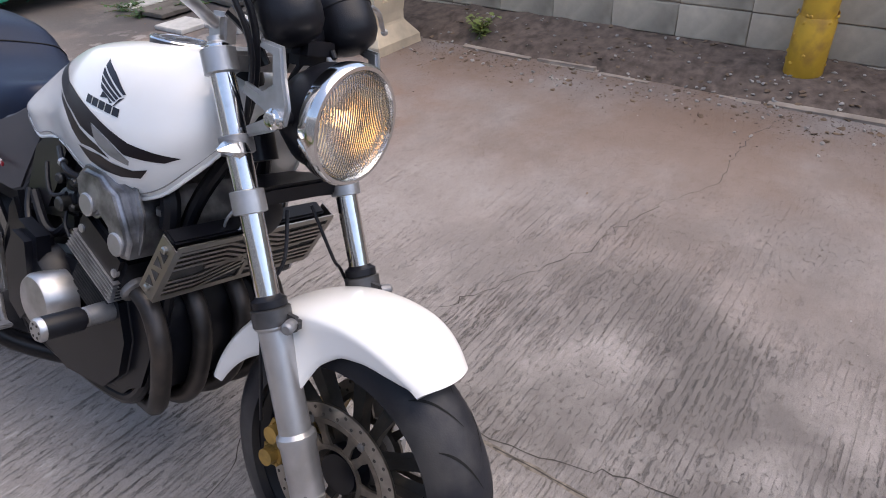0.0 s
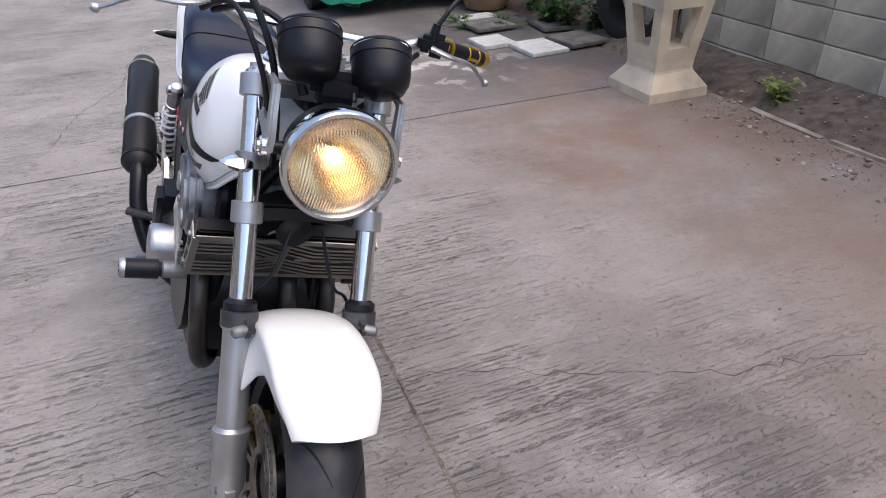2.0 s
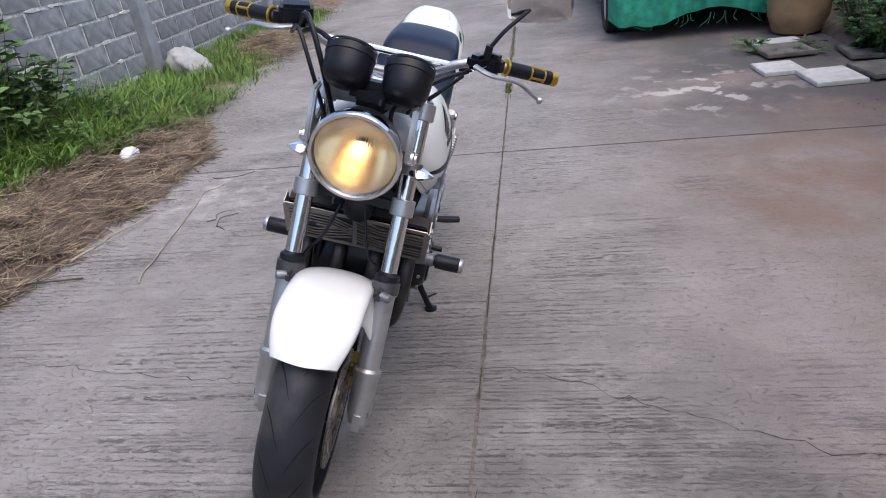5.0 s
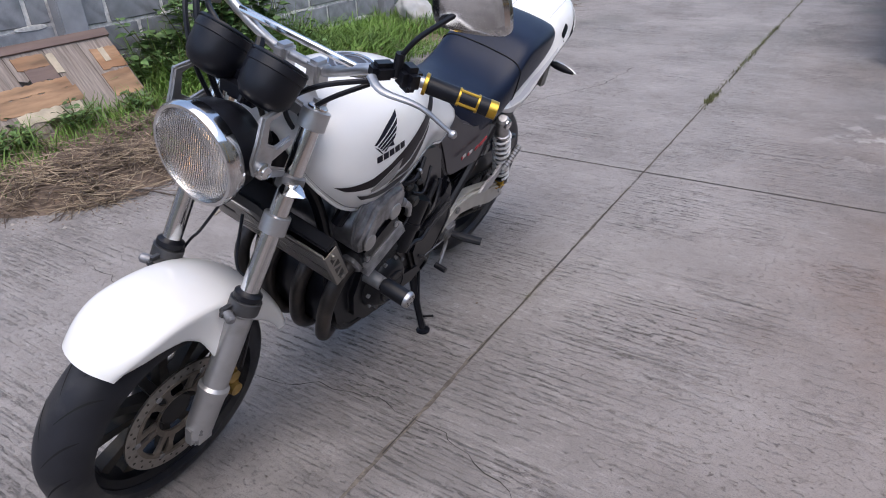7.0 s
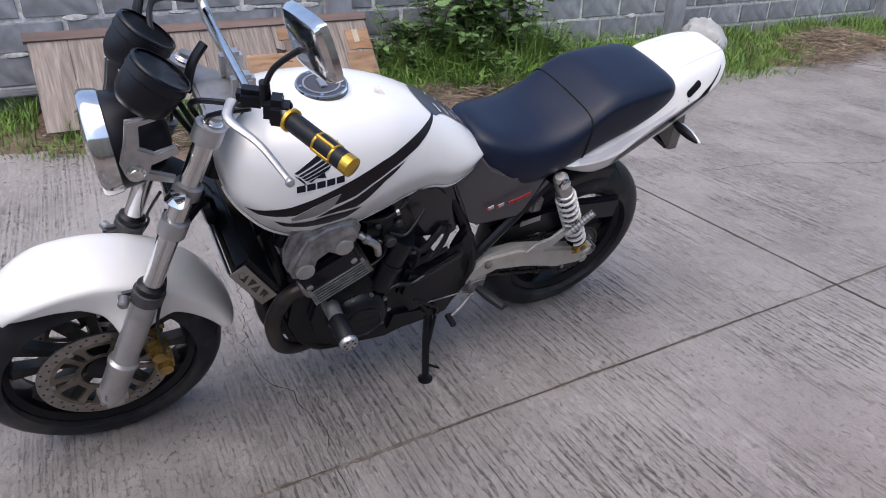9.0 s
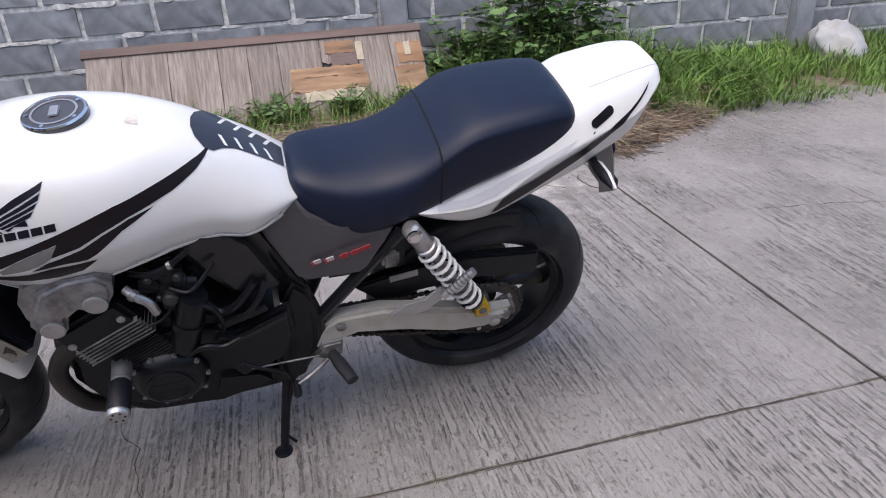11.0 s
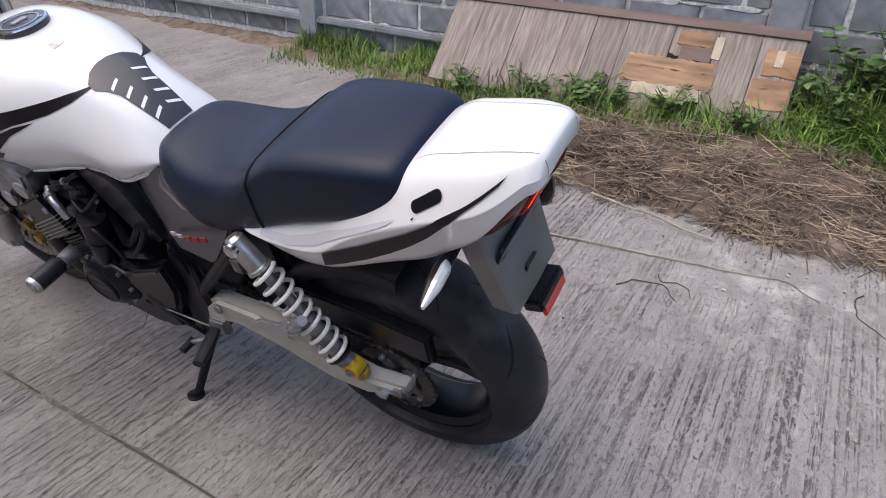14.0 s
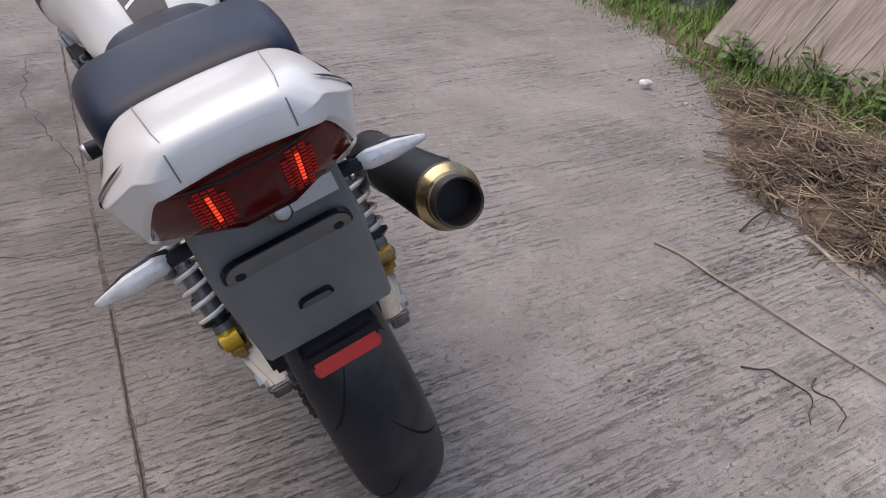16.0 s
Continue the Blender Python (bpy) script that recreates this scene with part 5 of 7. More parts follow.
# ---- headlight ----
HC = Vector((1.306, 0.004, 0.912))
HD = Vector((1, 0, -0.06)).normalized()
lamp = fp("headlight", lathe([(-0.1313, 0.0109), (-0.126, 0.03815), (-0.105, 0.06758), (-0.063, 0.09047), (-0.021, 0.09701), (-0.0126, 0.09701)], HC, HD, 40, caps=False), PLASTIC, label="round headlight, lit, with a chrome rim")
fp("headlight_rim", lathe([(-0.0231, 0.09701), (-0.021, 0.1008), (-0.0021, 0.1041), (0.0084, 0.1041), (0.0147, 0.1003), (0.0147, 0.09428), (0.0063, 0.09265), (-0.0105, 0.09156)], HC, HD, 56, caps=False), CHROME, lamp)
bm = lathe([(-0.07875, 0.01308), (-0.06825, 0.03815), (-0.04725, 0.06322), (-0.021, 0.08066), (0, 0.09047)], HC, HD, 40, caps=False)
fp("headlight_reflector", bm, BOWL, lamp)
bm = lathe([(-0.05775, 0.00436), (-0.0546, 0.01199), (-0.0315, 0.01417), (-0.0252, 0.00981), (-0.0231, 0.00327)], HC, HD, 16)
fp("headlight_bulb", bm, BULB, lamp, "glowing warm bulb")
lens = lathe([(0.0042, 0.09428), (0.01365, 0.08502), (0.021, 0.05995), (0.02468, 0.03052), (0.02573, 0.00218), (0.02257, 0.00218), (0.02153, 0.03052), (0.01785, 0.05995), (0.0105, 0.08502), (0.00105, 0.09428)], HC, HD, 48)
glass = fp("headlight_lens", lens, LENS, lamp, "ribbed clear headlight glass")
glass.visible_shadow = False
for s in (1, -1):
    # cast bracket: an arm up to the gauges, two arms back to the fork, a boss at the bolt
    Y0, Y1 = s * 0.106, s * 0.119
    bm = prism([(x + 0.024, z + 0.026) for x, z in ((1.225, 0.868), (1.252, 0.882), (1.258, 0.91), (1.246, 0.95), (1.236, 1.0), (1.19, 1.005), (1.186, 0.993), (1.216, 0.985), (1.22, 0.94), (1.196, 0.925), (1.158, 0.935), (1.152, 0.917), (1.205, 0.898), (1.208, 0.886), (1.165, 0.865), (1.17, 0.848))], Y0, Y1, 0.004)
    bracket = fp("headlight_bracket", bm, ALLOY, lamp, "cast alloy headlight bracket", angle=45)
    fp("bracket_bolt", lathe([(-0.004, 0.017), (0.006, 0.017), (0.009, 0.012), (0.013, 0.012), (0.014, 0.008)], (1.258, s * 0.119, 0.916), (0, s, 0), 18), CHROME, bracket)
    fp("bracket_bolt", lathe([(-0.03, 0.012), (0.0, 0.012)], (1.258, s * 0.105, 0.916), (0, s, 0), 14), PLASTIC, bracket)

# ---- gauges ----
GD = Vector((0.60, 0, -0.80)).normalized()
pod = fp("instrument_bracket", box(1.195, 0.005, 1.022, 0.06, 0.10, 0.06, 0.018), PLASTIC)
for s, c in ((1, Vector((1.205, 0.078, 1.067))), (-1, Vector((1.203, -0.055, 1.076)))):
    cup = fp("gauge", lathe([(-0.034, 0.050), (-0.032, 0.0555), (-0.016, 0.0565), (-0.014, 0.0545), (0.012, 0.0535), (0.03, 0.050), (0.044, 0.041), (0.052, 0.024), (0.054, 0.002)], c, GD, 40), PLASTIC, label="round gauge in a black cup")
    fp("gauge_rim", lathe([(-0.040, 0.051), (-0.0395, 0.0545), (-0.036, 0.0565), (-0.0335, 0.056)], c, GD, 40, caps=False), BLACK, cup)
    fp("gauge_face", lathe([(-0.036, 0.001), (-0.036, 0.051)], c, GD, 32), BLACK, cup)
fp("trip_knob", lathe([(0, 0.006), (0.014, 0.005)], (1.225, 0.03, 1.02), GD, 10), PLASTIC, pod)

# ---- handlebar ----
def bar_side(s):
    return [(1.035, s * 0.02, 1.035), (1.035, s * 0.06, 1.035), (1.05, s * 0.12, 1.065), (1.055, s * 0.19, 1.10), (1.03, s * 0.26, 1.105), (0.965, s * 0.402, 1.088)]


bar = fp("handlebar", tube([*bar_side(-1)[::-1], *bar_side(1)], 0.0112, 12, 6), ALLOY, label="silver braced handlebar")
fp("brace_bar", tube([(1.055, -0.165, 1.088), (1.055, 0.165, 1.088)], 0.008, 10, 0), CHROME, bar)
for s in (1, -1):
    fp("bar_clamp", box(1.035, s * 0.045, 1.025, 0.045, 0.035, 0.06, 0.008), ALLOY, bar)
    g0, g1 = Vector((1.02, s * 0.283, 1.1025)), Vector((0.9635, s * 0.405, 1.0877))
    d = (g1 - g0).normalized()
    L = (g1 - g0).length
    grip = fp("grip", lathe([(0, 0.0175), (L - 0.002, 0.0175), (L, 0.015)], g0, d, 18), PLASTIC, bar, "black grip with gold bands")
    for h0, h1, r in ((0.0, 0.008, 0.0215), (L - 0.006, L + 0.012, 0.018)):
        fp("gold_band", lathe([(h0, r - 0.002), (h0 + 0.001, r), (h1 - 0.001, r), (h1, r - 0.002)], g0, d, 18), GOLD, grip)
    for h0 in (0.5 * L, 0.78 * L):
        fp("gold_band", lathe([(h0, 0.0172), (h0 + 0.001, 0.0184), (h0 + 0.0045, 0.0184), (h0 + 0.0055, 0.0172)], g0, d, 18), GOLD, grip)
    u = d.cross(Vector((0, 0, 1))).normalized()
    for a in (20, 110, 200, 290):
        off = u * 0.0168 * math.cos(radians(a)) + d.cross(u) * 0.0168 * math.sin(radians(a))
        fp("gold_strip", tube([g0 + d * 0.51 * L + off, g0 + d * 0.80 * L + off], 0.0035, 8, 0), GOLD, grip)
    h = g0 - d * 0.03
    sw = fp("switch_housing", box(h.x, h.y, h.z, 0.042, 0.05, 0.05, 0.012, Euler((0, 0, -s * 0.43)).to_matrix()), PLASTIC, bar)
    fp("switch_button", box(h.x - 0.02, h.y, h.z + 0.006, 0.012, 0.016, 0.012, 0.003), BLACK, sw)
    k = g0 - d * 0.075
    perch = fp("lever_perch", box(k.x + 0.012, k.y, k.z, 0.05, 0.035, 0.034, 0.009, Euler((0, 0, -s * 0.43)).to_matrix()), BLACK, bar)
    fp("lever", tube([(k.x + 0.045, k.y, k.z - 0.004), (k.x + 0.062, k.y + s * 0.04, k.z - 0.012), (1.082, s * 0.318, 1.088), (1.056, s * 0.368, 1.058), (1.051, s * 0.381, 1.052)], [0.010, 0.009, 0.007, 0.006, 0.006], 10, 5, flat=0.6), ALLOY, bar, "bare alloy lever")
    fp("lever_ball", lathe([(-0.008, 0.003), (-0.005, 0.007), (0, 0.0085), (0.005, 0.007), (0.008, 0.003)], (1.051, s * 0.382, 1.051), (0, 1, 0), 12), ALLOY, bar)
fp("brake_reservoir", box(1.075, -0.215, 1.135, 0.05, 0.075, 0.04, 0.008, Euler((0.1, 0.1, 0.35)).to_matrix()), PLASTIC, bar, "black brake fluid reservoir")
fp("mirror_stem", tube([(1.047, 0.237, 1.14), (1.040, 0.262, 1.185), (1.022, 0.295, 1.225), (1.008, 0.312, 1.245)], 0.0052, 10, 5), PLASTIC, bar)

# ---- tank ----
TANK = smooth_stations([  # x, top, bottom, half width
    (1.104, 0.905, 0.85, 0.07), (1.096, 0.925, 0.815, 0.12), (1.07, 0.945, 0.777, 0.16), (1.02, 0.962, 0.732, 0.187), (0.95, 0.977, 0.708, 0.199), (0.86, 0.98, 0.713, 0.198),
    (0.77, 0.97, 0.732, 0.184), (0.69, 0.954, 0.746, 0.160), (0.62, 0.926, 0.748, 0.144), (0.56, 0.893, 0.735, 0.137), (0.50, 0.849, 0.756, 0.122), (0.455, 0.808, 0.776, 0.095)], 5)


def tank_tuck(x):
    """How far the lower edge draws in under the tank."""
    return float(np.interp(x, (0.5, 0.6, 0.8, 1.0), (0.92, 0.9, 0.85, 0.79)))


def tank_ring(x, top, bot, w):
    h = top - bot
    k = 1 - 0.14 * max(0, min(1, (0.76 - x) / 0.16))
    u = tank_tuck(x)
    half = [(0, top), (0.3 * w * k, top - 0.004 * h / 0.25), (0.58 * w * k, top - 0.018 * h / 0.25), (0.8 * w * k, top - 0.052 * h / 0.25), (0.945 * w * (1 + k) / 2, top - 0.105 * h / 0.25), (1.0 * w, bot + 0.34 * h), ((0.6 + 0.4 * u) * w, bot + 0.15 * h), ((0.06 + 0.96 * u) * w, bot + 0.03 * h), (u * w, bot)]
    c = [(p.x, p.y) for p in glide([(a, b, 0) for a, b in half], 3)] + [(0.45 * w, bot + 0.04), (0.0, bot + 0.05)]
    return [Vector((x, a, b)) for a, b in c] + [Vector((x, -a, b)) for a, b in c[-2:0:-1]]


from mathutils.bvhtree import BVHTree
bm = loft([tank_ring(*r) for r in TANK])
bmesh.ops.recalc_face_normals(bm, faces=bm.faces)
TANK_TREE = BVHTree.FromBMesh(bm)
tank = bp("fuel_tank", bm, WHITE, angle=70, label="white fuel tank with dark sweeping stripes")


def decal(name, outline, tree, mat, parent, side=1, lift=0.0012, along="y", cell=0.008):
    """A thin sheet of an outline in (x, z) laid on a body's side, in (x, y) on its top or in (y, z) on its back."""
    poly = [Vector((a, b)) for a, b in outline]

    def inside(p):
        c = False
        for i in range(len(poly)):
            a, b = poly[i - 1], poly[i]
            if (a.y > p.y) != (b.y > p.y) and p.x < (b.x - a.x) * (p.y - a.y) / (b.y - a.y) + a.x:
                c = not c
        return c

    bm = bmesh.new()
    vs = [bm.verts.new((a, 0, b)) for a, b in outline]
    bm.faces.new(vs)
    lo_x, hi_x = min(p.x for p in poly), max(p.x for p in poly)
    lo_z, hi_z = min(p.y for p in poly), max(p.y for p in poly)
    for k in range(1, int((hi_x - lo_x) / cell) + 1):
        bmesh.ops.bisect_plane(bm, geom=bm.verts[:] + bm.edges[:] + bm.faces[:], plane_co=(lo_x + k * cell, 0, 0), plane_no=(1, 0, 0))
    for k in range(1, int((hi_z - lo_z) / cell) + 1):
        bmesh.ops.bisect_plane(bm, geom=bm.verts[:] + bm.edges[:] + bm.faces[:], plane_co=(0, 0, lo_z + k * cell), plane_no=(0, 0, 1))
    dead = []
    for v in bm.verts:
        a, b = v.co.x, v.co.z
        if along == "y":
            o, d = Vector((a, side * 0.6, b)), Vector((0, -side, 0))
        elif along == "x":
            o, d = Vector((-0.8, a, b)), Vector((1, 0, 0))
        else:
            o, d = Vector((a, b, 1.6)), Vector((0, 0, -1))
        hit = tree.ray_cast(o, d)
        if hit[0] is None:
            dead.append(v)
        else:
            v.co = hit[0] + hit[1] * lift * (1 if hit[1].dot(d) < 0 else -1)
    bmesh.ops.delete(bm, geom=dead, context="VERTS")
    return bp(name, bm, mat, parent, angle=80)


STRIPES = (
    ("stripe", DECAL, [(0.598, 0.914), (0.64, 0.909), (0.683, 0.901), (0.776, 0.885), (0.83, 0.870), (0.884, 0.854), (0.937, 0.838), (0.988, 0.825), (1.039, 0.819), (1.072, 0.815), (1.05, 0.803), (1.018, 0.802), (0.979, 0.803), (0.941, 0.820), (0.908, 0.831), (0.88, 0.839), (0.896, 0.813), (0.846, 0.825), (0.804, 0.844), (0.758, 0.860), (0.717, 0.869), (0.676, 0.879), (0.635, 0.894)]),
    ("stripe_fill", DECAL2, [(0.88, 0.837), (0.909, 0.829), (0.941, 0.818), (0.971, 0.804), (0.988, 0.794), (0.984, 0.785), (0.938, 0.793), (0.909, 0.805), (0.897, 0.812)]),
    ("stripe", DECAL, [(0.711, 0.865), (0.759, 0.856), (0.804, 0.839), (0.844, 0.820), (0.882, 0.809), (0.906, 0.803), (0.936, 0.787), (0.885, 0.794), (0.842, 0.793), (0.823, 0.803), (0.773, 0.838)]),
    ("stripe", DECAL, [(0.827, 0.788), (0.866, 0.787), (0.907, 0.787), (0.94, 0.780), (0.99, 0.777), (1.02, 0.785), (1.0, 0.765), (0.952, 0.757), (0.902, 0.757), (0.86, 0.764)]),
)
WING = ([(0.975, 0.894), (0.925, 0.921), (0.873, 0.940), (0.879, 0.929), (0.968, 0.892)], [(0.967, 0.889), (0.88, 0.926), (0.886, 0.916), (0.962, 0.887)], [(0.961, 0.885), (0.888, 0.913), (0.895, 0.905), (0.956, 0.882)],
        [(0.957, 0.880), (0.896, 0.902), (0.904, 0.893), (0.951, 0.878)], [(0.949, 0.876), (0.913, 0.890), (0.910, 0.879), (0.932, 0.881), (0.942, 0.874)], [(0.975, 0.890), (0.956, 0.872), (0.951, 0.870), (0.963, 0.884)])
for s in (1, -1):
    down = 0.0 if s > 0 else -0.004
    for nm, mt, outline in STRIPES:
        decal(nm, [(x, z + down) for x, z in outline], TANK_TREE, mt, tank, s)
    dx, dz = (0.0, 0.0) if s > 0 else (-0.022, 0.002)
    for feather in WING:
        decal("wing_badge", [(x + dx, z + dz) for x, z in feather], TANK_TREE, LOGO, tank, s, cell=0.012)
    for k in range(5):
        a0 = 0.974 + dx - k * 0.0212
        z = 0.8555 + dz + k * 0.0018
        decal("badge_bar", [(a0, z), (a0 - 0.001, z + 0.0135), (a0 - 0.019, z + 0.015), (a0 - 0.018, z + 0.0015)], TANK_TREE, LOGO, tank, s, cell=0.02)
cap = bp("filler_cap", lathe([(-0.01, 0.057), (0.004, 0.057), (0.008, 0.054), (0.0085, 0.001)], (0.857, 0, 0.977), (0.06, 0, 1), 44), GREY, tank, "round filler cap with a printed cover")
bp("cap_ring", lathe([(0.0082, 0.041), (0.0096, 0.041), (0.0096, 0.037), (0.0082, 0.037)], (0.857, 0, 0.977), (0.06, 0, 1), 40, caps=False), ALLOY, cap)
bp("cap_ring", lathe([(0.006, 0.0575), (0.0092, 0.0555), (0.0092, 0.0525), (0.008, 0.052)], (0.857, 0, 0.977), (0.06, 0, 1), 40, caps=False), CHROME, cap)
bp("key_cover", box(0.857, 0, 0.987, 0.018, 0.036, 0.004, 0.003), ALLOY, cap)
for k in range(5):
    a = 2 * math.pi * k / 5
    bp("cap_bolt", lathe([(0.007, 0.004), (0.0105, 0.004)], (0.857 + 0.047 * math.cos(a), 0.047 * math.sin(a), 0.977 - 0.0028 * math.cos(a)), (0.06, 0, 1), 8), CHROME, cap)
for s in (1, -1):
    edge = [(x, s * (tank_tuck(x) + 0.005) * w, bot + 0.001) for x, top, bot, w in TANK[4:-4]]
    bp("tank_flange", tube(edge, 0.0042, 8, 0), WHITE, tank)
    bp("flange_gap", tube([(x, y * 1.062, z + 0.010) for x, y, z in edge], 0.0012, 6, 0), DECAL2, tank)
PAD = [(0.634, 0.015), (0.628, 0.042), (0.614, 0.064), (0.598, 0.066), (0.58, 0.053), (0.56, 0.044), (0.52, 0.04), (0.472, 0.034)]
decal("tank_pad", PAD + [(x, -y) for x, y in PAD[::-1]], TANK_TREE, PADGREY, tank, along="z", lift=0.0018)
for k, (x0, y0) in enumerate(((0.572, 0.046), (0.545, 0.040), (0.518, 0.037), (0.492, 0.034))):
    for q in (1, -1):
        decal("pad_slot", [(x0, q * y0), (x0 + 0.006, q * y0), (x0 + 0.016, q * (y0 - 0.026)), (x0 + 0.010, q * (y0 - 0.026))], TANK_TREE, WHITE, tank, along="z", lift=0.0028)
decal("sticker", [(0.745, 0.03), (0.72, 0.034), (0.722, 0.004), (0.735, 0.002)], TANK_TREE, STICKER, tank, along="z")

# ---- seat ----
def soft_body(rows, n, ring):
    return loft([ring(*r) for r in smooth_stations(rows, n)])


def seat_ring(x, top, bot, w, edge):
    """edge: how far the shoulder drops below the top."""
    half = [(0, top), (0.5 * w, top - 0.002), (0.8 * w, top - edge * 0.25), (0.95 * w, top - edge * 0.7), (1.0 * w, top - edge * 1.3), (1.0 * w, bot + 0.02), (0.97 * w, bot)]
    c = [(p.x, p.y) for p in glide([(a, max(b, bot), 0) for a, b in half], 3)] + [(0.4 * w, bot)]
    return [Vector((x, a, b)) for a, b in c] + [Vector((x, 0, bot))] + [Vector((x, -a, b)) for a, b in c[:0:-1]]


SEAT = [(0.475, 0.80, 0.775, 0.05, 0.01), (0.462, 0.826, 0.74, 0.085, 0.03), (0.43, 0.832, 0.70, 0.118, 0.055), (0.36, 0.824, 0.70, 0.143, 0.06), (0.28, 0.827, 0.71, 0.15, 0.055), (0.21, 0.85, 0.735, 0.15, 0.04), (0.15, 0.89, 0.76, 0.145, 0.03),
        (0.09, 0.925, 0.785, 0.142, 0.03), (0.0, 0.94, 0.815, 0.137, 0.03), (-0.08, 0.945, 0.84, 0.13, 0.03), (-0.125, 0.94, 0.855, 0.12, 0.03), (-0.145, 0.92, 0.87, 0.10, 0.02)]
seat = bp("seat", soft_body(SEAT, 5, seat_ring), VINYL, angle=75, label="black vinyl two-step seat")

# ---- tail ----
def tail_ring(x, top, crease, bot, w, lower):
    """Flat top, sloped shoulder out to a crease, and a lower side that draws in."""
    h, g = top - crease, crease - bot
    half = [(0, top), (0.42 * w, top - 0.03 * h), (0.64 * w, top - 0.13 * h), (0.80 * w, top - 0.40 * h), (0.965 * w, crease + 0.12 * h), (1.0 * w, crease), (0.985 * w, crease - 0.12 * g), ((0.5 + 0.5 * lower) * w, crease - 0.55 * g), (lower * w, bot)]
    c = [(p.x, p.y) for p in glide([(a, b, 0) for a, b in half], 3)] + [(0.3 * w, bot + 0.004)]
    return [Vector((x, a, b)) for a, b in c] + [Vector((x, 0, bot + 0.005))] + [Vector((x, -a, b)) for a, b in c[:0:-1]]


TAIL = [(0.232, 0.743, 0.740, 0.736, 0.13, 0.9), (0.205, 0.765, 0.738, 0.722, 0.15, 0.9), (0.15, 0.79, 0.735, 0.703, 0.155, 0.9), (0.09, 0.815, 0.738, 0.688, 0.156, 0.88), (0.03, 0.84, 0.752, 0.693, 0.154, 0.86), (-0.022, 0.865, 0.792, 0.713, 0.152, 0.84), (-0.073, 0.89, 0.825, 0.736, 0.150, 0.82), (-0.12, 0.92, 0.850, 0.755, 0.148, 0.80), (-0.166, 0.950, 0.872, 0.776, 0.145, 0.80), (-0.21, 0.961, 0.890, 0.806, 0.141, 0.80), (-0.255, 0.971, 0.906, 0.846, 0.135, 0.88), (-0.285, 0.977, 0.921, 0.880, 0.124, 0.92), (-0.308, 0.981, 0.937, 0.910, 0.108, 0.93), (-0.326, 0.983, 0.951, 0.928, 0.092, 0.95), (-0.336, 0.982, 0.953, 0.932, 0.083, 0.96), (-0.343, 0.977, 0.954, 0.936, 0.074, 0.96), (-0.346, 0.969, 0.953, 0.941, 0.062, 0.96)]
bm = soft_body(TAIL, 5, tail_ring)
bmesh.ops.recalc_face_normals(bm, faces=bm.faces)
TAIL_TREE = BVHTree.FromBMesh(bm)
tail = bp("tail_cowl", bm, WHITE, angle=75, label="white tail cowl with a dark lower stripe")

FLASH = material("lilac_flash", (0.58, 0.58, 0.61), 0.3, coat=0.4)
for s in (1, -1):
    decal("tail_stripe", [(-0.304, 0.962), (-0.275, 0.938), (-0.253, 0.921), (-0.221, 0.900), (-0.189, 0.877), (-0.154, 0.851), (-0.108, 0.823), (-0.061, 0.794), (-0.012, 0.769), (0.025, 0.752), (0.043, 0.702), (-0.004, 0.722), (-0.054, 0.747), (-0.104, 0.779), (-0.151, 0.815), (-0.188, 0.848), (-0.222, 0.885), (-0.253, 0.914), (-0.276, 0.933), (-0.296, 0.951)], TAIL_TREE, DECAL, tail, s, lift=0.0022, cell=0.005)
    # the dark of the open grab slot is painted on as a black patch
    slot = []
    for cx, cz, a0 in ((-0.174, 0.9, -123), (-0.207, 0.922, 57)):
        slot += [(cx + 0.0085 * math.cos(radians(a0 + 22.5 * k)), cz + 0.0085 * math.sin(radians(a0 + 22.5 * k))) for k in range(9)]
    decal("grab_slot", slot, TAIL_TREE, BLACK, tail, s, lift=0.0015, cell=0.004)
    decal("grey_flash", [(0.17, 0.748), (0.10, 0.757), (0.047, 0.775), (-0.05, 0.825), (-0.138, 0.872), (-0.124, 0.858), (-0.03, 0.803), (0.04, 0.758), (0.10, 0.742), (0.17, 0.738)], TAIL_TREE, FLASH, tail, s, lift=0.0018, cell=0.005)
    decal("crease_line", [(-0.168, 0.882), (-0.172, 0.886), (-0.174, 0.8855), (-0.17, 0.8805)], TAIL_TREE, DECAL, tail, s, lift=0.0016)
for y in (0.058, -0.058):
    decal("panel_seam", [(-0.15, y * 1.25), (-0.31, y), (-0.334, y * 0.93), (-0.334, y * 0.93 - 0.0011), (-0.31, y - 0.0011), (-0.15, y * 1.25 - 0.0011)], TAIL_TREE, DECAL2, tail, along="z", lift=0.0008, cell=0.01)
    w0 = 0.0008
    decal("panel_seam", [(y * 0.95 - w0, 0.972), (y * 0.95 + w0, 0.972), (y * 0.95 + w0, 0.945), (y * 0.95 - w0, 0.945)], TAIL_TREE, DECAL2, tail, along="x", lift=0.0008, cell=0.01)

# ---- tail light, plate holder, indicators ----
TL = [(0.092, 0.926), (0.082, 0.940), (-0.082, 0.940), (-0.092, 0.926), (-0.108, 0.885), (-0.114, 0.858), (-0.03, 0.838), (0.03, 0.838), (0.114, 0.858), (0.108, 0.885)]


def tail_light(scale, x_top, x_bot, bulge):
    rings = []
    for f, dx in ((0.97, 0.034), (1.0, 0.004), (1.0, 0.0), (0.93, -bulge * 0.7), (0.6, -bulge), (0.05, -bulge * 1.1)):
        ring = []
        for y, z in TL:
            zz = 0.893 + (z - 0.893) * f * scale
            x = x_bot + (x_top - x_bot) * (zz - 0.845) / 0.092 - 0.028 * (1 - (y * f / 0.105) ** 2)
            ring.append(Vector((x + dx, y * f * scale, zz)))
        rings.append(ring)
    return loft(rings)


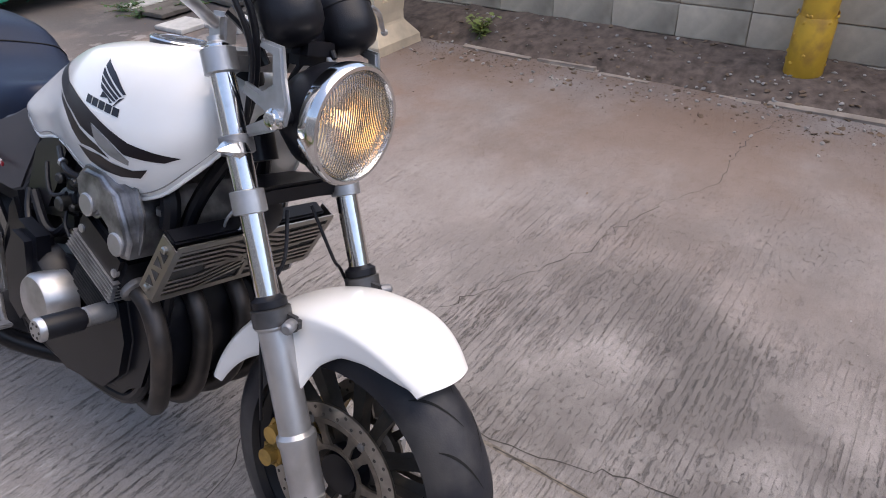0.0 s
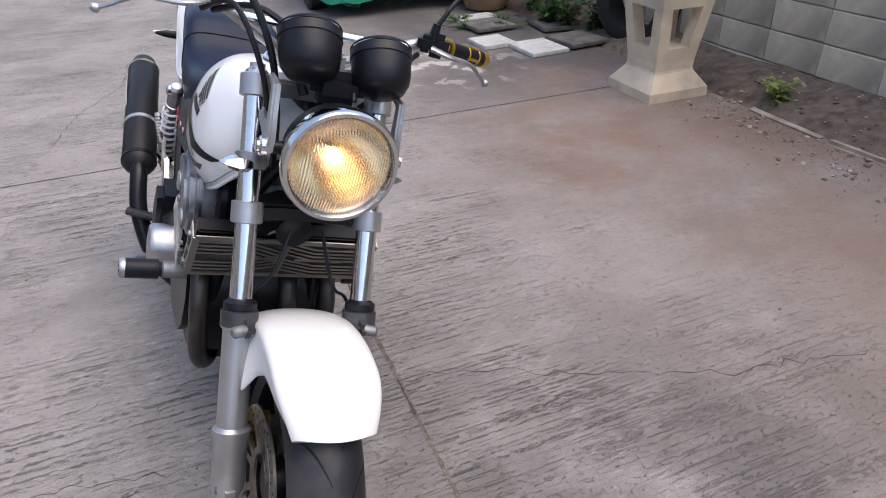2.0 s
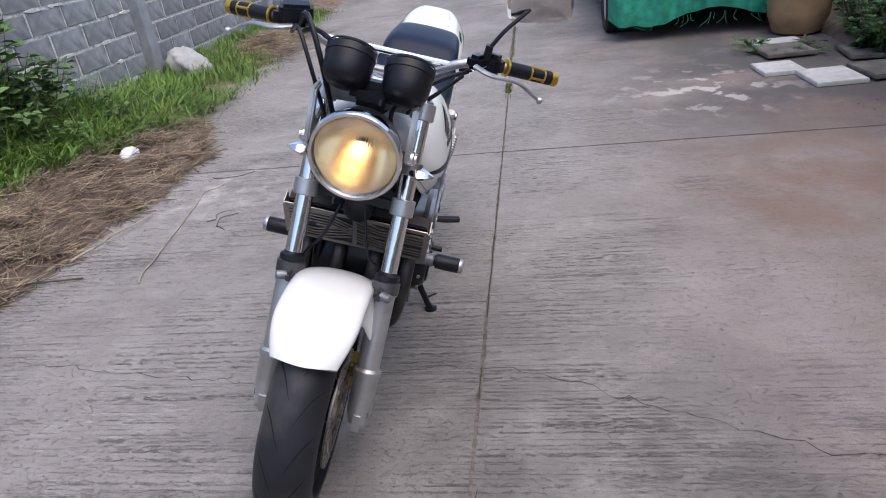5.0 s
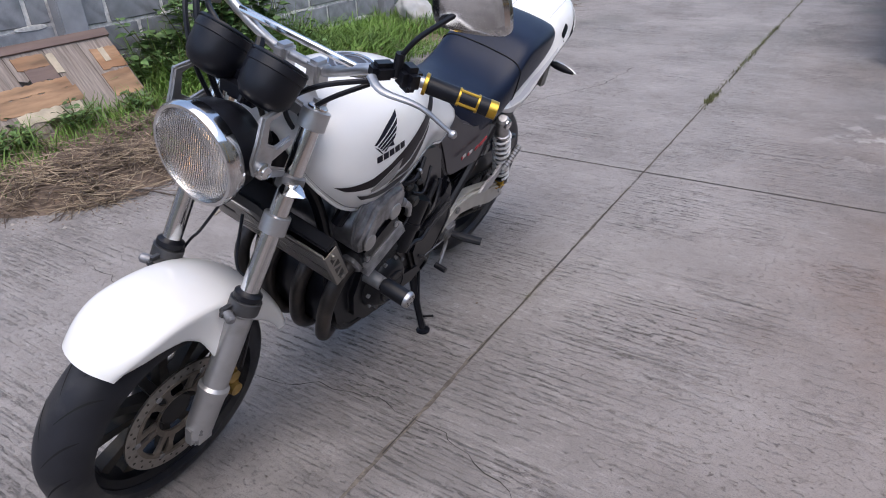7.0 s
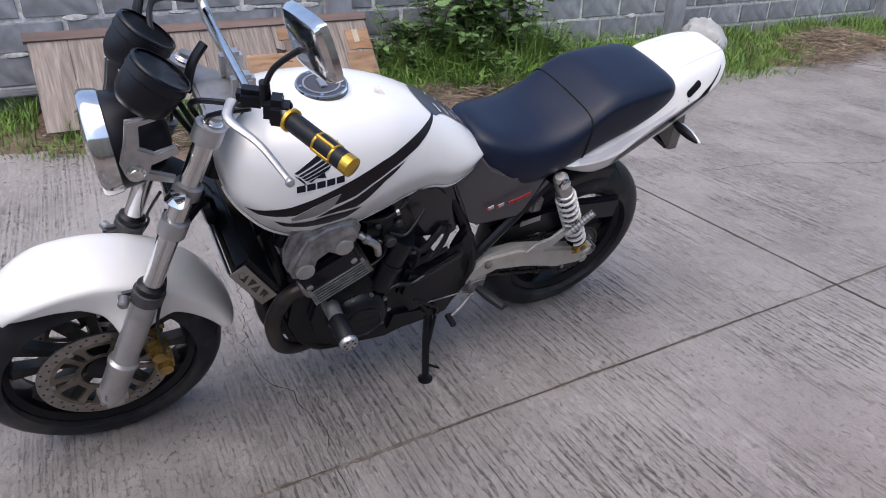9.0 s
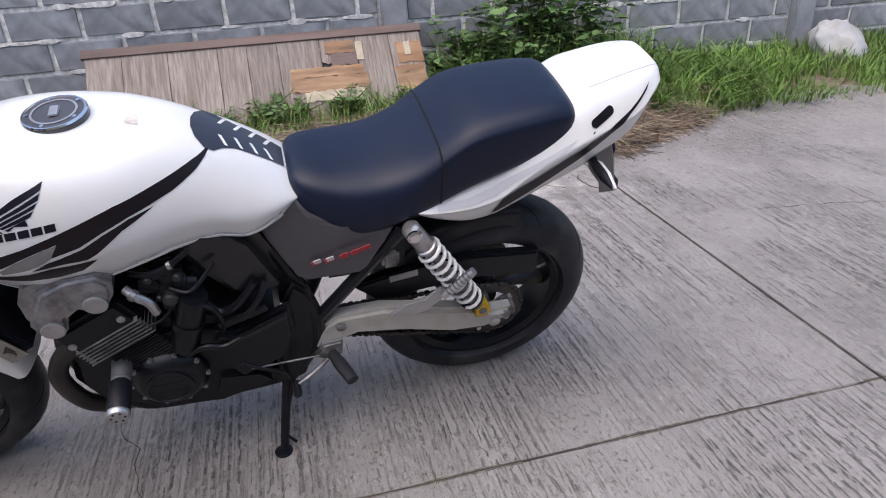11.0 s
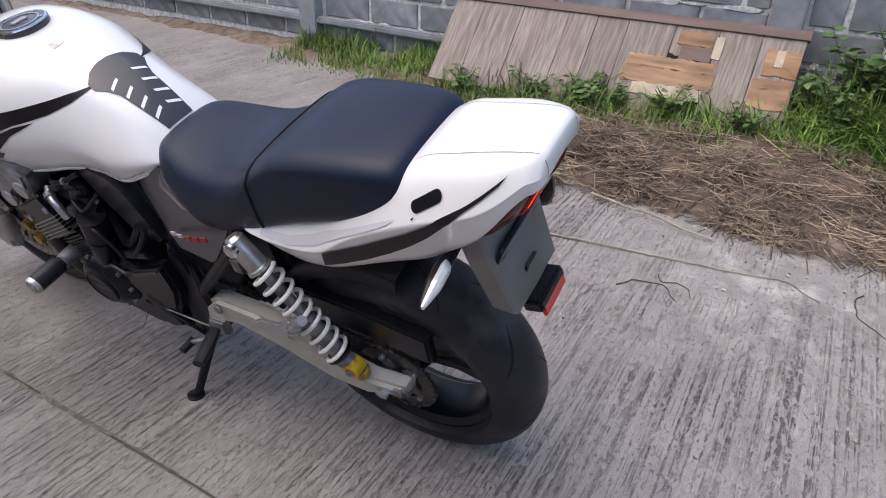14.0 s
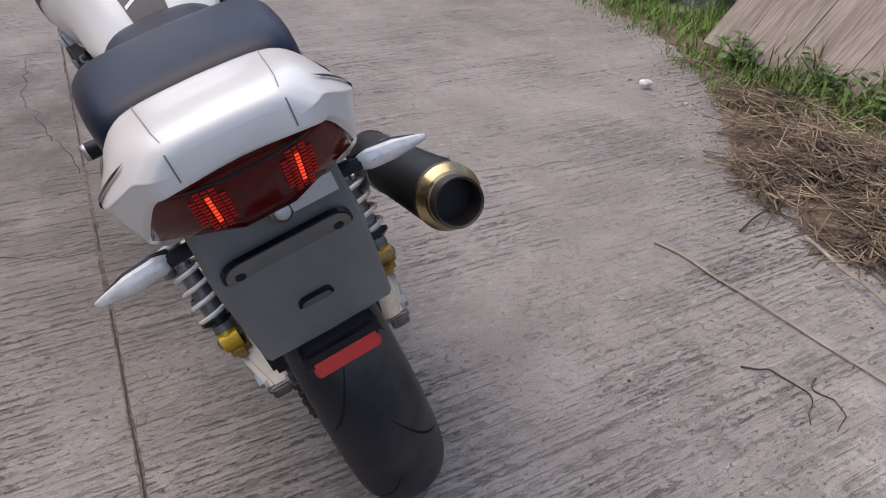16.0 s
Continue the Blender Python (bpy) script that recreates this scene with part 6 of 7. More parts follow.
lampr = bp("tail_light", tail_light(1.0, -0.310, -0.268, 0.008), RED, label="wide dark red tail light, dimly lit", angle=50)
bp("light_line", tube([(-0.3165, 0.084, 0.926), (-0.334, 0.05, 0.926), (-0.341, 0, 0.926), (-0.334, -0.05, 0.926), (-0.3165, -0.084, 0.926)], 0.0013, 6, 3), BLACK, lampr)
# bulb light seen in the ribs is imitated by emitting bars on the lens
for y in (0.045, -0.045):
    lit, dim = bmesh.new(), bmesh.new()
    for k in range(12):
        f = k / 11
        z = 0.920 - 0.060 * f
        for j in range(-4, 5):
            w = 0.0045 if j == 0 else 0.0062
            if abs(j) > 3 - abs(f - 0.5) * 3:
                continue
            x = -0.268 - 0.042 * (z - 0.845) / 0.092 - 0.028 * (1 - ((y + j * 0.0072) / 0.105) ** 2) - 0.0086
            box(x, y + j * 0.0072, z, 0.0014, w, 0.0022 if j == 0 else 0.0026, 0.0, Euler((0, -0.45, 0)).to_matrix(), lit if j == 0 and 1 < k < 10 else dim)
    tagged(bp("filament_glow", lit, TAILGLOW, lampr, smooth=False), kind="stuff")
    tagged(bp("reflector_glow", dim, TAILDIM, lampr, smooth=False), kind="stuff")
holder_path = [(-0.20, 0.83), (-0.235, 0.845), (-0.25, 0.80), (-0.262, 0.765), (-0.292, 0.662)]
bm = bmesh.new()
rings = []
for (x, z), w in zip(holder_path, (0.085, 0.09, 0.092, 0.094, 0.085)):
    n = Vector((-0.97, 0, -0.25))
    rings.append([Vector((x, w, z)) + n * 0.004, Vector((x, w * 0.94, z)) + n * 0.010, Vector((x, 0, z)) + n * 0.012, Vector((x, -w * 0.94, z)) + n * 0.010, Vector((x, -w, z)) + n * 0.004, Vector((x + 0.035, -w, z)), Vector((x + 0.03, -w * 0.96, z)), Vector((x, 0, z)), Vector((x + 0.03, w * 0.96, z)), Vector((x + 0.035, w, z))])
holder = bp("plate_holder", loft(rings), PLATE, label="grey plastic plate holder without a plate")
ND = Vector((-0.959, 0, -0.282)).normalized()


def on_holder(z, y, lift=0.0):
    x = -0.262 + (z - 0.765) * (-0.262 + 0.292) / (0.765 - 0.662)
    return Vector((x, y, z)) + ND * (0.0115 + lift)


def rounded_bar(c, u, v, half, r, n, n0, n1, bm=None):
    """A bar with round ends along u, pulled out along n."""
    out = []
    for side in (1, -1):
        for k in range(9):
            a = math.pi * (k / 8 - 0.5)
            out.append((side * (half + r * math.cos(a)), side * r * math.sin(a)))
    bm = bm or bmesh.new()
    lo = [bm.verts.new(c + u * a + v * b + n * n0) for a, b in out]
    hi = [bm.verts.new(c + u * a * 0.995 + v * b * 0.97 + n * n1) for a, b in out]
    bm.faces.new(lo)
    bm.faces.new(hi[::-1])
    for i in range(len(lo)):
        bm.faces.new((lo[i], lo[(i + 1) % len(lo)], hi[(i + 1) % len(lo)], hi[i]))
    return bm


U, V = Vector((0, 1, 0)), ND.cross(Vector((0, 1, 0)))
bp("raised_pad", rounded_bar(on_holder(0.774, 0), U, V, 0.057, 0.0205, ND, -0.004, 0.004), PLATE, holder, smooth=False)
bp("pad_outline", rounded_bar(on_holder(0.774, 0), U, V, 0.057, 0.0238, ND, -0.004, 0.0022), BLACK, holder, smooth=False)
# black discs on the pad paint the shade inside the two bolt holes
for y in (0.061, -0.061):
    bp("bolt_hole", lathe([(0.003, 0.0065), (0.0046, 0.0065)], on_holder(0.774, y), ND, 12), BLACK, holder)
bp("small_slot_rim", rounded_bar(on_holder(0.706, 0.0), U, V, 0.012, 0.0105, ND, -0.003, 0.0022), BLACK, holder, smooth=False)
bp("small_slot", rounded_bar(on_holder(0.706, 0.0), U, V, 0.012, 0.0072, ND, -0.003, 0.0032), PLATE, holder, smooth=False)
bp("holder_knob", lathe([(0.0, 0.014), (0.005, 0.014), (0.008, 0.011), (0.014, 0.009), (0.015, 0.005)], on_holder(0.820, -0.012, 0.004), Vector((-0.9, 0, 0.35)), 18), ALLOY, holder)
sq = on_holder(0.832, -0.05, 0.006)
bp("pale_sticker", box(sq.x - 0.012, sq.y, sq.z - 0.002, 0.002, 0.055, 0.022, 0.0, Euler((0, 0.28, 0)).to_matrix()), SATIN, holder)
rb = bp("reflector_housing", box(-0.312, 0, 0.646, 0.04, 0.10, 0.028, 0.006, Euler((0, 0.25, 0)).to_matrix()), PLASTIC, holder)
bp("red_reflector", box(-0.331, 0, 0.638, 0.008, 0.088, 0.026, 0.003, Euler((0, 0.25, 0)).to_matrix()), RED2, rb, "red reflector")
for s in (1, -1):
    stalk = bp("indicator_stalk", tube([(-0.20, s * 0.075, 0.785), (-0.205, s * 0.125, 0.785)], 0.0095, 10, 0), PLASTIC, label="thin clear rear indicator")
    bp("indicator_lens", tube([(-0.203, s * 0.122, 0.786), (-0.207, s * 0.135, 0.785), (-0.21, s * 0.17, 0.783), (-0.211, s * 0.212, 0.78)], [0.007, 0.011, 0.0105, 0.003], 10, 5, flat=1.25), CLEARLENS, stalk)
    bp("indicator_back", tube([(-0.198, s * 0.118, 0.786), (-0.2005, s * 0.135, 0.785), (-0.2035, s * 0.17, 0.783), (-0.206, s * 0.205, 0.78)], [0.008, 0.0115, 0.0108, 0.003], 10, 5, flat=1.2), PLASTIC, stalk)
    for k in range(5):
        bp("indicator_diode", box(-0.216 + 0.001 * k, s * (0.14 + k * 0.012), 0.786 - k * 0.0007, 0.004, 0.006, 0.006, 0.001), CHROME, stalk)
# inner rear fender under the cowl
bp("inner_fender", arch(RA, 0.352, 40, 100, 0.088, lambda d: 0.06, 16), PLASTIC, label="black inner rear fender")
bp("tail_tray", loft([[Vector((x, y * w, z)) for y, z in ((1, zb + 0.03), (1, zb), (-1, zb), (-1, zb + 0.03))] for x, w, zb in ((0.16, 0.11, 0.70), (0.03, 0.10, 0.70), (-0.1, 0.10, 0.765), (-0.22, 0.085, 0.83))]), PLASTIC)

# ---- seat seam and frame rails ----
st = smooth_stations(SEAT, 5)
i = min(range(len(st)), key=lambda k: abs(st[k][0] - 0.165))
seam = [Vector(p) for p in seat_ring(*st[i])]
c = sum(seam, Vector()) / len(seam)
bp("seat_seam", tube([p + (p - c).normalized() * 0.0012 for p in seam[-18:] + seam[:19]], 0.0021, 6, 2), GROOVE, seat)

# ---- side covers ----
for s in (1, -1):
    o = [(0.475, 0.800), (0.552, 0.752), (0.53, 0.70), (0.505, 0.645), (0.485, 0.597), (0.46, 0.588), (0.345, 0.602), (0.325, 0.615), (0.285, 0.672), (0.252, 0.728), (0.30, 0.735), (0.38, 0.735), (0.44, 0.76)]
    bm = prism(o, s * 0.10, s * 0.140, 0.006)
    for v in bm.verts:
        v.co.y += s * (0.022 * math.exp(-((v.co.x - 0.37) / 0.1) ** 2) * max(0, min(1, (0.74 - v.co.z) / 0.07)) * (1 if abs(v.co.y) > 0.12 else 0)) - s * max(0, v.co.x - 0.44) * 0.25 - s * max(0, v.co.z - 0.742) * 0.9
    sc = bp("side_cover", bm, GREY, label="graphite side cover with red lettering bars", angle=50)
    for k, (w, x0) in enumerate(((0.02, 0.445), (0.02, 0.418), (0.018, 0.385), (0.02, 0.362), (0.02, 0.339))):
        zc = 0.654 + (0.445 - x0) * 0.26
        yy = 0.1415 + 0.022 * math.exp(-((x0 - 0.37) / 0.1) ** 2) - max(0, x0 - w / 2 - 0.44) * 0.25
        bp("print_shade", box(x0 - w / 2 + 0.003, s * (yy + 0.0004), zc - 0.004, w * 0.95, 0.003, 0.010, 0.0, Euler((0, 0.25, 0)).to_matrix()), RED_PRINT, sc)
        bp("print_bar", box(x0 - w / 2, s * (yy + 0.0012), zc, w * 0.8, 0.003, 0.009, 0.0, Euler((0, 0.25, 0)).to_matrix()), RED_PRINT if k > 1 else PRINT, sc)

# ---- frame ----
frame_main = bp("frame", tube([(1.04, 0, 0.96), (1.10, 0, 0.80)], 0.034, 16, 0), BLACK, label="black steel tube frame")
for s in (1, -1):
    bp("frame_tube", tube([(1.04, s * 0.03, 0.90), (0.92, s * 0.09, 0.87), (0.70, s * 0.10, 0.80), (0.585, s * 0.095, 0.745), (0.53, s * 0.098, 0.67), (0.482, s * 0.128, 0.57), (0.452, s * 0.15, 0.46), (0.468, s * 0.145, 0.36), (0.53, s * 0.14, 0.26)], 0.0165, 10, 6), BLACK, frame_main)
    bp("down_tube", tube([(1.075, s * 0.03, 0.83), (1.02, s * 0.08, 0.70), (0.985, s * 0.11, 0.52), (0.97, s * 0.12, 0.40), (0.92, s * 0.125, 0.27), (0.82, s * 0.125, 0.225), (0.56, s * 0.13, 0.245), (0.50, s * 0.14, 0.30)], 0.0155, 10, 6), BLACK, frame_main)
    bp("pivot_plate", prism([(0.525, 0.53), (0.495, 0.60), (0.462, 0.56), (0.438, 0.45), (0.46, 0.36), (0.50, 0.265), (0.58, 0.25), (0.572, 0.30), (0.54, 0.40), (0.525, 0.46)], s * 0.128, s * 0.158, 0.008), BLACK, frame_main)
    bp("sub_frame", tube([(0.56, s * 0.10, 0.74), (0.40, s * 0.10, 0.70), (0.22, s * 0.12, 0.72), (0.0, s * 0.11, 0.78), (-0.14, s * 0.09, 0.84)], 0.013, 8, 5), BLACK, frame_main)
    bp("sub_strut", tube([(0.45, s * 0.15, 0.465), (0.37, s * 0.148, 0.558), (0.25, s * 0.14, 0.69)], 0.015, 8, 4), BLACK, frame_main)

# ---- engine ----
COVER = material("cover_alloy", (0.32, 0.32, 0.335), 0.36, 0.85, vary=0.4, scale=26, bump=0.12, bump_scale=200, stain=(0.08, 0.08, 0.08), stain_scale=20, stain_amount=0.75)
FINDARK = material("dark_fin", (0.055, 0.055, 0.058), 0.45, 0.6, vary=0.3, scale=30)
GLOSS = material("gloss_black", (0.010, 0.010, 0.013), 0.3, vary=0.2, scale=15, coat=0.15)
CARB = material("carb_alloy", (0.05, 0.05, 0.05), 0.45, 0.7, vary=0.4, scale=30)
CA = Vector((0.47, 0, 0.88)).normalized()
CP = Vector((0.88, 0, -0.47)).normalized()
CRANK = Vector((0.775, 0, 0.39))


def slab_on_axis(h0, h1, half, hw, bevel, shift=0.0):
    """A block square to the cylinders, from h0 to h1 along them."""
    c = CRANK + CA * (h0 + h1) / 2 + CP * shift
    m = Matrix((CP, Vector((0, 1, 0)), CA)).transposed()
    return box(c.x, c.y, c.z, 2 * half, 2 * hw, h1 - h0, bevel, m)


engine = bp("engine", prism([(0.93, 0.50), (0.955, 0.40), (0.93, 0.30), (0.86, 0.235), (0.70, 0.215), (0.575, 0.255), (0.535, 0.36), (0.545, 0.47), (0.62, 0.53), (0.70, 0.545), (0.80, 0.56)], -0.165, 0.165, 0.03, segs=3), BLACK, label="black four cylinder engine with bare alloy cam cover")
bp("cylinder_block", slab_on_axis(0.05, 0.155, 0.055, 0.172, 0.01), BLACK, engine)
for k in range(11):
    bp("cooling_fin", slab_on_axis(0.068 + k * 0.0085, 0.0702 + k * 0.0085, 0.060, 0.178, 0.0006), FINDARK, engine)
bp("cylinder_head", slab_on_axis(0.155, 0.275, 0.078, 0.1925, 0.010), BLACK, engine)
for k in range(6):
    bp("head_fin", slab_on_axis(0.164 + k * 0.0092, 0.1658 + k * 0.0092, 0.082 - 0.001 * k, 0.1965, 0.0004), FIN, engine, "bright edged cooling fin")
CAM = [(0.984, 0.667), (0.955, 0.723), (0.932, 0.732), (0.903, 0.747), (0.846, 0.749), (0.822, 0.724), (0.828, 0.690), (0.852, 0.655), (0.878, 0.652), (0.899, 0.665), (0.922, 0.648), (0.935, 0.612), (0.955, 0.598), (0.981, 0.602), (0.993, 0.637)]
cover = bp("cam_cover", rough(prism(CAM, -0.199, 0.199, 0.010, segs=3), 0.0022, 34), COVER, engine, "bare alloy cam cover", angle=40)
for s in (1, -1):
    for y0, y1 in ((0.10, 0.115), (0.165, 0.178)):
        bp("cover_rib", prism([(0.98, 0.735), (1.0, 0.69), (1.0, 0.645), (0.988, 0.610), (0.97, 0.62), (0.86, 0.69), (0.84, 0.745), (0.90, 0.757)], s * y0, s * y1, 0.005), COVER, cover)
for d, c in ((-0.055, Vector((0.864, 0, 0.678))), (0.055, Vector((0.955, 0, 0.627)))):
    for s in (1, -1):
        bp("cam_plug", lathe([(-0.004, 0.0225), (0.004, 0.0225), (0.006, 0.020)], c + Vector((0, s * 0.197, 0)), (0, s, 0), 22), SATIN, cover)
        bp("cover_bolt", lathe([(0, 0.008), (0.008, 0.008), (0.010, 0.005)], CRANK + CA * 0.345 + CP * d * 0.9 + Vector((0, s * 0.12, 0)), CA, 10), DULL, cover)
        bp("plug_bolt", lathe([(0, 0.0085), (0.008, 0.0085), (0.009, 0.005)], CRANK + CA * 0.232 + CP * (d * 1.1 + 0.004) + Vector((0, s * 0.188, 0)), (0, s, 0), 10), ALLOY, engine)
bp("crankcase_front", prism([(0.92, 0.55), (0.985, 0.48), (1.0, 0.38), (0.965, 0.285), (0.86, 0.232), (0.80, 0.30), (0.80, 0.50)], -0.145, 0.145, 0.02), BLACK, engine)
# left side
gen = bp("generator_cover", lathe([(0.0, 0.088), (0.018, 0.084), (0.03, 0.074), (0.040, 0.066), (0.044, 0.058), (0.045, 0.002)], (0.795, 0.158, 0.385), (0, 1, 0), 36), BLACK, engine)
bp("cover_disc", lathe([(0.0, 0.052), (0.005, 0.052), (0.007, 0.049), (0.007, 0.046), (0.004, 0.044), (0.004, 0.004)], (0.795, 0.2025, 0.385), (0, 1, 0), 30), PLASTIC, gen)
for z in (0.37, 0.40):
    bp("cover_line", box(0.795, 0.2066, z, 0.072, 0.0016, 0.003), PLASTIC, gen)
bp("sprocket_cover", prism([(0.675, 0.52), (0.63, 0.497), (0.508, 0.555), (0.505, 0.46), (0.54, 0.385), (0.64, 0.34), (0.69, 0.43)], 0.150, 0.186, 0.010), BLACK, engine)
bp("cover_ledge", prism([(0.635, 0.492), (0.515, 0.548), (0.516, 0.530), (0.63, 0.476)], 0.180, 0.193, 0.005), GLOSS, engine)
bp("starter_motor", tube([(0.742, 0.165, 0.475), (0.728, 0.168, 0.53), (0.694, 0.170, 0.632)], 0.031, 20, 0), BLACK, engine)
bp("starter_band", tube([(0.724, 0.168, 0.545), (0.718, 0.168, 0.56)], 0.0355, 20, 0), BLACK, engine)
bp("starter_wire", tube([(0.69, 0.19, 0.62), (0.66, 0.19, 0.60), (0.65, 0.18, 0.54), (0.66, 0.17, 0.50)], 0.005, 8, 5), PLASTIC, engine)
bp("oil_tube", tube([(0.74, 0.19, 0.47), (0.70, 0.19, 0.485), (0.66, 0.19, 0.475), (0.62, 0.185, 0.49)], 0.007, 8, 5), BLACK, engine)
bp("breather", tube([(0.815, 0.165, 0.675), (0.795, 0.18, 0.662), (0.775, 0.186, 0.645), (0.768, 0.186, 0.615)], 0.0095, 10, 5), ALLOY, engine)
bp("breather_collar", lathe([(-0.006, 0.0125), (0.006, 0.0125)], (0.80, 0.178, 0.666), (0.8, -0.5, 0.5), 12), DULL, engine)
bp("case_foot", prism([(0.70, 0.36), (0.60, 0.345), (0.56, 0.30), (0.62, 0.27), (0.72, 0.28)], 0.12, 0.178, 0.012), BLACK, engine)
# right side
cl = bp("clutch_cover", lathe([(0.0, 0.105), (0.03, 0.10), (0.05, 0.085), (0.056, 0.05), (0.056, 0.002)], (0.655, -0.160, 0.43), (0, -1, 0), 36), BLACK, engine)
bp("clutch_rib", prism([(0.69, 0.56), (0.62, 0.58), (0.575, 0.50), (0.58, 0.38), (0.64, 0.34), (0.70, 0.40)], -0.165, -0.225, 0.016), BLACK, cl)
bp("ignition_cover", lathe([(0.0, 0.06), (0.055, 0.058), (0.064, 0.052), (0.067, 0.03), (0.067, 0.002)], (0.728, -0.175, 0.438), (0, -1, 0), 30), ALLOY, engine, "polished round ignition cover")
for s in (1, -1):
    for k in range(10):
        a = 2 * math.pi * k / 10
        q = Vector((0.795, 0.178, 0.385)) if s > 0 else Vector((0.655, -0.19, 0.43))
        r = 0.082 if s > 0 else 0.095
        bp("case_bolt", lathe([(0, 0.006), (0.008, 0.006), (0.009, 0.003)], q + Vector((math.cos(a) * r, 0, math.sin(a) * r)), (0, s, 0), 8), DULL, engine)
# carburettors and air box
for k, y in enumerate((-0.135, -0.048, 0.048, 0.135)):
    carb = bp("carburettor", lathe([(-0.05, 0.024), (-0.03, 0.026), (-0.028, 0.031), (0.02, 0.031), (0.022, 0.026), (0.06, 0.027)], (0.735, y, 0.645), (1, 0, 0.25), 16), BLACK, engine)
    bp("float_bowl", box(0.735, y, 0.600, 0.05, 0.055, 0.05, 0.01), BLACK, carb)
    bp("carb_top", lathe([(0, 0.029), (0.022, 0.029), (0.028, 0.02)], (0.735, y, 0.668), (0, 0, 1), 16), BLACK, carb)
    if abs(y) > 0.1:
        bp("carb_link", lathe([(0, 0.016), (0.02, 0.016), (0.024, 0.012)], (0.735, y + math.copysign(0.028, y), 0.64), (0, math.copysign(1, y), 0), 14), CARB, carb)
bp("air_box", prism([(0.722, 0.735), (0.70, 0.768), (0.655, 0.782), (0.59, 0.768), (0.548, 0.735), (0.52, 0.665), (0.488, 0.585), (0.525, 0.550), (0.625, 0.567), (0.675, 0.64)], -0.142, 0.142, 0.028, segs=4), GLOSS, label="black air box")
for y in (0.13, -0.13):
    bp("engine_hose", tube([(0.70, y, 0.60), (0.66, y * 1.15, 0.55), (0.62, y * 1.2, 0.56), (0.57, y * 1.15, 0.62)], 0.010, 8, 5), PLASTIC, engine)
bp("cable_bracket", prism([(0.665, 0.535), (0.56, 0.565), (0.555, 0.548), (0.66, 0.512)], 0.168, 0.176, 0.002), PLASTIC, engine)
bp("ignition_coil", box(0.92, 0.06, 0.80, 0.08, 0.04, 0.04, 0.008), PLASTIC, engine)
bp("ignition_coil", box(0.92, -0.06, 0.80, 0.08, 0.04, 0.04, 0.008), PLASTIC, engine)

# hoses, wires and small fittings round the carburettors
for s_ in (1, -1):
    for pts, r_ in (([(0.80, 0.15, 0.70), (0.76, 0.172, 0.71), (0.72, 0.165, 0.72), (0.68, 0.15, 0.74)], 0.006), ([(0.735, 0.168, 0.66), (0.70, 0.178, 0.65), (0.67, 0.17, 0.67), (0.64, 0.155, 0.70)], 0.0045),
                    ([(0.84, 0.17, 0.60), (0.79, 0.185, 0.58), (0.75, 0.18, 0.60), (0.74, 0.17, 0.63)], 0.0035), ([(0.66, 0.16, 0.52), (0.61, 0.175, 0.54), (0.57, 0.165, 0.58), (0.55, 0.15, 0.62)], 0.007), ([(0.64, 0.185, 0.40), (0.59, 0.185, 0.36), (0.55, 0.175, 0.32), (0.54, 0.16, 0.27)], 0.005)):
        bp("engine_hose", tube([(x, s_ * y, z) for x, y, z in pts], r_, 8, 5), PLASTIC, engine)
    for x, z, r_ in ((0.765, 0.69, 0.009), (0.71, 0.685, 0.011), (0.755, 0.635, 0.008), (0.70, 0.625, 0.007)):
        bp("carb_fitting", lathe([(0, r_), (0.016, r_), (0.02, r_ * 0.6)], (x, s_ * 0.155, z), (0.2, s_, 0.1), 12), CARB, engine)
    bp("carb_bracket", prism([(0.775, 0.70), (0.735, 0.715), (0.70, 0.70), (0.705, 0.688), (0.765, 0.682)], s_ * 0.158, s_ * 0.162, 0.001), PLASTIC, engine)
    bp("hose_clip", lathe([(-0.004, 0.009), (0.004, 0.009)], (0.72, s_ * 0.165, 0.72), (1, 0, -0.2), 10), ALLOY, engine)

# ---- exhaust ----
ex = bp("exhaust", loft([[Vector((x, y, z)) for y, z in ((0.075, zc), (0.06, zc - 0.03), (-0.06, zc - 0.03), (-0.075, zc), (-0.06, zc + 0.03), (0.06, zc + 0.03))] for x, zc in ((0.86, 0.215), (0.80, 0.195), (0.68, 0.18), (0.60, 0.18))]), DARKSTEEL, label="dark four into one exhaust with a black can")
for y in (-0.148, -0.052, 0.052, 0.148):
    p0 = CRANK + CA * 0.19 + CP * 0.078
    bp("header_pipe", tube([(p0.x, y, p0.z), (p0.x + 0.05, y, p0.z - 0.025), (p0.x + 0.085, y, p0.z - 0.10), (p0.x + 0.068, y * 0.92, p0.z - 0.21), (p0.x + 0.02, y * 0.76, 0.245), (0.885, y * 0.58, 0.212), (0.79, y * 0.45, 0.198)], 0.0205, 14, 6), DARKSTEEL, ex)
    bp("port_flange", lathe([(-0.004, 0.03), (0.01, 0.03), (0.014, 0.024)], (p0.x, y, p0.z), (0.8, 0, -0.5), 16), DULL, ex)
bp("link_pipe", tube([(0.62, -0.03, 0.178), (0.52, -0.10, 0.185), (0.44, -0.19, 0.24), (0.375, -0.243, 0.36), (0.31, -0.25, 0.455), (0.27, -0.25, 0.475)], 0.0245, 16, 6), BLACK, ex)
M0, M1 = Vector((0.285, -0.25, 0.465)), Vector((-0.222, -0.230, 0.664))
MD = (M1 - M0).normalized()
ML = (M1 - M0).length
can = bp("muffler", lathe([(0, 0.028), (0.012, 0.042), (0.03, 0.0492), (ML - 0.05, 0.0492), (ML - 0.045, 0.047), (ML - 0.042, 0.044)], M0, MD, 40), MATT, ex, "matt black muffler can")
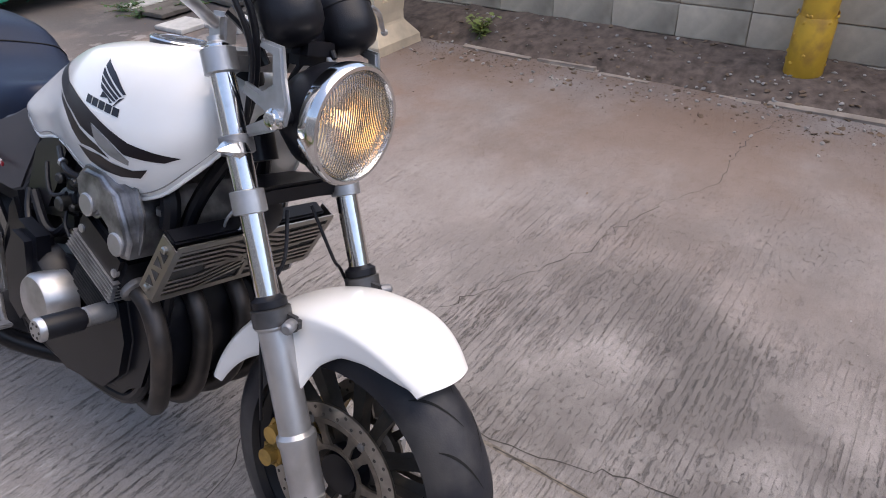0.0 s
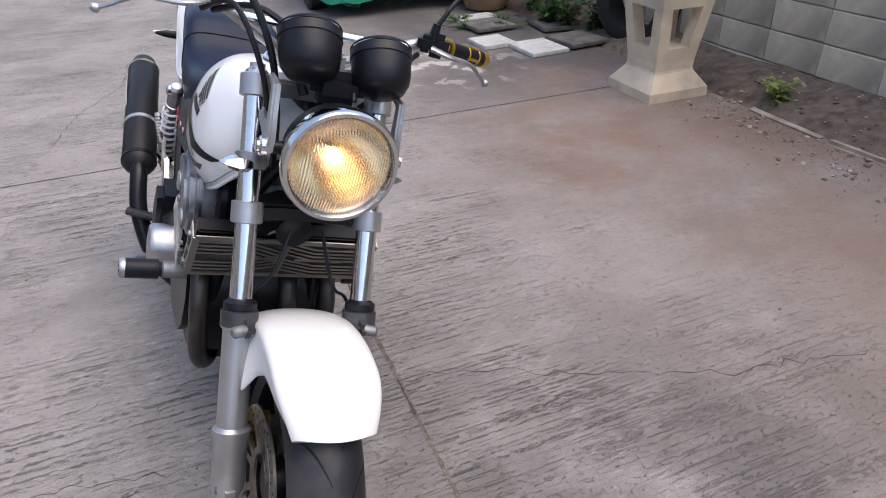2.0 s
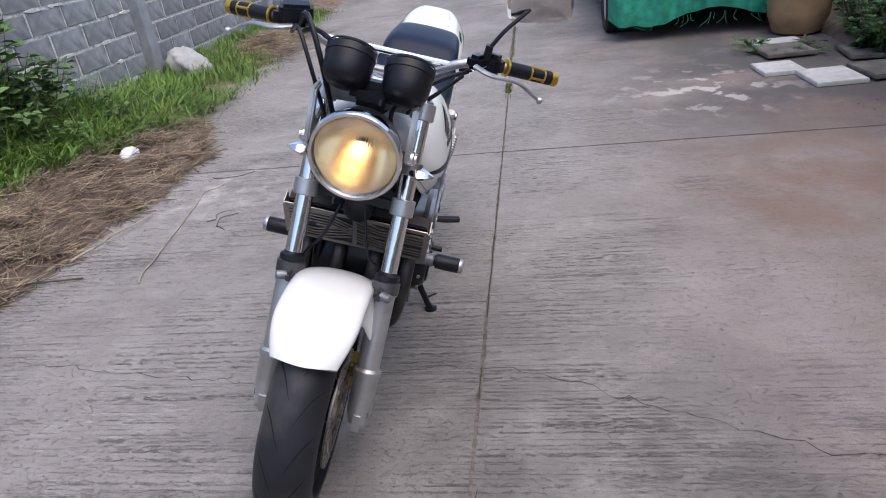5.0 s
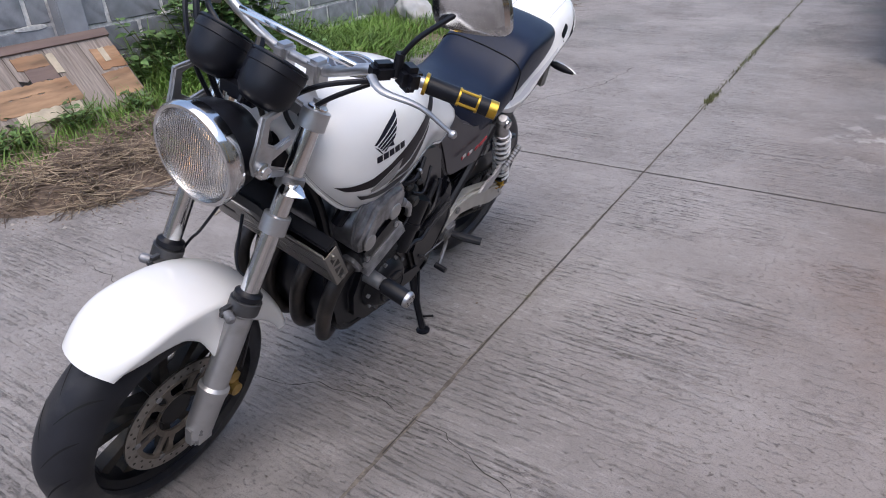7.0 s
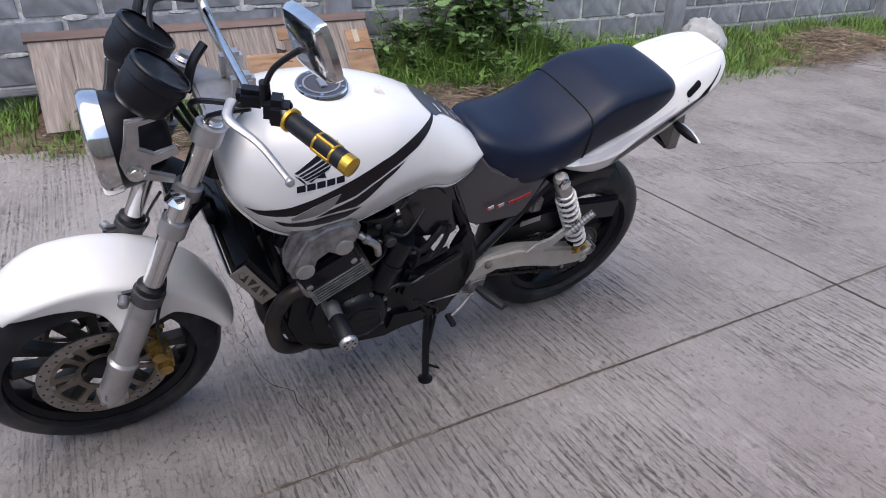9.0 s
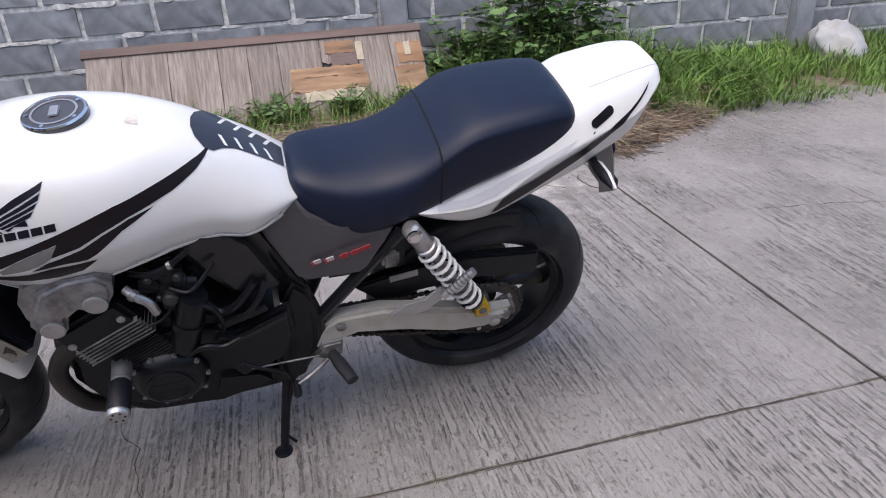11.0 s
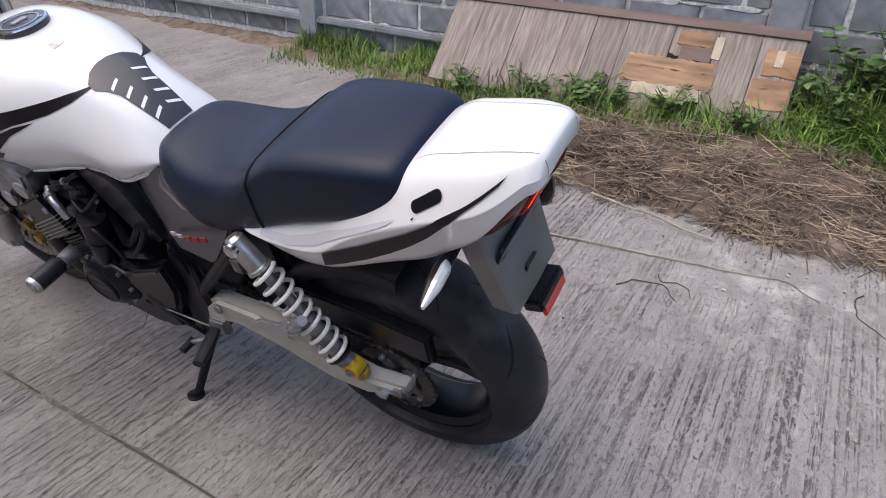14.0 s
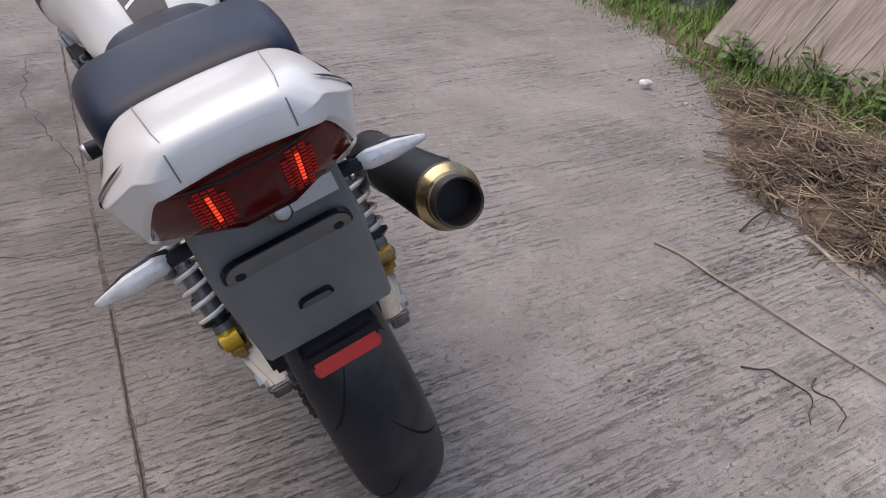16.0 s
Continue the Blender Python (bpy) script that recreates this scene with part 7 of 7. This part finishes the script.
bp("muffler_cone", lathe([(ML - 0.054, 0.0497), (ML - 0.042, 0.0497), (ML - 0.039, 0.047), (ML - 0.032, 0.039), (ML - 0.024, 0.0375), (ML - 0.022, 0.034)], M0, MD, 40, caps=False), BRASS, can, "tan bare metal end cone")
bp("muffler_tip", lathe([(ML - 0.06, 0.035), (ML - 0.002, 0.037), (ML, 0.036), (ML - 0.002, 0.033), (ML - 0.05, 0.031), (ML - 0.18, 0.030), (ML - 0.18, 0.001)], M0, MD, 36), DARKSTEEL, can)
bp("muffler_band", lathe([(0.028, 0.0495), (0.030, 0.0510), (0.040, 0.0510), (0.042, 0.0495)], M0, MD, 36), BLACK, can)
bp("muffler_strap", lathe([(0.19, 0.0498), (0.191, 0.052), (0.205, 0.052), (0.206, 0.0498)], M0, MD, 36), SATIN, can)
bp("muffler_badge", box(M0.x - 0.31, -0.287, 0.60, 0.12, 0.002, 0.014, 0, Euler((0, 0.41, 0)).to_matrix()), SATIN, can)

# ---- radiator with slotted guard ----
rad = bp("radiator", box(1.058, 0.0, 0.624, 0.035, 0.37, 0.135, 0.004, Euler((0, 0.52, 0)).to_matrix()), BLACK, label="radiator behind a slotted stainless guard")
RN = Vector((0.866, 0, -0.5)).normalized()
RV = Vector((0.5, 0, 0.866)).normalized()
RC = Vector((1.087, 0.0, 0.609))


def on_guard(y, v, out=0.0):
    return RC + Vector((0, y * 1.2, 0)) + RV * v * 0.94 + RN * out


# this dark sheet behind the bars stands for the shade in the slots
guard = bp("radiator_guard", box(RC.x - 0.004, RC.y, RC.z, 0.0015, 0.37, 0.130, 0, Euler((0, 0.52, 0)).to_matrix()), JOINT_AND_HOLE, rad, "slotted stainless radiator guard")


def guard_bar(p, q, w, name="guard_bar"):
    a, b = on_guard(*p), on_guard(*q)
    d = (b - a).normalized()
    side = d.cross(RN).normalized() * w / 2
    bmg = bmesh.new()
    lo = [bmg.verts.new(x) for x in (a - side, b - side, b + side, a + side)]
    hi = [bmg.verts.new(x.co + RN * 0.003) for x in lo]
    bmg.faces.new(lo[::-1])
    bmg.faces.new(hi)
    for i in range(4):
        bmg.faces.new((lo[i], lo[(i + 1) % 4], hi[(i + 1) % 4], hi[i]))
    return bp(name, bmg, STEEL, guard, smooth=False)


for v in (-0.071, 0.071):
    guard_bar((-0.158, v), (0.158, v), 0.014, "guard_frame")
for y in (-0.155, 0.155, -0.003):
    guard_bar((y, -0.07), (y, 0.07), 0.012, "guard_frame")
for k in range(9):
    v = -0.058 + k * 0.0145
    if k == 4:
        guard_bar((-0.09, v), (-0.02, v), 0.010)
        guard_bar((0.02, v), (0.11, v), 0.010)
        continue
    if k > 4:
        guard_bar((-0.152, v), (-0.06, v), 0.0065)
        guard_bar((-0.06, v), (-0.004, v - 0.03), 0.0065)
        guard_bar((0.0, v + 0.01), (0.05, v - 0.012), 0.0065)
        guard_bar((0.05, v - 0.012), (0.152, v - 0.012), 0.0065)
    else:
        guard_bar((-0.152, v - 0.008), (-0.09, v - 0.008), 0.0065)
        guard_bar((-0.09, v - 0.008), (-0.01, v + 0.028), 0.0065)
        guard_bar((0.0, v + 0.015), (0.06, v - 0.008), 0.0065)
        guard_bar((0.06, v - 0.008), (0.152, v - 0.008), 0.0065)
for s in (1, -1):
    # folded side plate with zigzag openings
    yy = s * 0.193

    def side_point(v, back):
        p = RC + RV * v - RN * back
        return (p.x, p.z)

    sp = bp("side_plate", prism([side_point(0.068, -0.003), side_point(0.068, 0.038), side_point(-0.068, 0.038), side_point(-0.068, -0.003)], yy - s * 0.001, yy + s * 0.0015, 0), STEEL, rad, "folded stainless side plate")
    # dark triangles on the solid plate paint the shade of its openings
    for k in range(4):
        v = -0.036 + k * 0.024
        flip = 0.008 if k % 2 else 0.028
        bp("zigzag_opening", prism([side_point(v - 0.011, flip), side_point(v + 0.011, flip), side_point(v, 0.036 - flip)], yy + s * 0.0016, yy + s * 0.0024, 0), JOINT_AND_HOLE, sp)
    for v in (-0.05, 0.05):
        x, z = side_point(v, 0.018)
        bp("plate_bolt", lathe([(0, 0.007), (0.006, 0.007), (0.008, 0.004)], (x, yy + s * 0.001, z), (0, s, 0), 10), STEEL, sp)
bp("coolant_hose", tube([(0.99, 0.12, 0.66), (0.97, 0.13, 0.71), (0.90, 0.12, 0.73), (0.84, 0.10, 0.72)], 0.017, 10, 5), PLASTIC, rad)
bp("coolant_hose", tube([(1.0, -0.12, 0.66), (1.0, -0.12, 0.72), (0.93, -0.10, 0.75), (0.86, -0.05, 0.74)], 0.019, 10, 5), PLASTIC, rad)
bp("hose_clamp", lathe([(-0.006, 0.021), (0.006, 0.021)], (0.995, -0.12, 0.69), (0, 0, 1), 14), ALLOY, rad)
bp("horn", lathe([(0, 0.02), (0.012, 0.036), (0.03, 0.038), (0.034, 0.03)], (1.10, 0.0, 0.70), (1, 0, -0.2), 20), BLACK)

# ---- crash sliders ----
for s in (1, -1):
    sl = bp("crash_slider", lathe([(0.0, 0.017), (0.012, 0.017), (0.014, 0.0235), (0.085, 0.0235), (0.088, 0.022)], (0.879, s * 0.212, 0.456), (0, s, 0), 24), PLASTIC, label="black round crash slider with a silver end")
    bp("slider_cap", lathe([(0.085, 0.0235), (0.092, 0.0235), (0.097, 0.020), (0.097, 0.002)], (0.879, s * 0.212, 0.456), (0, s, 0), 24), ALLOY, sl)
    # shade of the cap's holes, set on as small dark discs
    for k in range(6):
        a = k * math.pi / 3
        bp("cap_hole", lathe([(0.0965, 0.003), (0.0978, 0.003)], (0.879 + 0.0135 * math.cos(a), s * 0.212, 0.456 + 0.0135 * math.sin(a)), (0, s, 0), 8), JOINT_AND_HOLE, sl)
    bp("slider_mount", lathe([(-0.06, 0.022), (0.004, 0.020), (0.008, 0.016)], (0.879, s * 0.212, 0.456), (0, s, 0), 18), DULL, sl)

# ---- swingarm, shocks, chain ----
for s in (1, -1):
    o = [(0.475, 0.372), (0.455, 0.43), (0.41, 0.466), (0.30, 0.468), (0.20, 0.443), (0.08, 0.408), (0.02, 0.374), (-0.03, 0.354), (-0.05, 0.348), (-0.052, 0.326), (-0.038, 0.318), (0.03, 0.318), (0.12, 0.332), (0.25, 0.375), (0.36, 0.397), (0.40, 0.385), (0.44, 0.366)]
    bm = prism(o, s * 0.122, s * 0.166, 0.010)
    for v in bm.verts:
        v.co.y -= s * 0.03 * max(0, min(1, (0.05 - v.co.x) / 0.1))
    arm = bp("swingarm", bm, SWING, label="pale alloy box swingarm", angle=40)
    bp("pivot_bolt", lathe([(0, 0.012), (0.004, 0.012), (0.006, 0.008)], (0.40, s * 0.170, 0.442), (0, s, 0), 16), DULL, arm)
    bp("axle_slot", rounded_bar(Vector((-0.005, s * 0.14, 0.334)), Vector((1, 0, 0.05)), Vector((0, 0, 1)), 0.03, 0.012, Vector((0, s, 0)), -0.004, 0.0025), DULL, arm)
    bp("axle_nut", lathe([(0, 0.016), (0.012, 0.016), (0.014, 0.012)], (0.0, s * 0.142, 0.325), (0, s, 0), 6), ALLOY, arm)
    bp("axle_adjuster", box(-0.056, s * 0.120, 0.337, 0.012, 0.034, 0.026, 0.003), DULL, arm)
    # shock
    T, B = Vector((0.228, s * 0.163, 0.706)), Vector((0.046, s * 0.156, 0.394))
    D = (B - T).normalized()
    L = (B - T).length
    shock = bp("shock_absorber", lathe([(0.02, 0.012), (L * 0.55, 0.012), (L * 0.55, 0.017), (L - 0.03, 0.019), (L - 0.02, 0.012)], T, D, 20), DULL, label="coil shock absorber with white springs")
    bp("shock_top", lathe([(-0.02, 0.014), (-0.012, 0.021), (0.03, 0.022), (0.055, 0.022), (0.057, 0.026), (0.064, 0.026)], T, D, 22), ALLOY, shock)
    bp("shock_bolt", lathe([(-0.01, 0.017), (0.01, 0.017), (0.014, 0.012)], T + Vector((0, s * 0.012, 0)), (0, s, 0), 14), CHROME, shock)
    spring = []
    turns, n = 8.5, 110
    e1 = D.orthogonal().normalized()
    e2 = D.cross(e1)
    for k in range(n + 1):
        f = k / n
        a = 2 * math.pi * turns * f
        spring.append(T + D * (0.068 + (L - 0.125) * f) + (e1 * math.cos(a) + e2 * math.sin(a)) * 0.0275)
    bp("spring", tube(spring, 0.0047, 7, 0), SPRING, shock, "white coil spring")
    bp("spring_cup", lathe([(L - 0.058, 0.031), (L - 0.052, 0.031), (L - 0.045, 0.02)], T, D, 22), BLACK, shock)
    bp("shock_eye", lathe([(-0.017, 0.019), (0.017, 0.019)], B + Vector((0, s * 0.0, 0.012)), (0, 1, 0), 18), YELLOW if s > 0 else GOLDPAINT, shock, "yellow anodised eyelet")
    bp("eyelet_stem", tube([B + Vector((0, 0, 0.016)), B - D * 0.03], [0.016, 0.018], 12, 0), YELLOW if s > 0 else GOLDPAINT, shock)
    bp("eyelet_bolt", lathe([(-0.012, 0.0105), (0.02, 0.0105), (0.023, 0.007)], B + Vector((0, s * 0.0, 0.012)), (0, s, 0), 12), DULL, shock)
    bp("shock_lug", box(0.045, s * 0.15, 0.387, 0.05, 0.035, 0.035, 0.009), GOLDPAINT, arm)
    # rider's and passenger's pegs
    hang = bp("peg_hanger", prism([(0.45, 0.395), (0.40, 0.40), (0.405, 0.35), (0.44, 0.338), (0.47, 0.355)], s * 0.158, s * 0.180, 0.005), DULL, label="alloy peg hanger")
    bp("foot_peg", tube([(0.43, s * 0.185, 0.372), (0.415, s * 0.225, 0.372), (0.395, s * 0.278, 0.375)], [0.012, 0.017, 0.015], 10, 3, flat=0.75), RUBBER, hang)
    pb = bp("passenger_bracket", prism([(0.29, 0.46), (0.25, 0.492), (0.20, 0.50), (0.165, 0.53), (0.145, 0.522), (0.15, 0.495), (0.195, 0.455), (0.235, 0.447)], s * 0.172, s * 0.182, 0.004), SATIN, label="bare alloy passenger peg bracket")
    bp("passenger_peg", tube([(0.158, s * 0.188, 0.508), (0.13, s * 0.192, 0.54), (0.092, s * 0.197, 0.585)], [0.009, 0.011, 0.0105], 10, 3), ALLOY, pb)
    for k in range(7):
        q = Vector((0.158, s * 0.188, 0.508)).lerp(Vector((0.092, s * 0.197, 0.585)), 0.2 + k * 0.11)
        bp("peg_rib", lathe([(-0.0018, 0.0118), (0.0018, 0.0118)], q, Vector((-0.066, s * 0.009, 0.077)), 10), DULL, pb)
# rear sprocket, chain and guard on the left
SPR = Vector((0.0, 0.092, 0.312))
spro = bp("rear_sprocket", ring_solid([(-0.003, 0.065), (0.003, 0.065), (0.003, 0.094), (-0.003, 0.094)], SPR, (0, 1, 0), 48), DARKSTEEL, rw, "oily steel rear sprocket")
for k in range(5):
    a = 2 * math.pi * k / 5
    bp("sprocket_arm", box(SPR.x + math.cos(a) * 0.055, SPR.y, SPR.z + math.sin(a) * 0.055, 0.05, 0.006, 0.028, 0.002, Euler((0, -a, 0)).to_matrix()), DULL, spro)
    bp("sprocket_bolt", lathe([(0, 0.007), (0.01, 0.007)], SPR + Vector((math.cos(a) * 0.07, 0.002, math.sin(a) * 0.07)), (0, 1, 0), 6), ALLOY, spro)
front_c, rf, rr = Vector((0.575, 0.092, 0.40)), 0.036, 0.096
line = []
for k in range(16):
    a = radians(95 + (265 - 95) * k / 15)
    line.append(SPR + Vector((math.cos(a), 0, math.sin(a))) * rr)
for k in range(8):
    a = radians(-82 + 170 * k / 7)
    line.append(front_c + Vector((math.cos(a), 0, math.sin(a))) * rf)
dense = [line[i].lerp(line[(i + 1) % len(line)], f) for i in range(len(line)) for f in [j / max(1, int((line[(i + 1) % len(line)] - line[i]).length / 0.0159)) for j in range(max(1, int((line[(i + 1) % len(line)] - line[i]).length / 0.0159)))]]
chain = bp("chain", tube(line, 0.0045, 6, 0, closed=True), DARKSTEEL, label="oily drive chain")
for k, p in enumerate(dense):
    d = (dense[(k + 1) % len(dense)] - p)
    m = Matrix((d.normalized(), Vector((0, 1, 0)), d.normalized().cross(Vector((0, 1, 0))))).transposed()
    bp("chain_link", box(p.x, p.y, p.z, 0.0145, 0.016 if k % 2 else 0.012, 0.0115, 0.003, m, segs=1), DARKSTEEL, chain)
bp("chain_guard", prism([(0.36, 0.50), (0.20, 0.535), (0.05, 0.535), (-0.115, 0.515), (-0.118, 0.44), (-0.10, 0.437), (0.05, 0.458), (0.30, 0.44)], 0.078, 0.108, 0.006), BLACK, label="black chain guard")
bp("warning_sticker", box(0.235, 0.1088, 0.513, 0.07, 0.0012, 0.02, 0, Euler((0, 0.12, 0)).to_matrix()), SATIN, chain)
bp("rear_caliper", box(-0.0, -0.098, 0.445, 0.09, 0.05, 0.05, 0.012), GOLDPAINT, rw)
bp("battery_tray", box(0.32, 0.0, 0.60, 0.22, 0.2, 0.16, 0.02), PLASTIC)
bp("control_lock", box(0.275, 0.148, 0.62, 0.04, 0.022, 0.05, 0.008), DULL)

# ---- side stand and pedals ----
stand = bp("side_stand", tube([(0.545, 0.135, 0.245), (0.565, 0.185, 0.165), (0.583, 0.243, 0.084)], [0.014, 0.012, 0.011], 10, 4), BLACK, label="black side stand, folded out")
bp("stand_foot", lathe([(-0.004, 0.021), (-0.002, 0.023), (0.003, 0.023), (0.005, 0.019)], (0.586, 0.248, 0.0835), (0, -0.3087, 0.9512), 20), BLACK, stand)
bp("stand_prong", tube([(0.575, 0.22, 0.118), (0.55, 0.255, 0.13)], 0.004, 8, 0), BLACK, stand)
bp("stand_spring", tube([(0.53, 0.15, 0.25), (0.565, 0.195, 0.16)], 0.0055, 8, 0), BLACK, stand)
shift = bp("gear_lever", tube([(0.44, 0.18, 0.345), (0.48, 0.195, 0.32), (0.522, 0.21, 0.305)], 0.006, 8, 4), DULL, label="alloy gear lever with a rubber toe peg")
bp("toe_peg", lathe([(0, 0.010), (0.038, 0.010), (0.04, 0.008)], (0.524, 0.20, 0.303), (0, 1, 0), 12), PLASTIC, shift)
bp("shift_rod", tube([(0.45, 0.178, 0.36), (0.62, 0.185, 0.37)], 0.0024, 8, 0), DULL, shift)
brake = bp("brake_pedal", tube([(0.44, -0.18, 0.35), (0.50, -0.20, 0.31), (0.56, -0.22, 0.315)], 0.007, 8, 4), DULL, label="alloy rear brake pedal")
bp("pedal_pad", box(0.565, -0.235, 0.318, 0.03, 0.045, 0.010, 0.003), DULL, brake)
bp("right_hanger", prism([(0.46, 0.50), (0.40, 0.47), (0.33, 0.53), (0.30, 0.50), (0.40, 0.39), (0.45, 0.34), (0.48, 0.36)], -0.172, -0.186, 0.004), ALLOY)

# ---- mirror, cables ----
MC = Vector((0.995, 0.328, 1.264))
o = [(-0.075, -0.028), (-0.07, 0.035), (-0.05, 0.05), (0.05, 0.046), (0.072, 0.034), (0.078, -0.02), (0.066, -0.044), (0.0, -0.05), (-0.055, -0.046)]
o = [(p.x, p.y) for p in glide([(a, b, 0) for a, b in o], 3, True)]
for nm, n0, n1, mt, sc in (("mirror", 0.0, 0.022, CHROME, 1.0), ("mirror_glass", -0.002, 0.001, MIRROR, 0.94)):
    bm = bmesh.new()
    rot = Euler((radians(13), radians(14), radians(7))).to_matrix()
    rings = [[MC + rot @ Vector((d, a * sc * k, b * sc * k)) for a, b in o] for d, k in ((n0, 1.0), (n0 + (n1 - n0) * 0.5, 0.99), (n1 - (n1 - n0) * 0.15, 0.9), (n1, 0.7))]
    head = fp(nm, loft(rings, bm), mt, bar if nm == "mirror" else head, "chrome backed mirror" if nm == "mirror" else "")
fp("mirror_joint", tube([(1.045, 0.235, 1.105), (1.048, 0.238, 1.15)], [0.011, 0.009], 10, 0), PLASTIC, bar)
for pts, r in (([(1.07, -0.20, 1.09), (1.16, -0.13, 1.12), (1.17, -0.02, 1.04), (1.12, 0.0, 0.90), (1.08, 0.0, 0.78)], 0.006),
               ([(1.07, -0.21, 1.10), (1.15, -0.17, 1.15), (1.19, -0.12, 1.07), (1.17, -0.085, 0.95), (1.10, -0.06, 0.82)], 0.0065),
               ([(1.08, -0.22, 1.09), (1.17, -0.18, 1.12), (1.20, -0.125, 1.02), (1.16, -0.09, 0.90)], 0.005),
               ([(1.07, 0.20, 1.085), (1.14, 0.13, 1.06), (1.13, 0.05, 0.98), (1.06, 0.05, 0.88), (0.9, 0.05, 0.78)], 0.0055),
               ([(1.06, 0.19, 1.07), (1.12, 0.15, 1.04), (1.12, 0.08, 0.97)], 0.005)):
    fp("control_cable", tube(pts, r, 8, 6), PLASTIC, bar)
fp("brake_line", tube([fork_at(0.74) + Vector((-0.01, -0.03, 0)), fork_at(0.66) + Vector((-0.01, -0.06, 0)), fork_at(0.60) + Vector((-0.035, -0.10, 0)), fork_at(0.50) + Vector((-0.04, -0.13, 0)), (1.27, -0.115, 0.37)], 0.0035, 8, 6), PLASTIC)
fp("brake_line", tube([fork_at(0.74) + Vector((-0.01, 0.03, 0)), fork_at(0.64) + Vector((-0.01, 0.06, 0)), fork_at(0.60) + Vector((-0.035, 0.10, 0)), fork_at(0.50) + Vector((-0.04, 0.13, 0)), (1.27, 0.11, 0.37)], 0.0035, 8, 6), PLASTIC)
fp("loose_wire", tube([(1.13, -0.03, 0.76), (1.10, -0.07, 0.70), (1.09, -0.06, 0.66), (1.12, -0.02, 0.70)], 0.003, 6, 5), SATIN)
fp("wire_loom", tube([(1.13, -0.03, 0.98), (1.11, -0.05, 1.03), (1.08, -0.07, 1.06)], 0.010, 8, 4), BLACK, bar)
